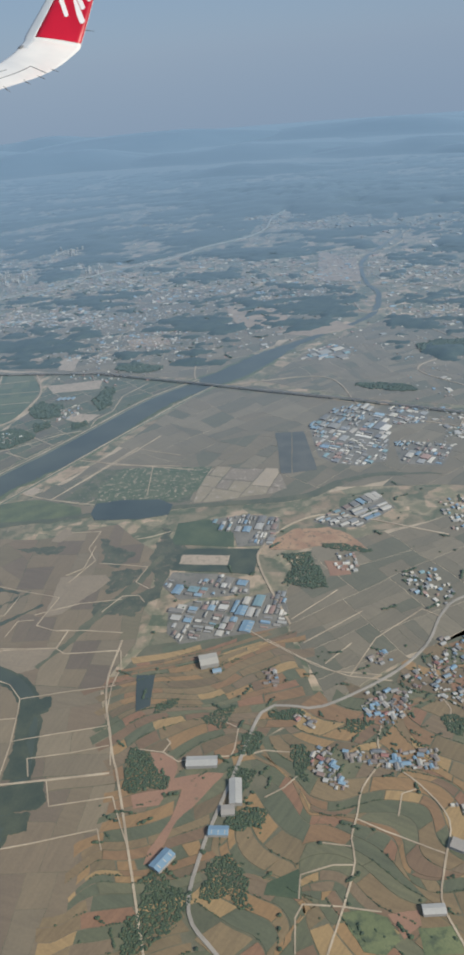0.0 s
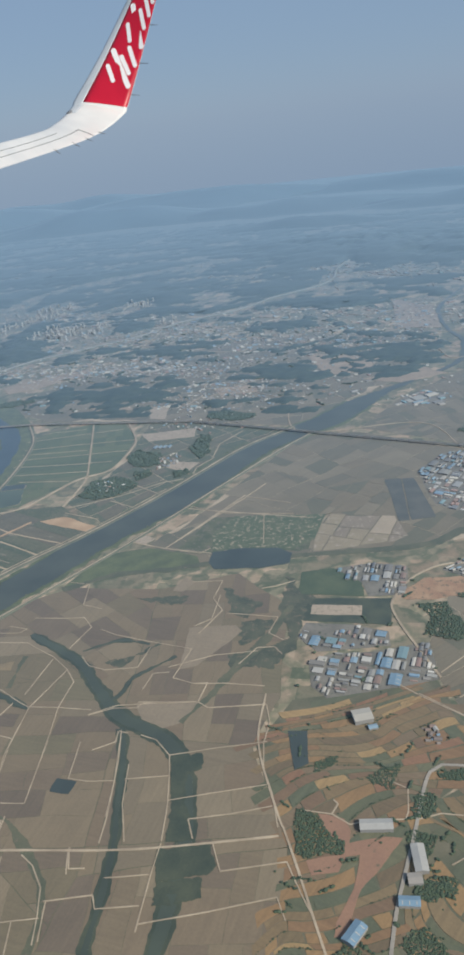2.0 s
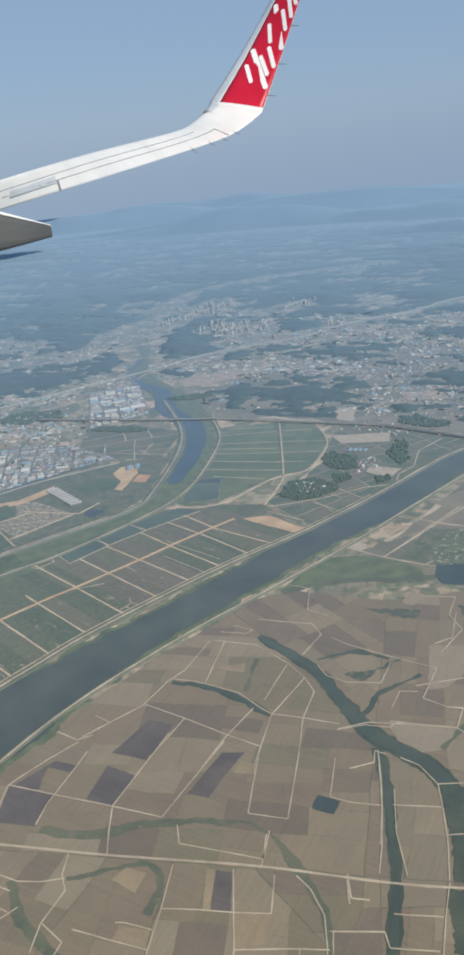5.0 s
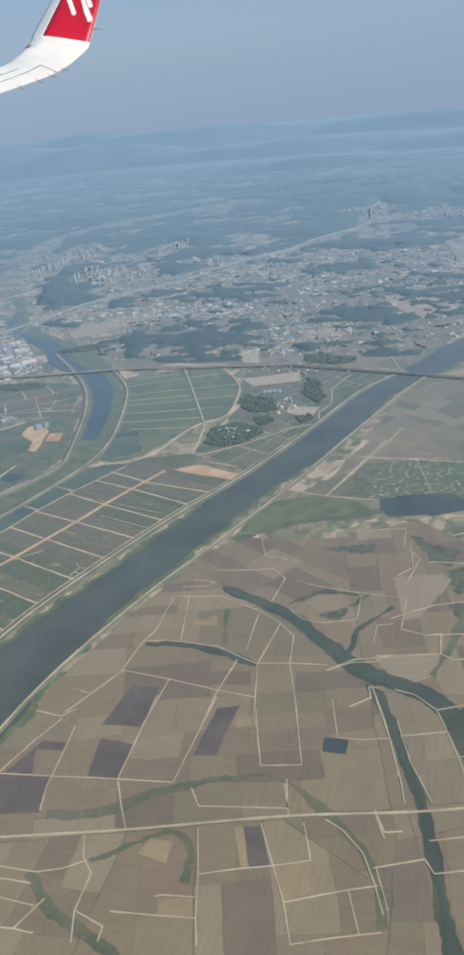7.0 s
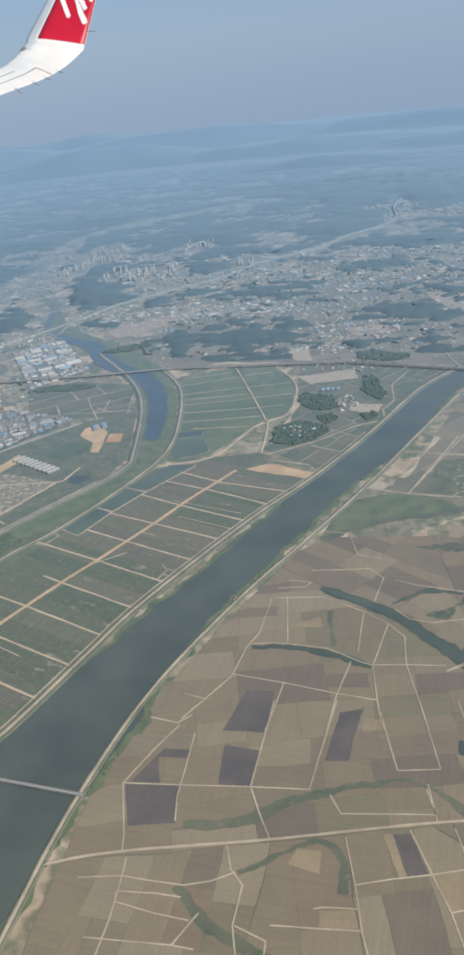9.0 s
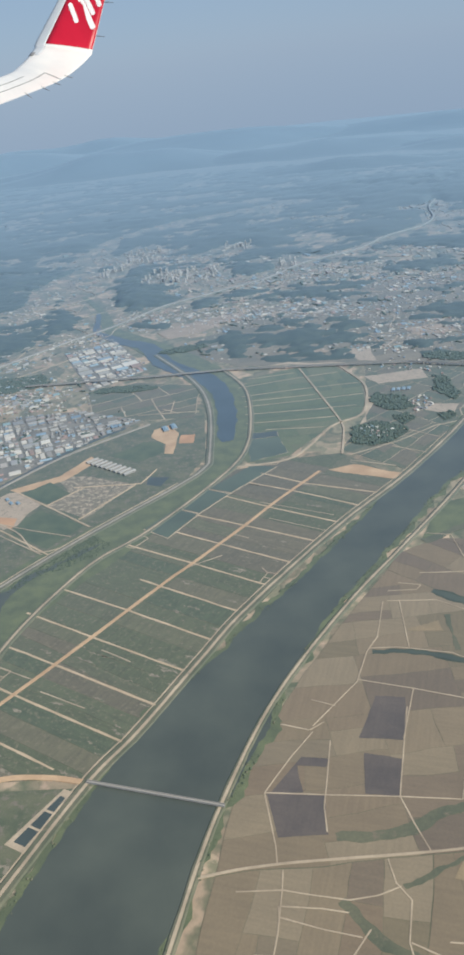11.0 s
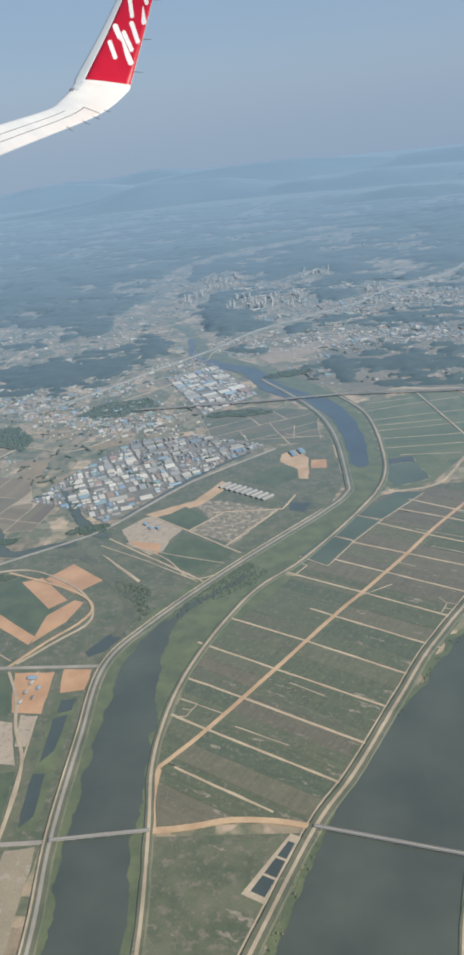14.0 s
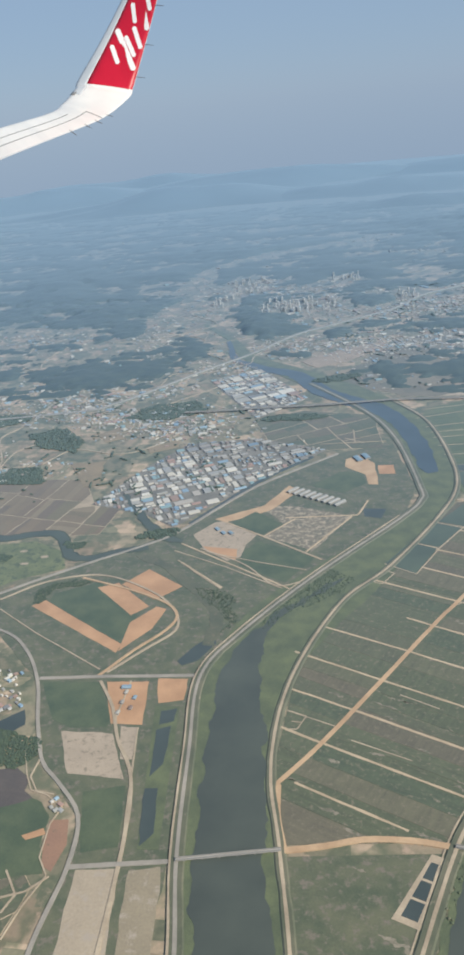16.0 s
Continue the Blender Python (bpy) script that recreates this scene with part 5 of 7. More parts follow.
for p in ([(-52.7, 394.7), (-23.7, 402.6), (-21.4, 389.5), (-45.3, 383.9)], [(-24.3, 356.5), (-9.7, 354.9), (-13.3, 343.5), (-25.6, 348.9)], [(-61.6, 439), (-49.4, 440.1), (-46.2, 417.5), (-55, 418.6)]):
    patch("bare_field", "bare pinkish soil by a hamlet", p, beige_mat, 0.13, "field", 0.8)
patch("garden", "brown bare garden below a wooded knoll", [(-240, 150), (-227.2, 145.5), (-223.4, 147.2), (-218.5, 143.4), (-218, 139.4), (-214.9, 137.1), (-222, 133.9), (-240, 130)], dark_soil_mat, 0.06, "garden", 0.5)
patch("garden", "brown ploughed strip beside the hill road", [(-208.4, 131.3), (-204, 131.7), (-202, 124.9), (-203.2, 117.7), (-205.7, 119.1), (-207.7, 125.5)], red_soil_mat, 0.062, "garden", 0.3)
patch("garden", "orange bare scrape of soil", [(-213.5, 126.2), (-209, 128.9), (-207.9, 127.2), (-212, 125.1)], orange_mat, 0.07, "garden", 0.3)
patch("meadow", "dark green meadow below the knoll", [(-240, 134), (-222, 133.9), (-217.4, 138.1), (-212.3, 136), (-208.9, 132.5), (-208, 124), (-206, 122.3), (-204.9, 117), (-213.6, 115.1), (-240, 110)], meadow_mat, 0.055, "meadow", 0.5)
patch("pond", "dark blue pond behind the knoll", [(-240, 160), (-234.7, 163), (-229.7, 167.8), (-227.4, 162.2), (-232, 156.3), (-240, 150)], pond_mat, 0.08, "pond", 0.4)
fields("garden_plots", "small green and brown garden plots", [(-224, 116), (-213.6, 115.1), (-208.5, 116.7), (-206, 113.8), (-207.1, 106), (-210, 90), (-224, 90)], 40, (9, 6), (3.5, 2.2), 0.3, 41, green_mat, green_mat, 8, 0.5, sandy_mat, category="garden", size=6)
straight_lanes([[(-224.2, 154.5), (-219.6, 144.7), (-216.4, 139.5), (-212.3, 138.6), (-206.8, 135.2), (-208, 130.2), (-207, 121.1), (-203.7, 116.6), (-206.2, 108.8), (-207.5, 101.3)]], "narrow pale lane along the hill foot", 0.34, track_mat, 0.2)
patch("farm_plot", "fallow grey-brown plot", [(-197.6, 118.5), (-188.4, 119.9), (-182.5, 80), (-194, 80)], sand_mat, 0.05)
patch("farm_plot", "fallow grey-brown plot with pale streaks", [(-186.2, 119.6), (-179.2, 121), (-173.5, 80), (-181, 80)], sand_mat, 0.05)
patch("ditch_garden", "narrow green strip with dark pools", [(-193.4, 171.4), (-186.7, 171.8), (-181, 125.5), (-185.8, 125.1)], marsh_mat, 0.06, curl=0.1)
for p in ([(-191.4, 169.8), (-187.2, 170.8), (-187.1, 166), (-190.6, 164.3)], [(-190.8, 162.4), (-187.4, 164), (-186.2, 150.5), (-188.4, 146)], [(-188.8, 142.5), (-185.6, 142.8), (-183.2, 129.5), (-185.6, 126)], [(-192, 191), (-187.8, 198.8), (-182.6, 205.4), (-181.6, 200.2), (-185.4, 192.4), (-190, 189)]):
    patch("pool", "dark shallow pool with reed edges", p, pond_mat, 0.10, "pond", 0.5)


def oval_bunker(x, y):
    return [(x + 1.6 * math.cos(0.7 * k), y + 0.9 * math.sin(0.7 * k)) for k in range(9)]


patch("golf_course", "mown green golf course with pale bunkers", [(-330, 215), (-300, 250), (-276.6, 259), (-264.6, 262), (-250, 254), (-245, 242), (-261.5, 233), (-295, 200)], lawn_mat, 0.06, "golf course")
for x, y in ((-262, 245), (-270, 238), (-256, 250), (-276, 246), (-285, 232), (-266, 254)):
    patch("bunker", "pale sand bunker on the golf course", oval_bunker(x, y), beige_mat, 0.075, "bunker", 0.5)
patch("clearing", "bare red soil slope", [(71.8, 143.9), (78.2, 143.3), (79.9, 139.9), (79.8, 136.4), (87.5, 139.2), (91.7, 139.3), (87.7, 131.6), (83.5, 124.9), (81.5, 116.8), (81.4, 114), (78.8, 112.8), (78.7, 116.5), (81.7, 124.7), (82.4, 133.3), (79, 132.4), (78.1, 128.5), (72.3, 126.8), (70.8, 130.4), (78.4, 132.9), (78.9, 136.3), (74.3, 138.2)], red_soil_mat, 0.135)
patch("clearing", "small red soil clearing beside a hall", [(130.1, 107.5), (136, 109), (136.6, 105.9), (133, 102.5)], red_soil_mat, 0.135)
for p in ([(105.8, 111.3), (111.6, 115.5), (112.6, 108.7), (105.4, 108.7)], [(121, 106.5), (125.8, 107.8), (130.2, 106.7), (132.3, 102.4), (129.5, 99.2), (125.3, 99.3), (122.3, 103.5)], [(135.8, 105.1), (143, 106.7), (143.9, 101), (136.4, 100.1)]):
    patch("meadow", "green meadow among dry fields", p, lawn_mat if p[0][0] > 115 else meadow_mat, 0.135, "meadow", 0.5)
patch("clearing", "bare orange slope cut by tracks", [(89, 242.8), (96.9, 251.6), (108.8, 253.5), (116.5, 248.1), (123.9, 237.7), (112.5, 239.8), (106.7, 240.8), (98.3, 237.8), (89.7, 237.4)], slope_mat, 0.125, curl=0.9)
patch("clearing", "bare reddish hill top", [(108.5, 232), (116, 231), (118, 224), (111, 223)], red_soil_mat, 0.135)
fields("sand_flats", "levelled sandy plots with pale banks beside the river", [(55.6, 268.6), (53.6, 293.1), (59.6, 300.3), (76.4, 298.7), (85.4, 298.9), (90.9, 282.1), (85.7, 277.2), (78.2, 275.4), (64.5, 270.4)],
       75, (12, 9), (30, 30), 0.5, 31, sand_mat, sand_mat, 5, 0.5, sandy_mat, high=0.12)
fields("sand_flats", "dark wet plots with pale banks beside the river", [(47.6, 309.4), (54.9, 325.2), (79.2, 335.7), (86.4, 297.1), (73.1, 298.7), (59.6, 300.3), (52.5, 298.4)],
       68, (14, 8), (30, 30), 0.45, 32, grey_mat, grey_far_mat, 6, 0.6, sandy_mat, high=0.122)
fields("sand_flats", "dark flooded plots with pale banks", [(79.4, 333.5), (92.4, 335.6), (101.5, 297.4), (86.8, 293.7)],
       98, (40, 9), (60, 60), 0.45, 33, dark_plot_mat, dark_plot_mat, 3, 0.4, track_mat, high=0.121)
fields("scrub_flats", "green scrub with sandy scars by the fish pond", [(19.3, 297.8), (57.9, 300.2), (55.1, 278.0), (48.2, 269.9), (17.1, 267.4), (13.7, 280.2)],
       70, (22, 16), (60, 60), 0.3, 34, scarred_mat, scarred_mat, 5, 0.6, sandy_mat, high=0.118)
patch("bare_field", "dark green fallow land between factories", [(57.6, 236.6), (86.5, 238.0), (86.1, 222.5), (58.0, 223.2), (52.1, 230.1)], reed_mat, 0.102, "field", 0.5)
patch("bare_field", "grey sandy lot between factories", [(59.8, 232.9), (76.3, 233.3), (76.7, 227.3), (59.8, 226.9)], beige_mat, 0.11, "field", 0.4)
patch("green_plot", "green plots beside a factory row", [(53.9, 242.9), (53.5, 253.8), (64.8, 257.1), (75.2, 247.8), (76.8, 238.8), (55.6, 239.1)], meadow_mat, 0.104, "plot", 0.4)
patch("green_flat", "green overgrown flat", [(2, 266), (10, 296), (32, 298), (54, 292), (54, 271), (50, 269), (30, 272), (16, 266)], scrub_mat, 0.10)
patch("green_flat", "dark green reed flat by the river", [(-33, 240), (-26, 264), (-9, 270), (12, 264), (14, 258), (-14, 248)], marsh_mat, 0.105)

# ---- factory yards ----
COUNTED = {8: 30, 9: 0, 1: 60, 2: 30, 3: 60, 4: 40, 5: 130, 6: 0, 7: 0, 10: 24}
HALL_SIZES = ((5.0, 2.2), (4.4, 2.4), (6.0, 2.4), (2.4, 1.6), (3.4, 3.0))
ESTATES = [  # outline, heading of the rows, hall length and width, seed
    ("half-built industrial estate with grey roofs", [(57.3, 214.1), (58.9, 222.1), (74.4, 221.8), (85.3, 219.0), (86.5, 211.5), (64.4, 207.0)], 80, 3.0, 1.8, 8),
    ("busy industrial estate with white and blue roofs", [(62.5, 201.8), (68.5, 206.2), (80.7, 208.0), (98.0, 214.3), (100.6, 196.5), (89.5, 192.0), (69.5, 185.5), (64.7, 190.3)], 82, 4.4, 2.2, 1),
    ("small row of factories", [(65.5, 257.1), (77.4, 261.0), (90.8, 259.5), (91.0, 240.7), (78.1, 238.8), (75.2, 247.8), (67.1, 248.8)], 84, 4.0, 2.0, 2),
    ("crowded estate of small factories", [(93.6, 342.0), (104.8, 362.4), (119.4, 366.9), (128.6, 355.0), (130.4, 333.4), (128.8, 306.6), (117.9, 301.1), (106.6, 304.5), (100.6, 309.9)], 66, 4.0, 2.0, 3),
    ("small estate of low workshops", [(128.5, 364.3), (148.2, 361.6), (145.8, 343.8), (130.4, 341.8)], 60, 4.0, 2.2, 9),
    ("factory rows beside a road", [(102.5, 257.1), (124.5, 281.4), (129.0, 272.3), (131.8, 268.0), (119.5, 253.7), (109.8, 253.3)], 40, 5.0, 2.2, 4),
]
ESTATES += [
    ("large industrial town with mixed roofs", [(-251.7, 293), (-238, 330), (-224, 357), (-192, 363), (-157, 348), (-184, 314), (-200, 292), (-212, 273), (-226, 284)], 27, 3.6, 2.0, 5),
    ("planned estate of blue-roofed factories", [(-232, 454), (-204, 474), (-171, 419), (-195.5, 389)], 33, 4.6, 2.6, 6),
    ("long warehouses near the river", [(80, 430), (86, 442), (96.7, 456.5), (109, 446), (107.4, 432)], 35, 6.0, 3.0, 7),
    ("rows of small workshops", [(131, 325.9), (156.9, 321.8), (150.7, 302.2), (134.3, 303.9)], 66, 4.0, 2.0, 10),
]


def gable(l, w, wall, rise, over=0.06):
    """Walls and roof of a hall or house, standing on z = 0."""
    x, y = l / 2, w / 2
    body = ([(-x, -y, 0), (x, -y, 0), (x, y, 0), (-x, y, 0), (-x, -y, wall), (x, -y, wall), (x, y, wall), (-x, y, wall), (-x, 0, wall + rise), (x, 0, wall + rise)],
            [(0, 1, 5, 4), (2, 3, 7, 6), (1, 2, 6, 9, 5), (3, 0, 4, 8, 7)])
    X, Y, t = x + over, y + over, 0.05
    drop = rise * over / y
    roof = ([(-X, -Y, wall - drop), (X, -Y, wall - drop), (X, 0, wall + rise), (-X, 0, wall + rise), (X, Y, wall - drop), (-X, Y, wall - drop),
             (-X, -Y, wall - drop + t), (X, -Y, wall - drop + t), (X, 0, wall + rise + t), (-X, 0, wall + rise + t), (X, Y, wall - drop + t), (-X, Y, wall - drop + t)],
            [(6, 7, 8, 9), (9, 8, 10, 11), (0, 3, 2, 1), (3, 5, 4, 2), (0, 1, 7, 6), (5, 11, 10, 4), (0, 6, 9, 3), (3, 9, 11, 5), (1, 2, 8, 7), (2, 4, 10, 8)])
    return body, roof


def hall(name, label, category, group, l, w, wall, rise, roof_material, lights=0):
    root = thing(name, label, category, group)
    body, roof = gable(l, w, wall, rise)
    link("wall", *body, wall_mat, root)
    top = link("roof", *roof, roof_material, root)
    for i in range(lights):
        x = -l / 2 + l * (i + 0.5) / lights
        slope = rise / (w / 2)
        v, f = slab_data([(x - 0.09, -w * 0.42), (x + 0.09, -w * 0.42), (x + 0.09, -w * 0.08), (x - 0.09, -w * 0.08)], 0, 0.03)
        v = [(a, b, c + wall + rise + b * slope + 0.05) for a, b, c in v]
        link("skylight", v, f, white_roof_mat, top, "pale translucent roof strip")
    link("gate", *slab_data([(x, y) for x, y in ((l / 2, -0.3), (l / 2 + 0.03, -0.3), (l / 2 + 0.03, 0.3), (l / 2, 0.3))], 0, wall * 0.75), roof_mat, root, "metal roller gate")
    return root


HALLS = [hall("factory_hall", lab, "factory", "factory halls", l, w, wl, rs, m, n) for lab, l, w, wl, rs, m, n in (
    ("low factory hall with a weathered sheet roof", 5.0, 2.2, 0.75, 0.25, roof_mat, 0),
    ("factory hall with a blue sheet roof", 4.4, 2.4, 0.8, 0.3, blue_roof_mat, 3),
    ("long factory hall with a white sheet roof", 6.0, 2.4, 0.8, 0.25, white_roof_mat, 3),
    ("small workshop with a grey roof", 2.4, 1.6, 0.6, 0.2, roof_mat, 0),
    ("squat warehouse with a flat-pitched roof", 3.4, 3.0, 0.9, 0.2, roof_mat, 0))]
HOUSES = [hall("house", lab, "house", "village houses", l, w, wl, rs, m, 0) for lab, l, w, wl, rs, m in (
    ("small village house with a tiled gable roof", 1.5, 1.05, 0.42, 0.22, house_roof_mat),
    ("small village house with a blue sheet roof", 1.6, 1.1, 0.42, 0.2, blue_roof_mat),
    ("low village house with a white flat-pitched roof", 1.3, 1.0, 0.45, 0.16, white_roof_mat),
    ("small village house with a red roof", 1.4, 1.0, 0.42, 0.24, red_roof_mat))]
used = set()


def stand(kinds, index, x, y, degrees, grow=1.0, z=0.08):
    grow = grow if isinstance(grow, tuple) else (grow, grow, grow)
    """Put one more building of a kind; the first one built is moved, the rest are copies."""
    ob = kinds[index]
    m = pose(x, y, z, 0, 0, degrees)
    if ob.name not in used:
        used.add(ob.name)
        ob.matrix_basis = m @ Matrix.Diagonal((*grow, 1))
        return ob
    c = copy_thing(ob, m)
    c.scale = grow
    return c


rest = []


def block(x, y, a, l, w, hgt, z=0.05):
    """A far building, too small to pick apart."""
    ca, sa = math.cos(a), math.sin(a)
    c = [(x + ca * i * l / 2 - sa * j * w / 2, y + sa * i * l / 2 + ca * j * w / 2) for i, j in ((-1, -1), (1, -1), (1, 1), (-1, 1))]
    r = [(x - ca * l / 2, y - sa * l / 2), (x + ca * l / 2, y + sa * l / 2)]
    v = [(*p, z) for p in c] + [(*p, z + hgt) for p in c] + [(*p, z + hgt * 1.12) for p in r]
    rest.append((v, [(0, 1, 5, 4), (2, 3, 7, 6), (1, 2, 6, 9, 5), (3, 0, 4, 8, 7), (4, 5, 9, 8), (6, 7, 8, 9)]))


rng = random.Random(77)
for label, zone, deg, l, w, seed in ESTATES:
    yard = patch("factory_yard", "concrete yards and lanes of an " + label.replace("large ", "").replace("small ", ""), zone, yard_mat, 0.09, "yard", 0.3)
    made = 0
    a = radians(deg)
    u, v = (math.cos(a), math.sin(a)), (-math.sin(a), math.cos(a))
    for street in divide(ccw(zone), deg, l * 2.6, w * 3.0, rng, 5):
        street = shrink(street, 0.4)
        big = rng.choice((0.6, 0.8, 1.0, 1.3, 1.7))
        if len(street) < 3:
            continue
        for p in divide(street, deg + rng.choice((0, 0, 90)), l * big, w * big, rng, 2):
            p = shrink(p, rng.choice((0.08, 0.14, 0.22, 0.4)))
            if len(p) < 3 or abs(area(p)) < 1.2 or rng.random() < 0.1:
                continue
            su, sv = [q[0] * u[0] + q[1] * u[1] for q in p], [q[0] * v[0] + q[1] * v[1] for q in p]
            full = abs(area(p)) / ((max(su) - min(su)) * (max(sv) - min(sv)))
            lu, lv = (max(su) - min(su)) * (0.92 if full > 0.9 else 0.7), (max(sv) - min(sv)) * (0.92 if full > 0.9 else 0.7)
            x, y = sum(q[0] for q in p) / len(p), sum(q[1] for q in p) / len(p)
            d = deg
            if lv > lu:
                lu, lv, d = lv, lu, deg + 90
            if made < COUNTED[seed]:
                made += 1
                k = rng.choices(range(5), (5, 2, 1.4, 4, 4))[0]
                bl, bw = HALL_SIZES[k]
                stand(HALLS, k, x, y, d, (lu / bl, lv / bw, rng.uniform(0.45, 0.8)), 0.085)
            else:
                block(x, y, radians(d), lu, lv, rng.uniform(0.2, 0.5), 0.085)

# landmark halls
stand(HALLS, 2, 85.5, 141.5, 8, 1.25)
stand(HALLS, 2, 95.2, 133.5, 100, 1.2)
stand(HALLS, 4, 94.3, 128.2, 10, 0.9)
stand(HALLS, 1, 93.2, 122.5, 5, 1.0)
stand(HALLS, 1, 82.6, 113.8, 62, 1.2)
stand(HALLS, 2, 138.8, 109.1, 10, (0.75, 0.9, 1))
stand(HALLS, 4, 144.5, 124.5, 160, 0.9)
stand(HALLS, 4, 80, 178, 20, 1.5)
stand(HALLS, 3, 83, 174.5, 20, 1.0)
for i in range(4):
    stand(HALLS, 1, -38.5 + i * 2.4, 374.5 + i * 0.4, 80, (0.8, 0.7, 0.6))
for i in range(9):
    f = i / 8
    stand(HALLS, 2, -168.6 + 19.7 * f, 305.1 + -11.9 * f, 48, (0.95, 0.66, 0.8))
for x, y in [(-194.2, 271.5), (-188.5, 268.5), (-191.4, 268.5)]:
    stand(HALLS, 1, x, y, 130, 0.55)
for x, y in [(-139.5, 338.9), (-142.9, 336.4)]:
    stand(HALLS, 1, x, y, 115, (1.2, 1.0, 0.8))
for i in range(5):
    stand(HALLS, 3, -203 + (i % 2) * 3, 168 + i * 2.1, 85, 0.6)
stand(HALLS, 1, -203.5, 178.5, 5, 0.6)

# ---- village and hamlets ----
standing = [0]  # houses put up one by one


def hamlet(cx, cy, rx, ry, count, seed, near=True):
    r = random.Random(seed)
    for _ in range(count):
        x, y = cx + r.gauss(0, rx), cy + r.gauss(0, ry)
        if any(inside(x, y, o) for o in OFF):
            continue
        if near and standing[0] < 295:
            standing[0] += 1
            stand(HOUSES, r.choices(range(4), (7, 1.5, 2.2, 1.3))[0], x, y, r.choice((0, 90)) + r.uniform(-25, 25), r.uniform(0.5, 0.85), 0.06)
        else:
            g = r.uniform(0.5, 0.9) if near else r.uniform(0.7, 1.6)
            block(x, y, r.uniform(0, 3.14), 1.6 * g, 1.1 * g, 0.6)


def village(zone, count, seed, degrees=20):
    """Houses packed side by side along crooked lanes."""
    r, kept = random.Random(seed), []
    xs, ys = [p[0] for p in zone], [p[1] for p in zone]
    for _ in range(count * 12):
        x, y = r.uniform(min(xs), max(xs)), r.uniform(min(ys), max(ys))
        if len(kept) >= count or not inside(x, y, zone) or any(math.hypot(x - a, y - b) < 0.95 for a, b in kept):
            continue
        kept.append((x, y))
        g = r.choice((0.5, 0.6, 0.7, 0.85, 1.05))
        if standing[0] < 295:
            standing[0] += 1
            stand(HOUSES, r.choices(range(4), (9, 1.2, 1.0, 0.8))[0], x, y, degrees + r.choice((0, 90)) + r.uniform(-14, 14), (g * r.uniform(0.8, 1.3), g, g), 0.06)
        else:
            block(x, y, radians(degrees) + r.choice((0, 1.57)) + r.uniform(-0.2, 0.2), 1.5 * g, 1.1 * g, 0.5)


village([(112.1, 142.4), (116.8, 144.6), (121.6, 137.2), (117.3, 136.8)], 24, 1, 70)
village([(111, 149.5), (115.6, 149.9), (117.7, 144.7), (112, 143)], 14, 2, 60)
village([(116.6, 148.8), (129.2, 149.4), (141.6, 151.8), (140.9, 145.3), (129.2, 144.6), (120.4, 146)], 58, 3, 8)
village([(122.9, 162.1), (124.2, 169.9), (135.9, 172.3), (135.2, 163.9), (129.1, 156.8)], 56, 4, 30)
village([(134, 176), (143.8, 186), (144.1, 193.1), (156, 198), (158, 170), (149, 165), (138.7, 169.7)], 110, 5, 40)
village([(105.7, 160), (110.1, 160.3), (112.9, 155.3), (108.6, 155.6)], 10, 6, 50)
village([(124.3, 184.3), (127.9, 187.8), (131, 182.4), (125.9, 180.5)], 10, 7, 30)
village([(95.2, 175.7), (99.2, 177.6), (100.6, 170.1), (97, 170.5)], 12, 8, 10)
village([(143.3, 136.3), (150, 138), (150, 131), (144.4, 133.8)], 10, 9, 20)
village([(111.4, 235.8), (118.4, 236.1), (120.1, 226.2), (113.3, 225.8)], 22, 10, 15)
village([(133.5, 224.5), (144.2, 229.9), (151, 214.2), (145.7, 207.5), (137.3, 215.6)], 40, 11, 35)
village([(147.7, 274.6), (162, 278), (162, 248), (149.6, 253.7)], 50, 12, 25)
village([(-211, 136.7), (-208.9, 138.2), (-206.3, 134), (-207.9, 132.6)], 6, 13, 50)
village([(-248, 184), (-237.4, 184), (-232.4, 173.8), (-231, 168.5), (-237, 166)], 34, 14, 60)
village([(-55, 331), (-48, 334), (-38, 328), (-42, 320), (-50, 322)], 20, 15, 30)
village([(-33, 366), (-22, 368), (-20, 352), (-30, 346)], 30, 16, 30)
hamlet(-24, 408, 12, 6, 40, 23)

# ---- woods ----
def clump_data(x, y, z, r, rnd):
    """A leafy crown: an uneven faceted dome."""
    v, n = [(x + rnd.uniform(-.2, .2) * r, y + rnd.uniform(-.2, .2) * r, z + r * rnd.uniform(0.55, 0.85))], 7
    for h, w in ((0.75, 0.62), (0.25, 1.0), (-0.3, 0.7)):
        o = rnd.uniform(0, 1)
        for k in range(n):
            a = 2 * math.pi * (k + o) / n
            q = r * w * rnd.uniform(0.75, 1.2)
            v.append((x + q * math.cos(a), y + q * math.sin(a), max(0.02, z + 0.65 * h * r * rnd.uniform(0.8, 1.15))))
    f = [(0, 1 + k, 1 + (k + 1) % n) for k in range(n)]
    for ring in range(2):
        b = 1 + ring * n
        f += [(b + k, b + n + k, b + n + (k + 1) % n, b + (k + 1) % n) for k in range(n)]
    return v, f


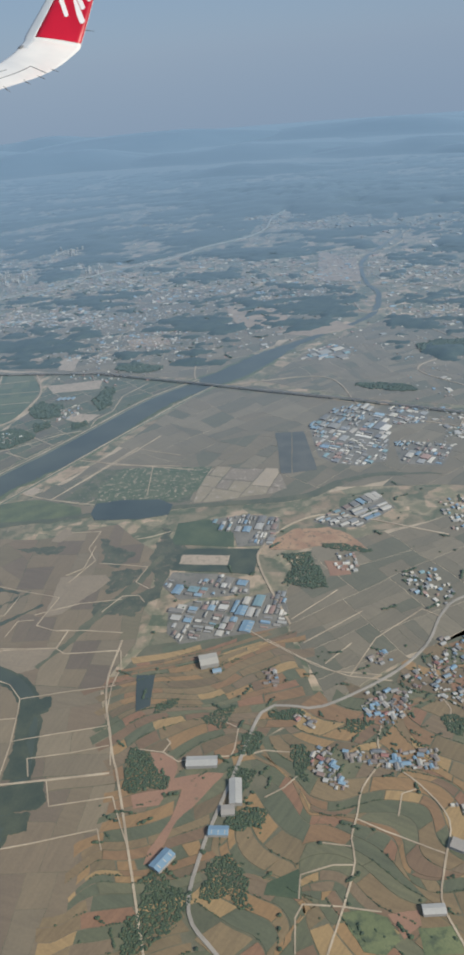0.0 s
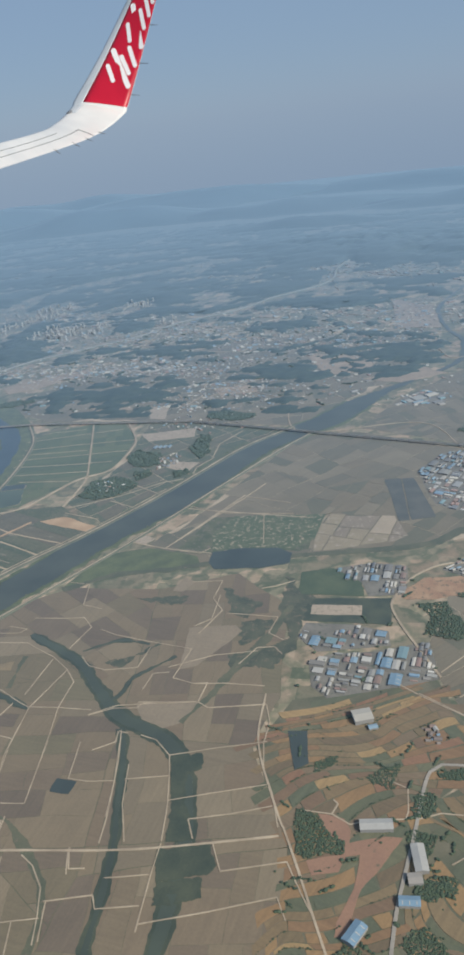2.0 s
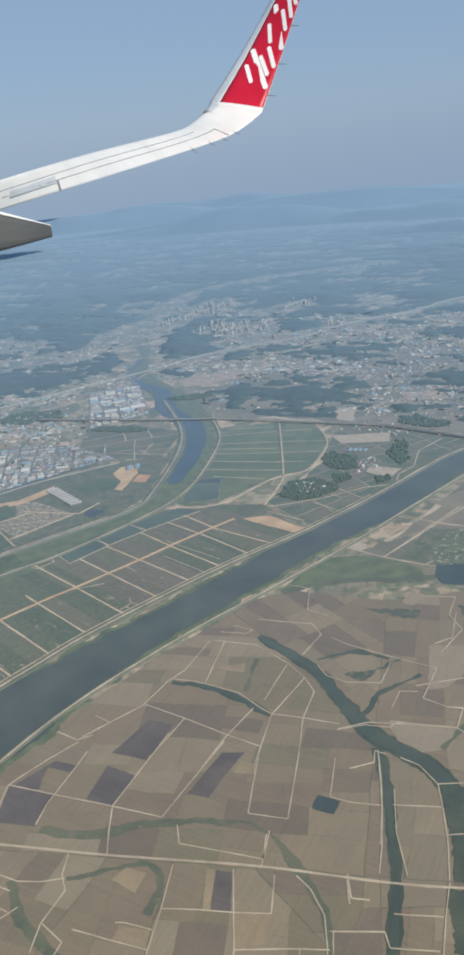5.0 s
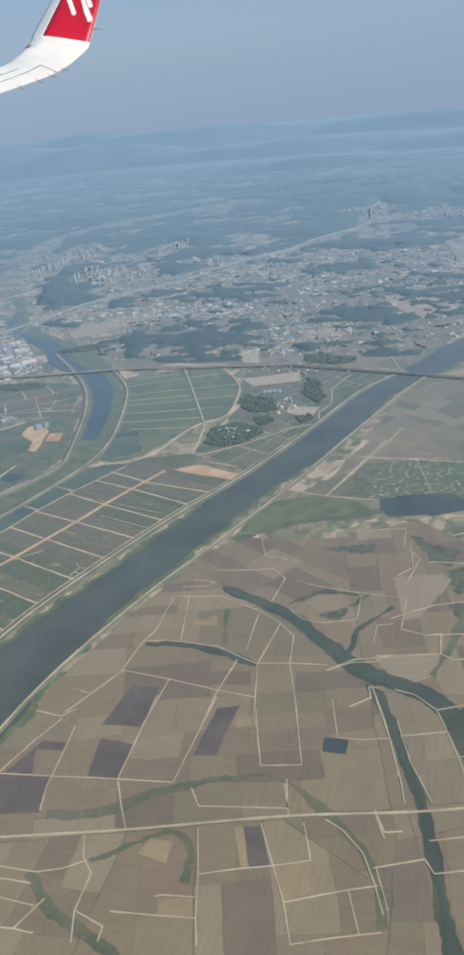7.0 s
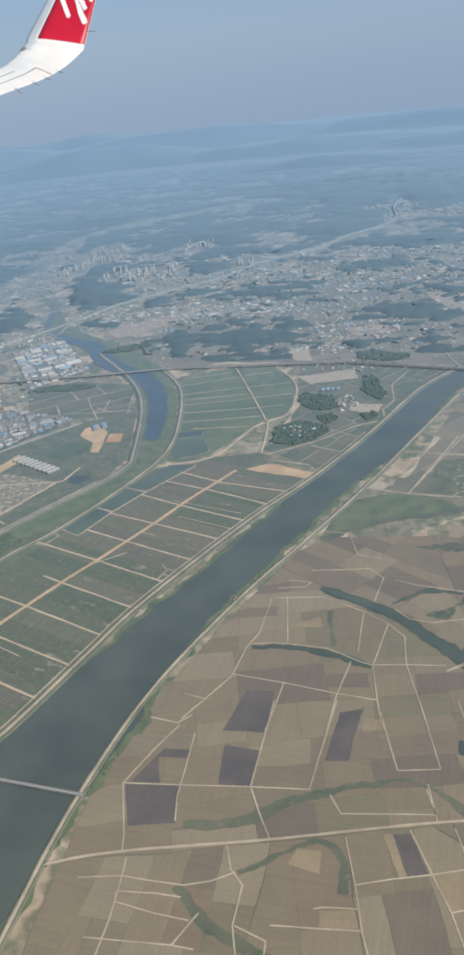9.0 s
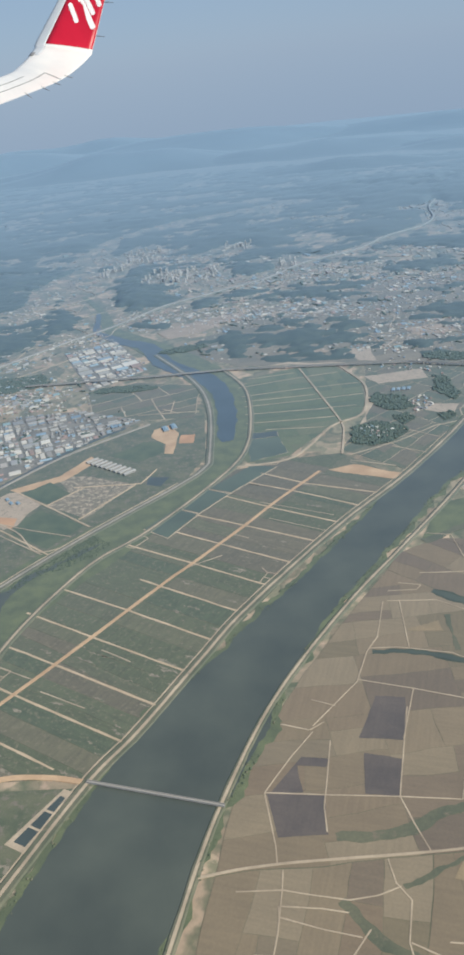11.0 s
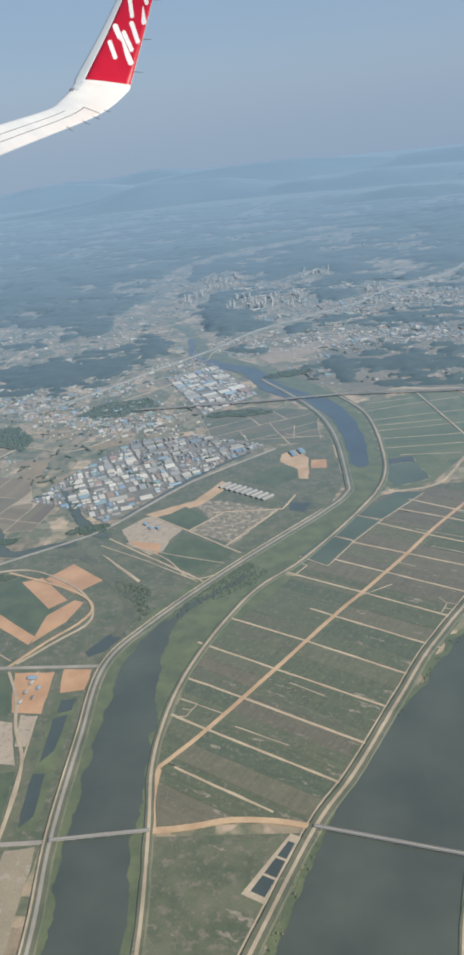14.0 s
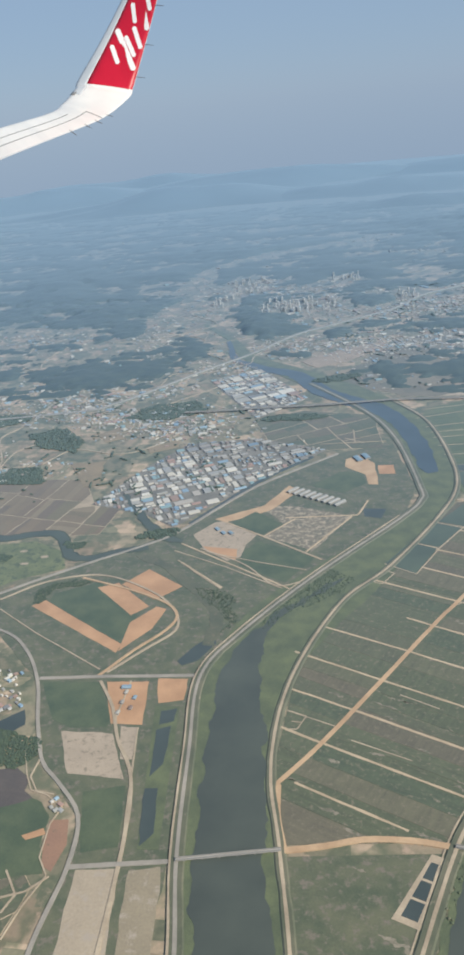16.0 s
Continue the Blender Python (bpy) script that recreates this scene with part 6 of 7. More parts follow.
def grove(label, zone, size, seed, density=1.0):
    r = random.Random(seed)
    xs, ys = [p[0] for p in zone], [p[1] for p in zone]
    zone = bend(bend(zone, 2.2, 7, 1.5), 0.8, 1.6, 0.6)
    size *= 0.55
    datas = []
    for _ in range(int(abs(area(ccw(zone))) / (size * size) * 1.5 * density)):
        x, y = r.uniform(min(xs), max(xs)), r.uniform(min(ys), max(ys))
        if inside(x, y, zone):
            s = size * r.choice((0.4, 0.6, 0.8, 1.0, 1.3)) * r.uniform(0.85, 1.15)
            datas.append(clump_data(x, y, s * 0.55, s, r))
    if datas:
        tagged(joined("woodland", datas, wood_mat), label, "woodland", kind="stuff")


def oval(cx, cy, rx, ry, degrees=0, n=14):
    a = radians(degrees)
    return [(cx + rx * math.cos(t) * math.cos(a) - ry * math.sin(t) * math.sin(a), cy + rx * math.cos(t) * math.sin(a) + ry * math.sin(t) * math.cos(a)) for t in [2 * math.pi * k / n for k in range(n)]]


grove("dark wood beside bare red soil", [(66.5, 145), (71.8, 143.9), (74.3, 138.2), (78.9, 136.3), (78.4, 132.9), (70.3, 130.4), (66.5, 137.4)], 0.42, 100)
grove("green wood above a quarry", [(93.6, 234.9), (104.2, 236.7), (107.9, 225.5), (111.9, 216.3), (106, 214.8), (95, 217.6), (98, 227.5)], 0.55, 101)
grove("trees along the country road", [(81, 109.4), (80.4, 112.9), (83, 113.3), (86, 108), (91.2, 108), (90.3, 102.1), (86, 96), (80, 92), (78, 100)], 0.42, 102)
grove("trees round a farmyard", [(92, 106.3), (92.5, 115.1), (97.6, 117.6), (101.9, 110.9), (105, 105.4), (98.6, 107.1), (94.4, 105)], 0.4, 103)
grove("narrow belt of dark trees", [(106.4, 149.1), (110.5, 150.1), (112, 137.9), (109.3, 138.8), (106.9, 144.9)], 0.4, 104)
grove("small dark copse", oval(96, 149, 3, 5, -10), 0.45, 105)
grove("roadside copse", oval(98, 126, 4, 2.5, 20), 0.45, 106)
grove("copse among the terraces", oval(104, 160, 5, 2, 10), 0.45, 107)
grove("village trees", oval(122, 158, 5, 2, 30), 0.42, 108)
grove("village trees", oval(146, 160, 3, 4, 30), 0.36, 109)
grove("wood behind the polder road", [(-51.4, 360.6), (-47.1, 371.8), (-32, 365.6), (-29.5, 353.5), (-40.2, 349)], 0.85, 110)
grove("small wood among hamlets", [(-40.2, 343.1), (-34, 347.7), (-29.9, 339.6), (-35, 333.2)], 0.8, 111)
grove("wooded knoll with houses", [(-58.7, 316), (-56.6, 333.4), (-46.3, 338.6), (-33.2, 331.4), (-36.4, 321.5), (-48, 313.1)], 0.8, 112)
grove("small wood by the river road", [(-20.6, 342.4), (-14.2, 348.4), (-11.6, 341.6), (-17.6, 336.6)], 0.8, 113)
grove("wood above the river", [(-20, 372.8), (-18.8, 392.4), (-12.4, 390.5), (-7.2, 366.6), (-11.9, 359.8)], 0.9, 114)
grove("wood behind the viaduct", oval(-8, 420, 14, 7, -5), 0.9, 115)
grove("green wood in the terraces", [(99.1, 129.1), (102.9, 130), (104.7, 126.1), (101.1, 124.7)], 0.36, 116)
grove("trees behind a long hall", [(92.2, 141.5), (99.6, 140.4), (96, 134.6), (95, 131)], 0.4, 117)
grove("trees above curved terraces", [(79, 156.5), (91, 162), (89, 153.1)], 0.35, 118)
grove("thin belt of trees above a bare slope", oval(116, 240, 9, 1.8, -12), 0.5, 119)
grove("trees round a golf course", [(-252, 262), (-243, 262), (-244, 256), (-252, 258)], 0.5, 122)
grove("trees on a golf course", [(-276, 252), (-268, 250), (-272, 246), (-280, 248)], 0.5, 123)
grove("wood beside the factories", oval(-217, 268, 9, 4, 20), 0.63, 124)
grove("trees along the estate", oval(-176, 390, 17, 5, 5), 0.77, 125)
grove("wood by the side channel", oval(-157, 452, 15, 6, 20), 0.84, 126)
grove("wood beside the railway", oval(128, 388, 16, 5, -12), 0.84, 127)
grove("wooded hillock", oval(166, 446, 22, 14, 0), 0.98, 128)
grove("wood by the village road", oval(165, 222, 8, 5, 30), 0.63, 129)
grove("wooded rise behind the town", [(-268.3, 392.2), (-255.5, 413.8), (-233, 418.8), (-223.3, 405), (-238.3, 390.4)], 0.85, 130)
grove("wooded rise above the town", [(-312.6, 373.8), (-294.9, 381.6), (-278.6, 361.1), (-278.4, 347.9), (-301.2, 356.6)], 0.85, 131)
grove("wood beside brown fields", [(-309, 313), (-303.7, 331.5), (-288.9, 331.1), (-279.8, 312.8)], 0.8, 132)
grove("wood above the town", oval(-345, 392, 26, 10, 15), 0.85, 133)
grove("arc of trees round an orange field", [(-248.3, 219.3), (-249.5, 224.2), (-245.8, 232.1), (-239.3, 235), (-231.4, 233.8), (-235, 231.1), (-244.4, 228.2), (-245.4, 219.4)], 0.4, 134)
grove("dark wooded knoll by the hill road", [(-240, 160), (-227.6, 159.7), (-220.9, 156.3), (-219.4, 151.1), (-223.1, 146.5), (-240, 146)], 0.45, 135)
grove("hedge trees", oval(72, 160, 4, 1.5, 50), 0.35, 136)
grove("hedge trees", oval(84, 178, 6, 1.5, 20), 0.35, 137)


def hedges(label, zone, count, size, seed, lines=0.6):
    """Bushes and single trees strung along field edges."""
    r, datas = random.Random(seed), []
    xs, ys = [p[0] for p in zone], [p[1] for p in zone]
    while len(datas) < count:
        x, y = r.uniform(min(xs), max(xs)), r.uniform(min(ys), max(ys))
        if not inside(x, y, zone) or any(inside(x, y, o) for o in OFF):
            datas.append(([], [])) if r.random() < 0.05 else None
            continue
        a = r.uniform(0, math.pi)
        for k in range(r.choice((1, 1, 2, 5, 8))):
            s = size * r.uniform(0.5, 1.2)
            datas.append(clump_data(x + math.cos(a) * k * size * 1.1 + r.uniform(-.2, .2), y + math.sin(a) * k * size * 1.1 + r.uniform(-.2, .2), s * 0.5, s, r))
    tagged(joined("hedge", datas, wood_mat), label, "hedge", kind="stuff")


def bank_reeds(label, line, seed):
    """Reed clumps and low willows along both banks."""
    r, datas = random.Random(seed), []
    pts = curve_points(line, 1.0)
    for a, b in zip(pts, pts[1:]):
        d = (b - a)[:2] / max(1e-6, np.hypot(*(b - a)[:2]))
        for side in (1, -1):
            if noise.noise((a[0] * 0.09, a[1] * 0.09, side * 3.0)) < -0.12:
                continue
            for _ in range(2):
                w = a[2] / 2 + r.uniform(-0.3, 1.8)
                s = r.choice((0.12, 0.16, 0.22, 0.34))
                datas.append(clump_data(a[0] - d[1] * w * side + r.uniform(-.4, .4), a[1] + d[0] * w * side + r.uniform(-.4, .4), 0.1 + s * 0.4, s, r))
    tagged(joined("bank_reeds", datas, bank_mat), label, "reeds", kind="stuff")


bank_reeds("green reed clumps and willows along the river", RIVER[:12], 31)
grove("low willow scrub in the marsh", [(-169.7, 212.9), (-163.5, 227), (-151.3, 245.1), (-140.1, 237.6), (-150.1, 225), (-162.3, 215.4), (-168.9, 206.5)], 0.42, 160, 0.35)
grove("dark scrub beside the drainage creek", [(-194.3, 231), (-182.8, 228.8), (-177.4, 212.6), (-180.5, 203.9), (-181.7, 214.7), (-188.7, 223.7)], 0.42, 161, 0.4)


def edge_bushes():
    """Dark bushes strung along the edges of terraces."""
    r, datas = random.Random(8), []
    for a, b in EDGES:
        n = min(14, int(math.hypot(b[0] - a[0], b[1] - a[1]) / 0.42))
        for k in range(n):
            if r.random() < 0.75:
                s = r.uniform(0.13, 0.3)
                datas.append(clump_data(a[0] + (b[0] - a[0]) * k / n + r.uniform(-.15, .15), a[1] + (b[1] - a[1]) * k / n + r.uniform(-.15, .15), s * 0.5, s, r))
    tagged(joined("hedge", datas, wood_mat), "dark bushes along terrace edges", "hedge", kind="stuff")


edge_bushes()
hedges("trees between village houses", [(111, 150), (117, 136), (142, 145), (142, 152), (136, 165), (158, 170), (156, 198), (143, 192), (123, 170), (123, 160)], 420, 0.36, 6)
hedges("scattered trees and hedges among the terraces", [(66, 90), (64, 136), (56, 165), (62, 184), (100, 196), (142, 192), (200, 220), (200, 90)], 700, 0.45, 1)
hedges("scattered trees round factories and fields", [(60, 190), (56, 250), (96, 262), (150, 300), (200, 300), (200, 225), (142, 192)], 260, 0.55, 2)
hedges("scattered trees among town buildings", [(-330, 300), (-250, 290), (-215, 275), (-160, 345), (-200, 400), (-330, 440)], 520, 0.7, 3)
hedges("scattered trees between hamlets", [(-160, 440), (-50, 420), (30, 405), (90, 500), (60, 640), (-160, 640)], 700, 0.8, 4)


def hill(label, cx, cy, rx, ry, degrees, height, seed):
    """A wooded hill with a bumpy canopy."""
    r = random.Random(seed)
    a, n, rings = radians(degrees), 44, 16
    v, f = [], []
    for i in range(rings + 1):
        q = i / rings
        for k in range(n):
            t = 2 * math.pi * k / n
            lobes = 1 + q * 0.5 * noise.noise((math.cos(t) * 1.4 + seed, math.sin(t) * 1.4, seed * 0.37)) + q * q * 0.3 * noise.noise((math.cos(t) * 4 + seed, math.sin(t) * 4, 2.2))
            x, y = rx * q * lobes * math.cos(t), ry * q * lobes * math.sin(t)
            X, Y = cx + x * math.cos(a) - y * math.sin(a), cy + x * math.sin(a) + y * math.cos(a)
            z = height * (0.5 + 0.5 * math.cos(math.pi * q)) * (1 + 0.5 * noise.noise((X * 3.0 / rx, Y * 3.0 / rx, seed))) + (0.9 * noise.noise((X * 0.35, Y * 0.35, 2.0)) + 0.9) * min(1, 4 * (1 - q))
            v.append((X, Y, max(z, 0) + 0.1 if q < 1 else -0.2))
    for i in range(rings):
        for k in range(n):
            b, c = i * n + k, i * n + (k + 1) % n
            f.append((b, b + n, c + n, c))
    ob = link("wooded_hill", v, f, hill_mat)
    for p in ob.data.polygons:
        p.use_smooth = True
    return tagged(ob, label, "hill", "wooded hills", kind="structure")


NEAR_HILLS = [(-221, 578, 26, 50, 0, 10), (-318, 465, 22, 32, 0, 6), (-273, 675, 13, 28, 0, 5), (-430, 740, 60, 110, 0, 12), (-330, 785, 40, 35, 0, 9), (-165, 765, 50, 42, 0, 9), (-140, 645, 20, 25, 0, 5), (-163, 546, 13, 13, 0, 3), (-133, 472, 10, 17, 0, 3), (-92, 468, 12, 13, 0, 3), (-161, 446, 6, 9, 0, 2), (-63, 487, 12, 20, 0, 3), (-25, 440, 13, 10, 0, 3), (161, 438, 10, 18, 0, 4), (111, 708, 20, 20, 0, 5)]
FAR_HILLS = [(46, 553, 24, 13, 0, 3), (-45, 760, 30, 40, 0, 7), (30, 696, 32, 26, 0, 6), (60, 960, 150, 90, 0, 17), (270, 900, 110, 60, -8, 16), (-20, 1050, 110, 60, 4, 16), (-350, 640, 60, 36, 20, 10), (-280, 900, 90, 40, 10, 11), (-470, 540, 60, 50, 0, 12), (200, 700, 50, 26, 0, 7), (-410, 480, 50, 22, 0, 6), (-95, 560, 20, 10, 0, 3), (70, 620, 22, 10, 0, 3), (-255, 520, 9, 10, 10, 3), (-10, 630, 26, 10, 0, 3), (-285, 480, 12, 12, 0, 3)]
hills = NEAR_HILLS + FAR_HILLS
HIGHWAY = [(-420, 380), (-300, 404), (-262, 439), (-213, 508), (-165, 572), (-100, 652), (-57, 690), (-2, 766), (11, 801), (20, 900)]
VIADUCT = [(-235, 398), (-121.7, 411.6), (-30, 411), (40, 391), (115.5, 369), (260, 322)]
VALLEY = [(-232, 540), (-262, 590), (-285, 680), (-300, 800), (-250, 880), (-120, 960)]


def from_line(x, y, line):
    """Distance to a broken line."""
    best = np.full(x.shape, 1e9)
    for (x1, y1), (x2, y2) in zip(line, line[1:]):
        dx, dy = x2 - x1, y2 - y1
        s = np.clip(((x - x1) * dx + (y - y1) * dy) / (dx * dx + dy * dy), 0, 1)
        best = np.minimum(best, np.hypot(x - x1 - s * dx, y - y1 - s * dy))
    return best


def cover(x, y):
    """How far spots lie inside the woods (above 0) or outside."""
    x, y = np.asarray(x, float), np.asarray(y, float)
    c = np.array([noise.fractal((a / 62, b / 40, 4.0), 0.8, 2.1, 6) for a, b in zip(x, y)]) * 0.62 - 0.03 + 0.16 * np.clip((y - 650) / 250, 0, 1)
    c += 0.46 * np.array([noise.fractal((a / 13, b / 9, 8.0), 0.7, 2.2, 3) for a, b in zip(x, y)])
    for cx, cy, rx, ry, deg, _ in hills:
        a = radians(deg)
        u, v = (x - cx) * math.cos(a) + (y - cy) * math.sin(a), (y - cy) * math.cos(a) - (x - cx) * math.sin(a)
        c += 0.6 * np.exp(-((u / rx) ** 2 + (v / ry) ** 2) * 1.5)
    for cx, cy, rx, ry, n in towns:
        c -= 0.2 * np.exp(-(((x - cx) / rx) ** 2 + ((y - cy) / ry) ** 2)) * min(1.6, n / 100)
    for cx, cy, rx, ry, n in FLATS:
        c -= 0.9 * np.exp(-(((x - cx) / rx) ** 2 + ((y - cy) / ry) ** 2) ** 2)
    for line, w in ((HIGHWAY, 7), (VALLEY, 12), (RIVER, 9), (BRANCH, 12), (VIADUCT, 6)):
        c -= 0.9 * np.exp(-(from_line(x, y, [p[:2] for p in line]) / w) ** 2)
    return c


def far_woods(label, x0, x1, y0, y1, step, seed):
    """Rolling wooded country, one canopy sheet that dips below the fields where there is no wood."""
    nx, ny = int((x1 - x0) / step), int((y1 - y0) / step)
    v, f, on = [], [], []
    for j in range(ny + 1):
        for i in range(nx + 1):
            v.append((x0 + i * step + 0.4 * step * noise.noise((i * 0.9, j * 0.9, seed)), y0 + j * step + 0.4 * step * noise.noise((i * 0.9, j * 0.9, seed + 5))))
    c = cover([p[0] for p in v], [p[1] for p in v])
    px, py = np.array([p[0] for p in v]), np.array([p[1] for p in v])
    swell = sum(0.3 * h * np.exp(-1.3 * ((px - cx) / rx) ** 2 - 1.3 * ((py - cy) / ry) ** 2) for cx, cy, rx, ry, _, h in hills)
    swell = swell + np.array([max(0, 1.0 * noise.fractal((a / 50, b / 34, 4.0), 0.9, 2.0, 3)) for a, b in v])
    for k, (x, y) in enumerate(v):
        edge = min(1, max(0, c[k] * 14))
        rim = min(1, (y - y0) / (4 * step) + (seed > 1))
        z = -0.5 + rim * edge * (1.5 + 0.9 * noise.noise((x * 0.4, y * 0.4, 2.0))) + rim * min(1, max(0, c[k]) * 1.6) * swell[k]
        v[k] = (x, y, z)
        on.append(c[k] > 0 and -0.95 * y - 30 < x < 0.45 * y + 40)
    for j in range(ny):
        for i in range(nx):
            a = j * (nx + 1) + i
            q = (a, a + 1, a + nx + 2, a + nx + 1)
            if any(on[k] for k in q):
                f.append(q)
    ob = link("far_woods", v, f, hill_mat)
    for p in ob.data.polygons:
        p.use_smooth = True
    return tagged(ob, label, "woodland", kind="stuff")


FLATS = [(-202, 432, 42, 34, 0), (90, 445, 42, 30, 0), (-200, 330, 70, 45, 0), (-246, 715, 18, 34, 0), (-195, 633, 34, 24, 0), (-258, 660, 12, 22, 0), (-163, 732, 16, 16, 0), (-111, 660, 12, 20, 0), (-295, 600, 12, 70, 0), (90, 640, 26, 50, 0), (-155, 490, 26, 22, 0)]
VALLEY_TOWNS = [(-130, 520, 40, 16, 170), (-70, 520, 40, 20, 170), (-20, 470, 30, 16, 110), (-110, 600, 50, 20, 150), (-20, 590, 50, 22, 150), (50, 560, 40, 20, 130), (-190, 640, 30, 30, 130), (-300, 430, 30, 14, 160), (-260, 395, 26, 10, 160), (-230, 375, 20, 8, 90), (-310, 330, 16, 10, 70), (-330, 400, 30, 16, 100), (-190, 520, 20, 16, 80), (-280, 560, 14, 60, 110), (100, 640, 50, 24, 150)]
OUTER_TOWNS = [(190, 600, 40, 30, 140), (200, 420, 30, 30, 140), (160, 340, 20, 10, 70), (40, 830, 60, 30, 120), (-60, 860, 60, 20, 90), (-250, 720, 40, 30, 120), (-380, 560, 40, 14, 90), (150, 780, 60, 24, 110), (-170, 690, 26, 20, 90), (0, 680, 50, 12, 90), (-60, 630, 40, 10, 90), (170, 520, 30, 20, 90), (-220, 480, 14, 8, 40), (-40, 440, 20, 6, 40)]
towns = VALLEY_TOWNS + OUTER_TOWNS
far_woods("dark woods on low hills between towns", -500, 330, 418, 700, 2.6, 1)
far_woods("hazy blue wooded hills far behind the towns", -1150, 560, 686, 1290, 6.0, 2)
for i, (b, d, wdt, hgt) in enumerate(((17, 1480, 330, 26), (27, 1720, 330, 28), (5, 1450, 300, 17), (-8, 1400, 260, 15), (11, 1720, 420, 27), (-4, 1720, 400, 22), (42, 1750, 420, 28), (-16, 1350, 240, 17), (3, 1230, 170, 10), (20, 1850, 420, 26), (-22, 1750, 420, 22))):
    a = radians(b)
    hill("hazy distant mountain ridge", -math.sin(a) * d, math.cos(a) * d, wdt, wdt * 0.3, b, hgt, 500 + i)

# ---- bare fields and roads beyond the viaduct ----
for p in ([(18.8, 538.6), (72, 533.1), (62.1, 496.3), (38.6, 489.4)], [(70.7, 698.1), (104, 661.5), (109.5, 594.5), (78.3, 598.8)], [(-181.4, 486.6), (-162.1, 506.6), (-131, 526.2), (-128.5, 511.4), (-153.4, 483.3), (-170.3, 472.7)], [(-276.1, 335.5), (-260.3, 337.4), (-254.3, 312.4), (-261.2, 309.9)],
          [(-244.5, 354.4), (-229.6, 361.6), (-227.8, 353.7), (-240.4, 346.6)], [(-273.4, 371.9), (-267, 380.2), (-258.3, 365.6), (-267.6, 360.6)], [(60, 480), (96, 500), (110, 486), (84, 470)], [(-30, 470), (-8, 476), (0, 462), (-22, 456)], [(-100, 440), (-84, 446), (-70, 436), (-90, 430)]):
    patch("bare_field", "pale tan bare field between hamlets", p, ochre_mat if p[0][0] < -200 else tan_mat, 0.16, "field", 1.5)


def far_roads(seed):
    """Winding country roads from town to town."""
    r, done = random.Random(seed), set()
    for i, (x, y, *_) in enumerate(towns):
        for k in sorted(range(len(towns)), key=lambda k: math.hypot(towns[k][0] - x, towns[k][1] - y))[1:4]:
            if (k, i) in done or (i, k) in done:
                continue
            done.add((i, k))
            a, b = Vector((x, y)), Vector(towns[k][:2])
            n = Vector((a.y - b.y, b.x - a.x)) * 0.16
            pts = [tuple(a.lerp(b, f) + n * r.uniform(-1, 1) * (0 < f < 1)) for f in (0, 0.2, 0.4, 0.6, 0.8, 1)]
            road("country_road", "pale winding road between far hamlets", pts, r.uniform(0.5, 0.9), track_mat, 0.2 + 0.002 * len(done))


far_roads(4)

# ---- far towns ----
r = random.Random(9)
spots = [(x, y, rx, ry) for x, y, a, b, c in towns for rx, ry in ((a, b),) for _ in range(int(c * 3.6))]
spots = [(x0 + r.gauss(0, rx), y0 + r.gauss(0, ry)) for x0, y0, rx, ry in spots]
spots += [(r.uniform(-0.8 * y, 0.38 * y), y) for y in [430 + 620 * r.random() ** 1.3 for _ in range(2800)]]
shut = cover([p[0] for p in spots], [p[1] for p in spots])
for (x, y), c in zip(spots, shut):
    if c > -0.02 or any(inside(x, y, o) for o in OFF):
        continue
    g = r.choices((0.5, 0.75, 1.2, 2.0), (6, 5, 2, 0.6))[0] * (1 + max(0, y - 500) / 700)
    block(x, y, r.choice((0.4, 2.0)) + r.gauss(0, 0.25), 1.8 * g, 1.1 * g, 0.22 + 0.12 * g)
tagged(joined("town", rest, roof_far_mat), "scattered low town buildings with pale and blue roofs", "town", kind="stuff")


def apartment(label, l, w, height):
    root = thing("apartment_tower", label, "apartment tower", "apartment towers")
    v, f = slab_data([(-l / 2, -w / 2), (l / 2, -w / 2), (l / 2, w / 2), (-l / 2, w / 2)], 0, height)
    link("wall", v, f, tower_mat, root)
    v, f = slab_data([(-l / 2 - .1, -w / 2 - .1), (l / 2 + .1, -w / 2 - .1), (l / 2 + .1, w / 2 + .1), (-l / 2 - .1, w / 2 + .1)], height, height + 0.3)
    roof = link("roof", v, f, wall_mat, root)
    link("lift_house", *slab_data([(-0.5, -0.5), (0.5, -0.5), (0.5, 0.5), (-0.5, 0.5)], height + 0.3, height + 1.1), tower_mat, roof)
    for i in range(2):
        z = height * (i + 0.6) / 2.2
        v, f = slab_data([(-l / 2 + .15, -w / 2 - .12), (l / 2 - .15, -w / 2 - .12), (l / 2 - .15, -w / 2), (-l / 2 + .15, -w / 2)], z - 0.35, z + 0.35)
        link("balcony_band", v, f, wall_mat, root)
    return root


first = [apartment("pale concrete apartment tower in a row", 1.5, 0.7, 2.3), apartment("tall white apartment tower standing on open ground", 1.0, 0.8, 2.6)]
count = 0
for cx, cy, rx, ry, n in ((-246, 715, 15, 30, 28), (-195, 633, 28, 22, 54), (-258, 660, 9, 20, 14), (-163, 732, 13, 12, 13), (-111, 660, 8, 16, 9)):
    for _ in range(n):
        m = pose(cx + r.uniform(-rx, rx), cy + r.uniform(-ry, ry), 0.05, 0, 0, r.choice((20, 20, 110)) + r.uniform(-6, 6))
        if count < 2:
            first[count].matrix_basis = m
        else:
            copy_thing(first[count % 2], m)
        count += 1

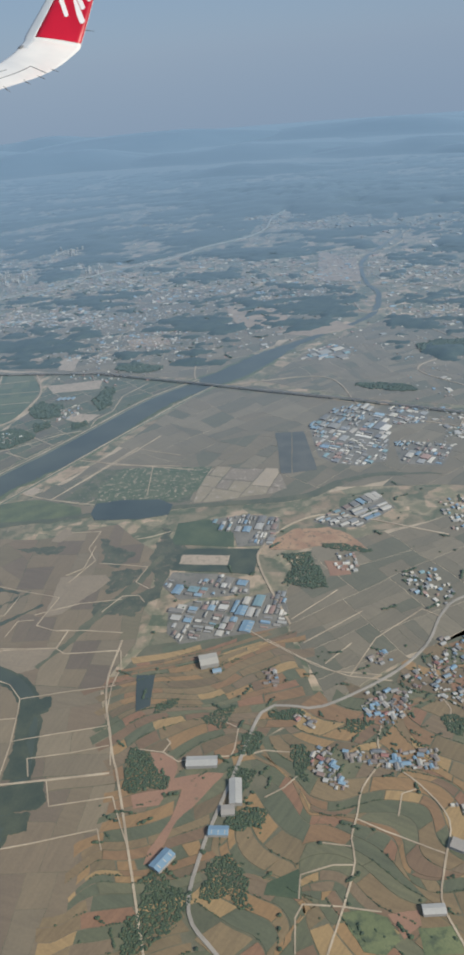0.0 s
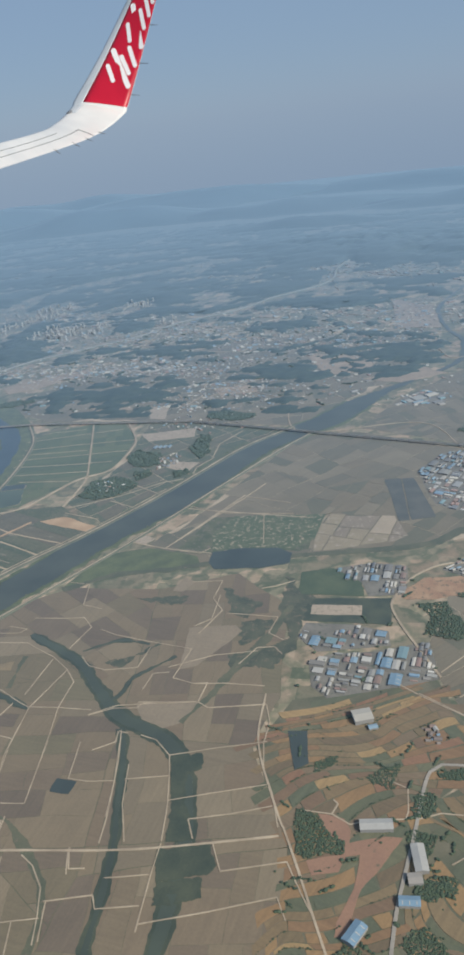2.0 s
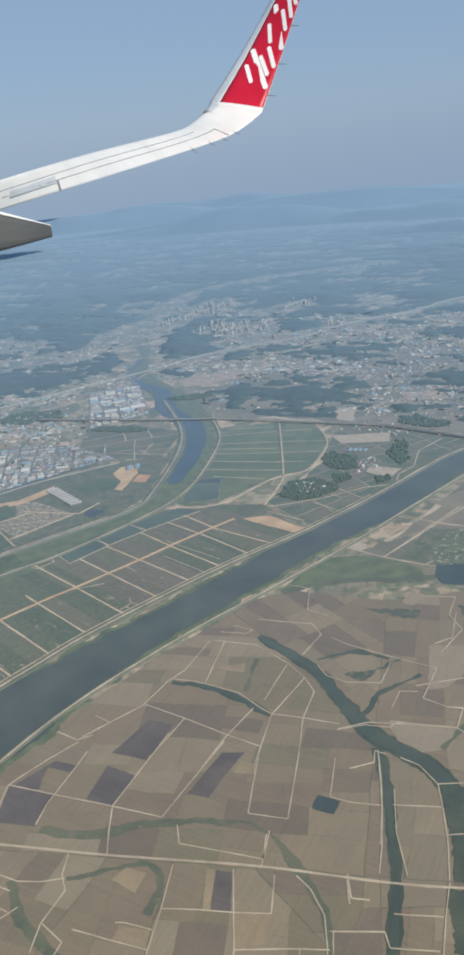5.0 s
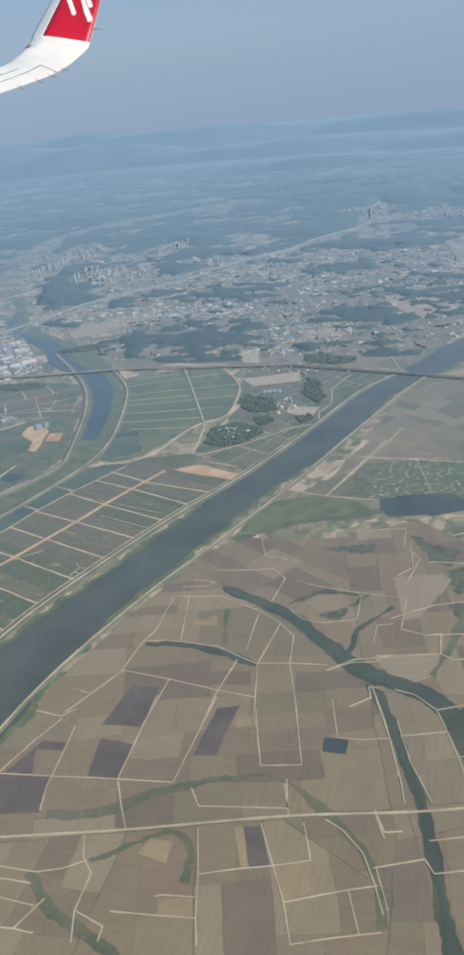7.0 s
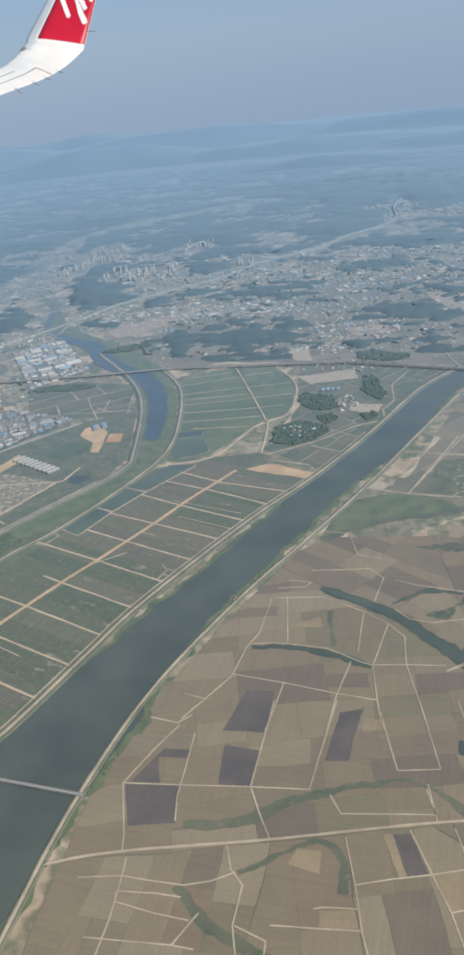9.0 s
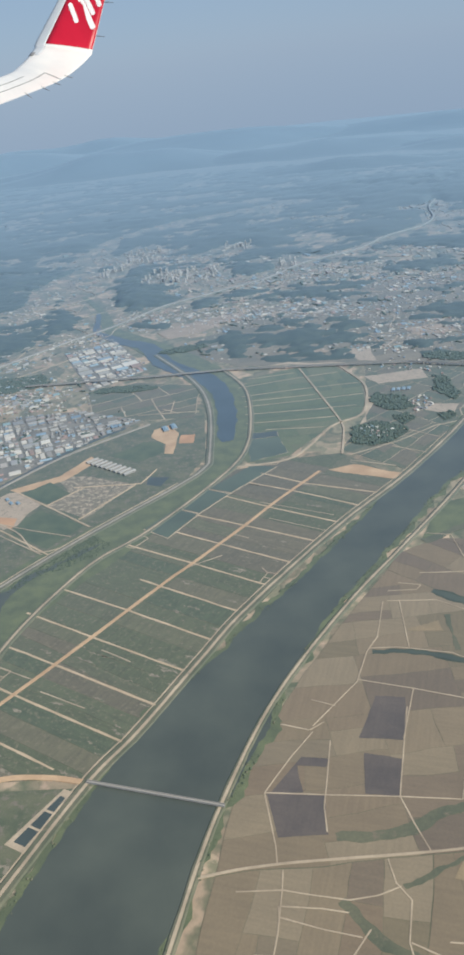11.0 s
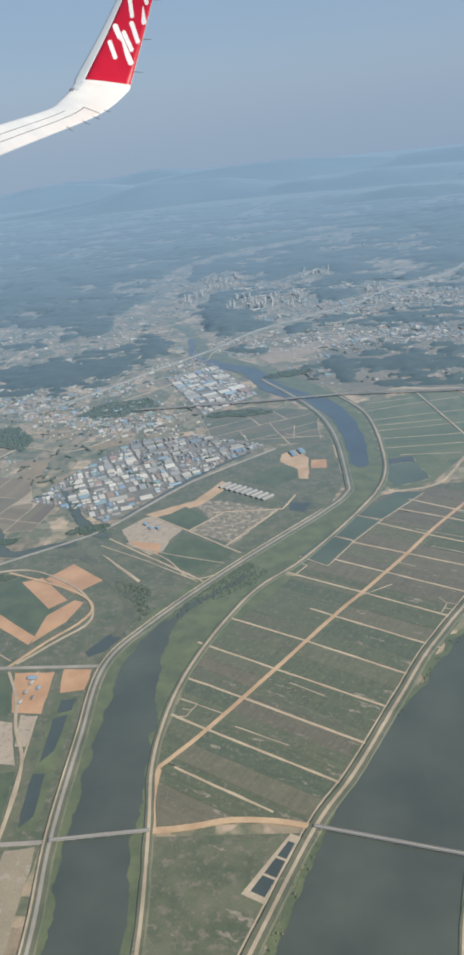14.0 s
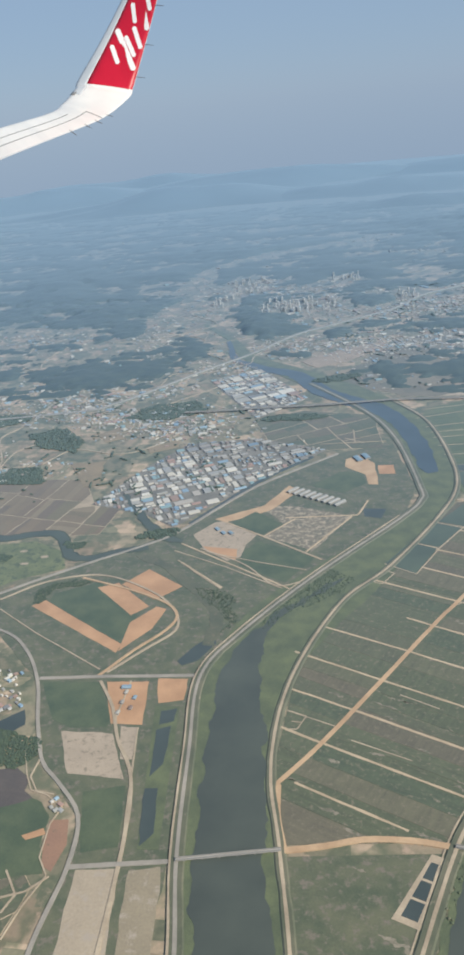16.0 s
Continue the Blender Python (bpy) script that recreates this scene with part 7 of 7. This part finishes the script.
# ---- aircraft wing ----
white_paint = surface("white_wing_paint", [(0.56, 0.57, 0.57), (0.63, 0.63, 0.62)], scale=0.05, grain=0.05, rough=0.35, bump=0, hazed=False)
grey_paint = surface("grey_leading_edge", [(0.36, 0.40, 0.44), (0.44, 0.47, 0.5)], scale=0.05, grain=0.1, rough=0.4, bump=0, hazed=False)
red_paint = surface("red_wing_paint", [(0.40, 0.008, 0.028), (0.45, 0.01, 0.032)], scale=0.05, grain=0.08, rough=0.35, bump=0, hazed=False)
dark_gap = surface("dark_panel_gap", [(0.17, 0.18, 0.19)], grain=0.2, rough=0.7, bump=0, hazed=False)
# near-black stands in for the shade on the fairing's side and underside
fairing_shade_paint = surface("shaded_fairing_paint", [(0.065, 0.07, 0.075), (0.085, 0.09, 0.092)], scale=0.05, grain=0.1, rough=0.45, bump=0, hazed=False)
mark_paint = surface("white_marking", [(0.75, 0.74, 0.73)], grain=0.05, rough=0.4, bump=0, hazed=False)

# where the camera is at 4 s; the wing is laid out from here
WING_VIEWPOINT = Vector((65.0, 0.7, 151.2))


def spot(bearing, rise, reach):
    """A place given by its bearing left of +y, its rise in degrees and its reach from the camera's place at 4 s."""
    a, b = radians(bearing), radians(rise)
    return WING_VIEWPOINT + Vector((-math.sin(a) * math.cos(b), math.cos(a) * math.cos(b), math.sin(b))) * reach


# bearing and rise of the leading edge, of the trailing edge, and reach, from the root to the tip, all set to fit the
# camera's view
SPAN = [
    (42.41, -2.81, 42.83, -4.62, 1300),
    (35.78, -1.52, 36.12, -3.3, 1450),
    (29.73, -0.45, 28.76, -1.91, 2200),
    (24.20, 0.34, 22.92, -0.76, 3300),
    (22.72, 0.82, 20.24, -0.10, 3900),
    (21.60, 1.60, 18.46, 0.85, 4150),
    (21.32, 2.04, 18.01, 1.48, 4220),
    (19.20, 4.55, 16.72, 4.22, 4300),
    (15.92, 8.86, 14.66, 8.73, 4380),
    (13.21, 12.39, 12.57, 12.31, 4400),
]
EDGE = 0.2
WICKS = (3.0, 3.35, 3.7, 4.1, 6.25, 6.85, 7.35, 7.8)
MARKS = [((6.45, 0.88), (6.98, 0.34), 21), ((6.52, 0.56), (6.74, 0.36), 17), ((6.68, 0.82), (6.90, 0.58), 17), ((6.82, 0.90), (7.04, 0.68), 17), ((7.10, 0.92), (7.52, 0.36), 20), ((7.16, 0.60), (7.32, 0.42), 16),
         ((7.32, 0.86), (7.48, 0.64), 16), ((7.46, 0.90), (7.62, 0.66), 16), ((7.60, 0.90), (7.72, 0.68), 16), ((7.69, 0.92), (7.78, 0.80), 14)]
# ends and taper of the fairing set to fit the camera's view
POD = (spot(39.1, -4.2, 1325), spot(33.1, -4.9, 1386))
POD_SIZE = (43.0, 9.0)




def station(s):
    """Leading and trailing edge at a place along the span, with the way that the upper skin faces."""
    line = [np.array(q, float) for q in SPAN]
    i = min(len(line) - 2, int(s))
    p = [line[max(0, min(len(line) - 1, k))] for k in (i - 1, i, i + 1, i + 2)]
    t = s - i
    q = 0.5 * (2 * p[1] + (p[2] - p[0]) * t + (2 * p[0] - 5 * p[1] + 4 * p[2] - p[3]) * t * t + (3 * p[1] - p[0] - 3 * p[2] + p[3]) * t ** 3)
    return spot(q[0], q[1], q[4] * 1.02), spot(q[2], q[3], q[4])


def frame_at(s):
    le, te = station(s)
    a, b = station(max(0, s - 0.05)), station(min(len(SPAN) - 1, s + 0.05))
    span = ((b[0] + b[1]) - (a[0] + a[1])).normalized()
    chord = te - le
    face = span.cross(chord).normalized()
    if face.dot(WING_VIEWPOINT - le) < 0:
        face = -face
    return le, chord, face


def skin(s, c, lift=0.0):
    """A point of the upper skin at chord fraction c."""
    le, chord, face = frame_at(s)
    thick = chord.length * 0.055 * math.sqrt(max(0, c)) * (1 - c) * 2.2
    return le + chord * c + face * (thick + lift * chord.length)


def wing_panel(name, s0, s1, c0, c1, material, parent, lift=0.0, label="", n=40, m=8, solid=True):
    v, f = [], []
    for i in range(n + 1):
        s = s0 + (s1 - s0) * i / n
        le, chord, face = frame_at(s)
        for j in range(m + 1):
            v.append(tuple(skin(s, c0 + (c1 - c0) * j / m, lift)))
        for j in range(m + 1):
            c = c0 + (c1 - c0) * j / m
            v.append(tuple(le + chord * c - face * chord.length * (0.05 * math.sqrt(max(0, c)) * (1 - c) * 2.2 + 0.004)) if solid else tuple(skin(s, c, lift - 0.004)))
    k = 2 * (m + 1)
    for i in range(n):
        for j in range(m):
            a = i * k + j
            f.append((a, a + 1, a + k + 1, a + k))
            b = a + m + 1
            f.append((b, b + k, b + k + 1, b + 1))
        a, b = i * k, i * k + m + 1
        f.append((a, a + k, b + k, b))
        a, b = i * k + m, i * k + 2 * m + 1
        f.append((a, b, b + k, a + k))
    ob = link(name, v, f, material, parent, label)
    for p in ob.data.polygons:
        p.use_smooth = True
    return ob


LAST = len(SPAN) - 1
wing = thing("aircraft_wing", "white airliner wing with a red upturned winglet", "wing")
panel = wing_panel("wing_panel", 0, LAST, 0.0, 1.0, white_paint, wing, n=90, m=14)
wing_panel("leading_edge", 4.6, LAST, 0.005, EDGE, grey_paint, wing, 0.003, "bare grey leading edge", 40, 4, False)
wing_panel("winglet_paint", 5.85, LAST, EDGE, 0.995, red_paint, wing, 0.004, "red painted winglet", 40, 8, False)
for s0, s1, c in ((0, 3.35, 0.36), (0, 3.9, 0.60)):
    wing_panel("panel_gap", s0, s1, c, c + 0.022, dark_gap, wing, 0.004, "dark gap along a flap", 30, 1, False)
wing_panel("panel_gap", 3.9, 3.93, 0.6, 0.99, dark_gap, wing, 0.004, "dark gap across a flap", 4, 4, False)
wing_panel("panel_gap", 1.55, 1.57, 0.6, 0.99, dark_gap, wing, 0.004, "dark gap across a flap", 4, 4, False)
wing_panel("flap_end", 1.1, 1.55, 0.45, 0.72, grey_paint, wing, 0.0045, "grey worn spoiler panel", 6, 4, False)
wing_panel("light_cover", 4.55, 4.72, 0.005, 0.1, dark_gap, wing, 0.008, "dark wing tip light", 3, 2, False)


def wick(s, reach, tilt):
    """A thin static discharge rod at the trailing edge."""
    le, chord, face = frame_at(s)
    te = le + chord
    d = (chord.normalized() + tilt * face.cross(chord).normalized()).normalized()
    w = 5.0
    n1, n2 = face * w * 0.5, d.cross(face).normalized() * w * 0.5
    p, q = te - d * 10, te + d * reach
    v = [tuple(p + a) for a in (n1, n2, -n1, -n2)] + [tuple(q + a * 0.4) for a in (n1, n2, -n1, -n2)]
    link("static_wick", v, [(0, 1, 5, 4), (1, 2, 6, 5), (2, 3, 7, 6), (3, 0, 4, 7), (4, 5, 6, 7)], dark_gap, wing, "thin dark static wick")


for s in WICKS:
    wick(s, 42 if s > 5 else 26, 0.0)


def mark(strokes):
    """The white marking on the winglet, as plain slanting bars."""
    for (s0, c0), (s1, c1), w in strokes:
        a, b = skin(s0, c0, 0.012), skin(s1, c1, 0.012)
        face = frame_at((s0 + s1) / 2)[2]
        d = (b - a).normalized()
        n = face.cross(d).normalized() * w
        e = d * w * 0.6
        top = [a - e - n * 0.6, a - e * 1.6, a - e + n * 0.6, b + e + n * 0.6, b + e * 1.6, b + e - n * 0.6]
        v = [tuple(p) for p in top] + [tuple(p - face * 1.0) for p in top]
        f = [tuple(range(6)), tuple(range(11, 5, -1))] + [(i, (i + 1) % 6, 6 + (i + 1) % 6, 6 + i) for i in range(6)]
        link("white_bar", v, f, mark_paint, wing, "plain white slanting bar")


mark(MARKS)


def fairing():
    """The flap track fairing under the trailing edge: a tapered pod with a blunt end, its shade painted dark, its lit
    top white.
    """
    v, f, n, m = [], [], 14, 16
    side = (POD[1] - POD[0]).normalized().cross(Vector((0, 0, 1))).normalized()
    for i in range(n + 1):
        t = i / n
        c = POD[0].lerp(POD[1], t)
        wide = POD_SIZE[0] + (POD_SIZE[1] - POD_SIZE[0]) * t ** 1.1
        for k in range(m):
            a = 2 * math.pi * k / m
            ca, sa = math.cos(a), math.sin(a)
            ca, sa = math.copysign(abs(ca) ** 0.6, ca), math.copysign(abs(sa) ** 0.6, sa)
            v.append(tuple(c + side * ca * wide * 0.5 + Vector((0, 0, 1)) * sa * wide))
    for i in range(n):
        for k in range(m):
            f.append((i * m + k, i * m + (k + 1) % m, (i + 1) * m + (k + 1) % m, (i + 1) * m + k))
    f.append(tuple(n * m + k for k in range(m)))
    ob = link("flap_fairing", v, f, fairing_shade_paint, wing, "flap track fairing with its shade painted dark grey")
    # strip of white over the top, where light falls on the fairing
    ks = range(2, 7)
    cap = [tuple(Vector(v[i * m + k]) + side * (4 - k) * 0.6 + Vector((0, 0, 1.2))) for i in range(n + 1) for k in ks]
    w = len(ks)
    faces = [(i * w + k, i * w + k + 1, (i + 1) * w + k + 1, (i + 1) * w + k) for i in range(n) for k in range(w - 1)]
    link("fairing_cover", cap, faces, white_paint, ob, "white lit top of the fairing")
    return ob


fairing()
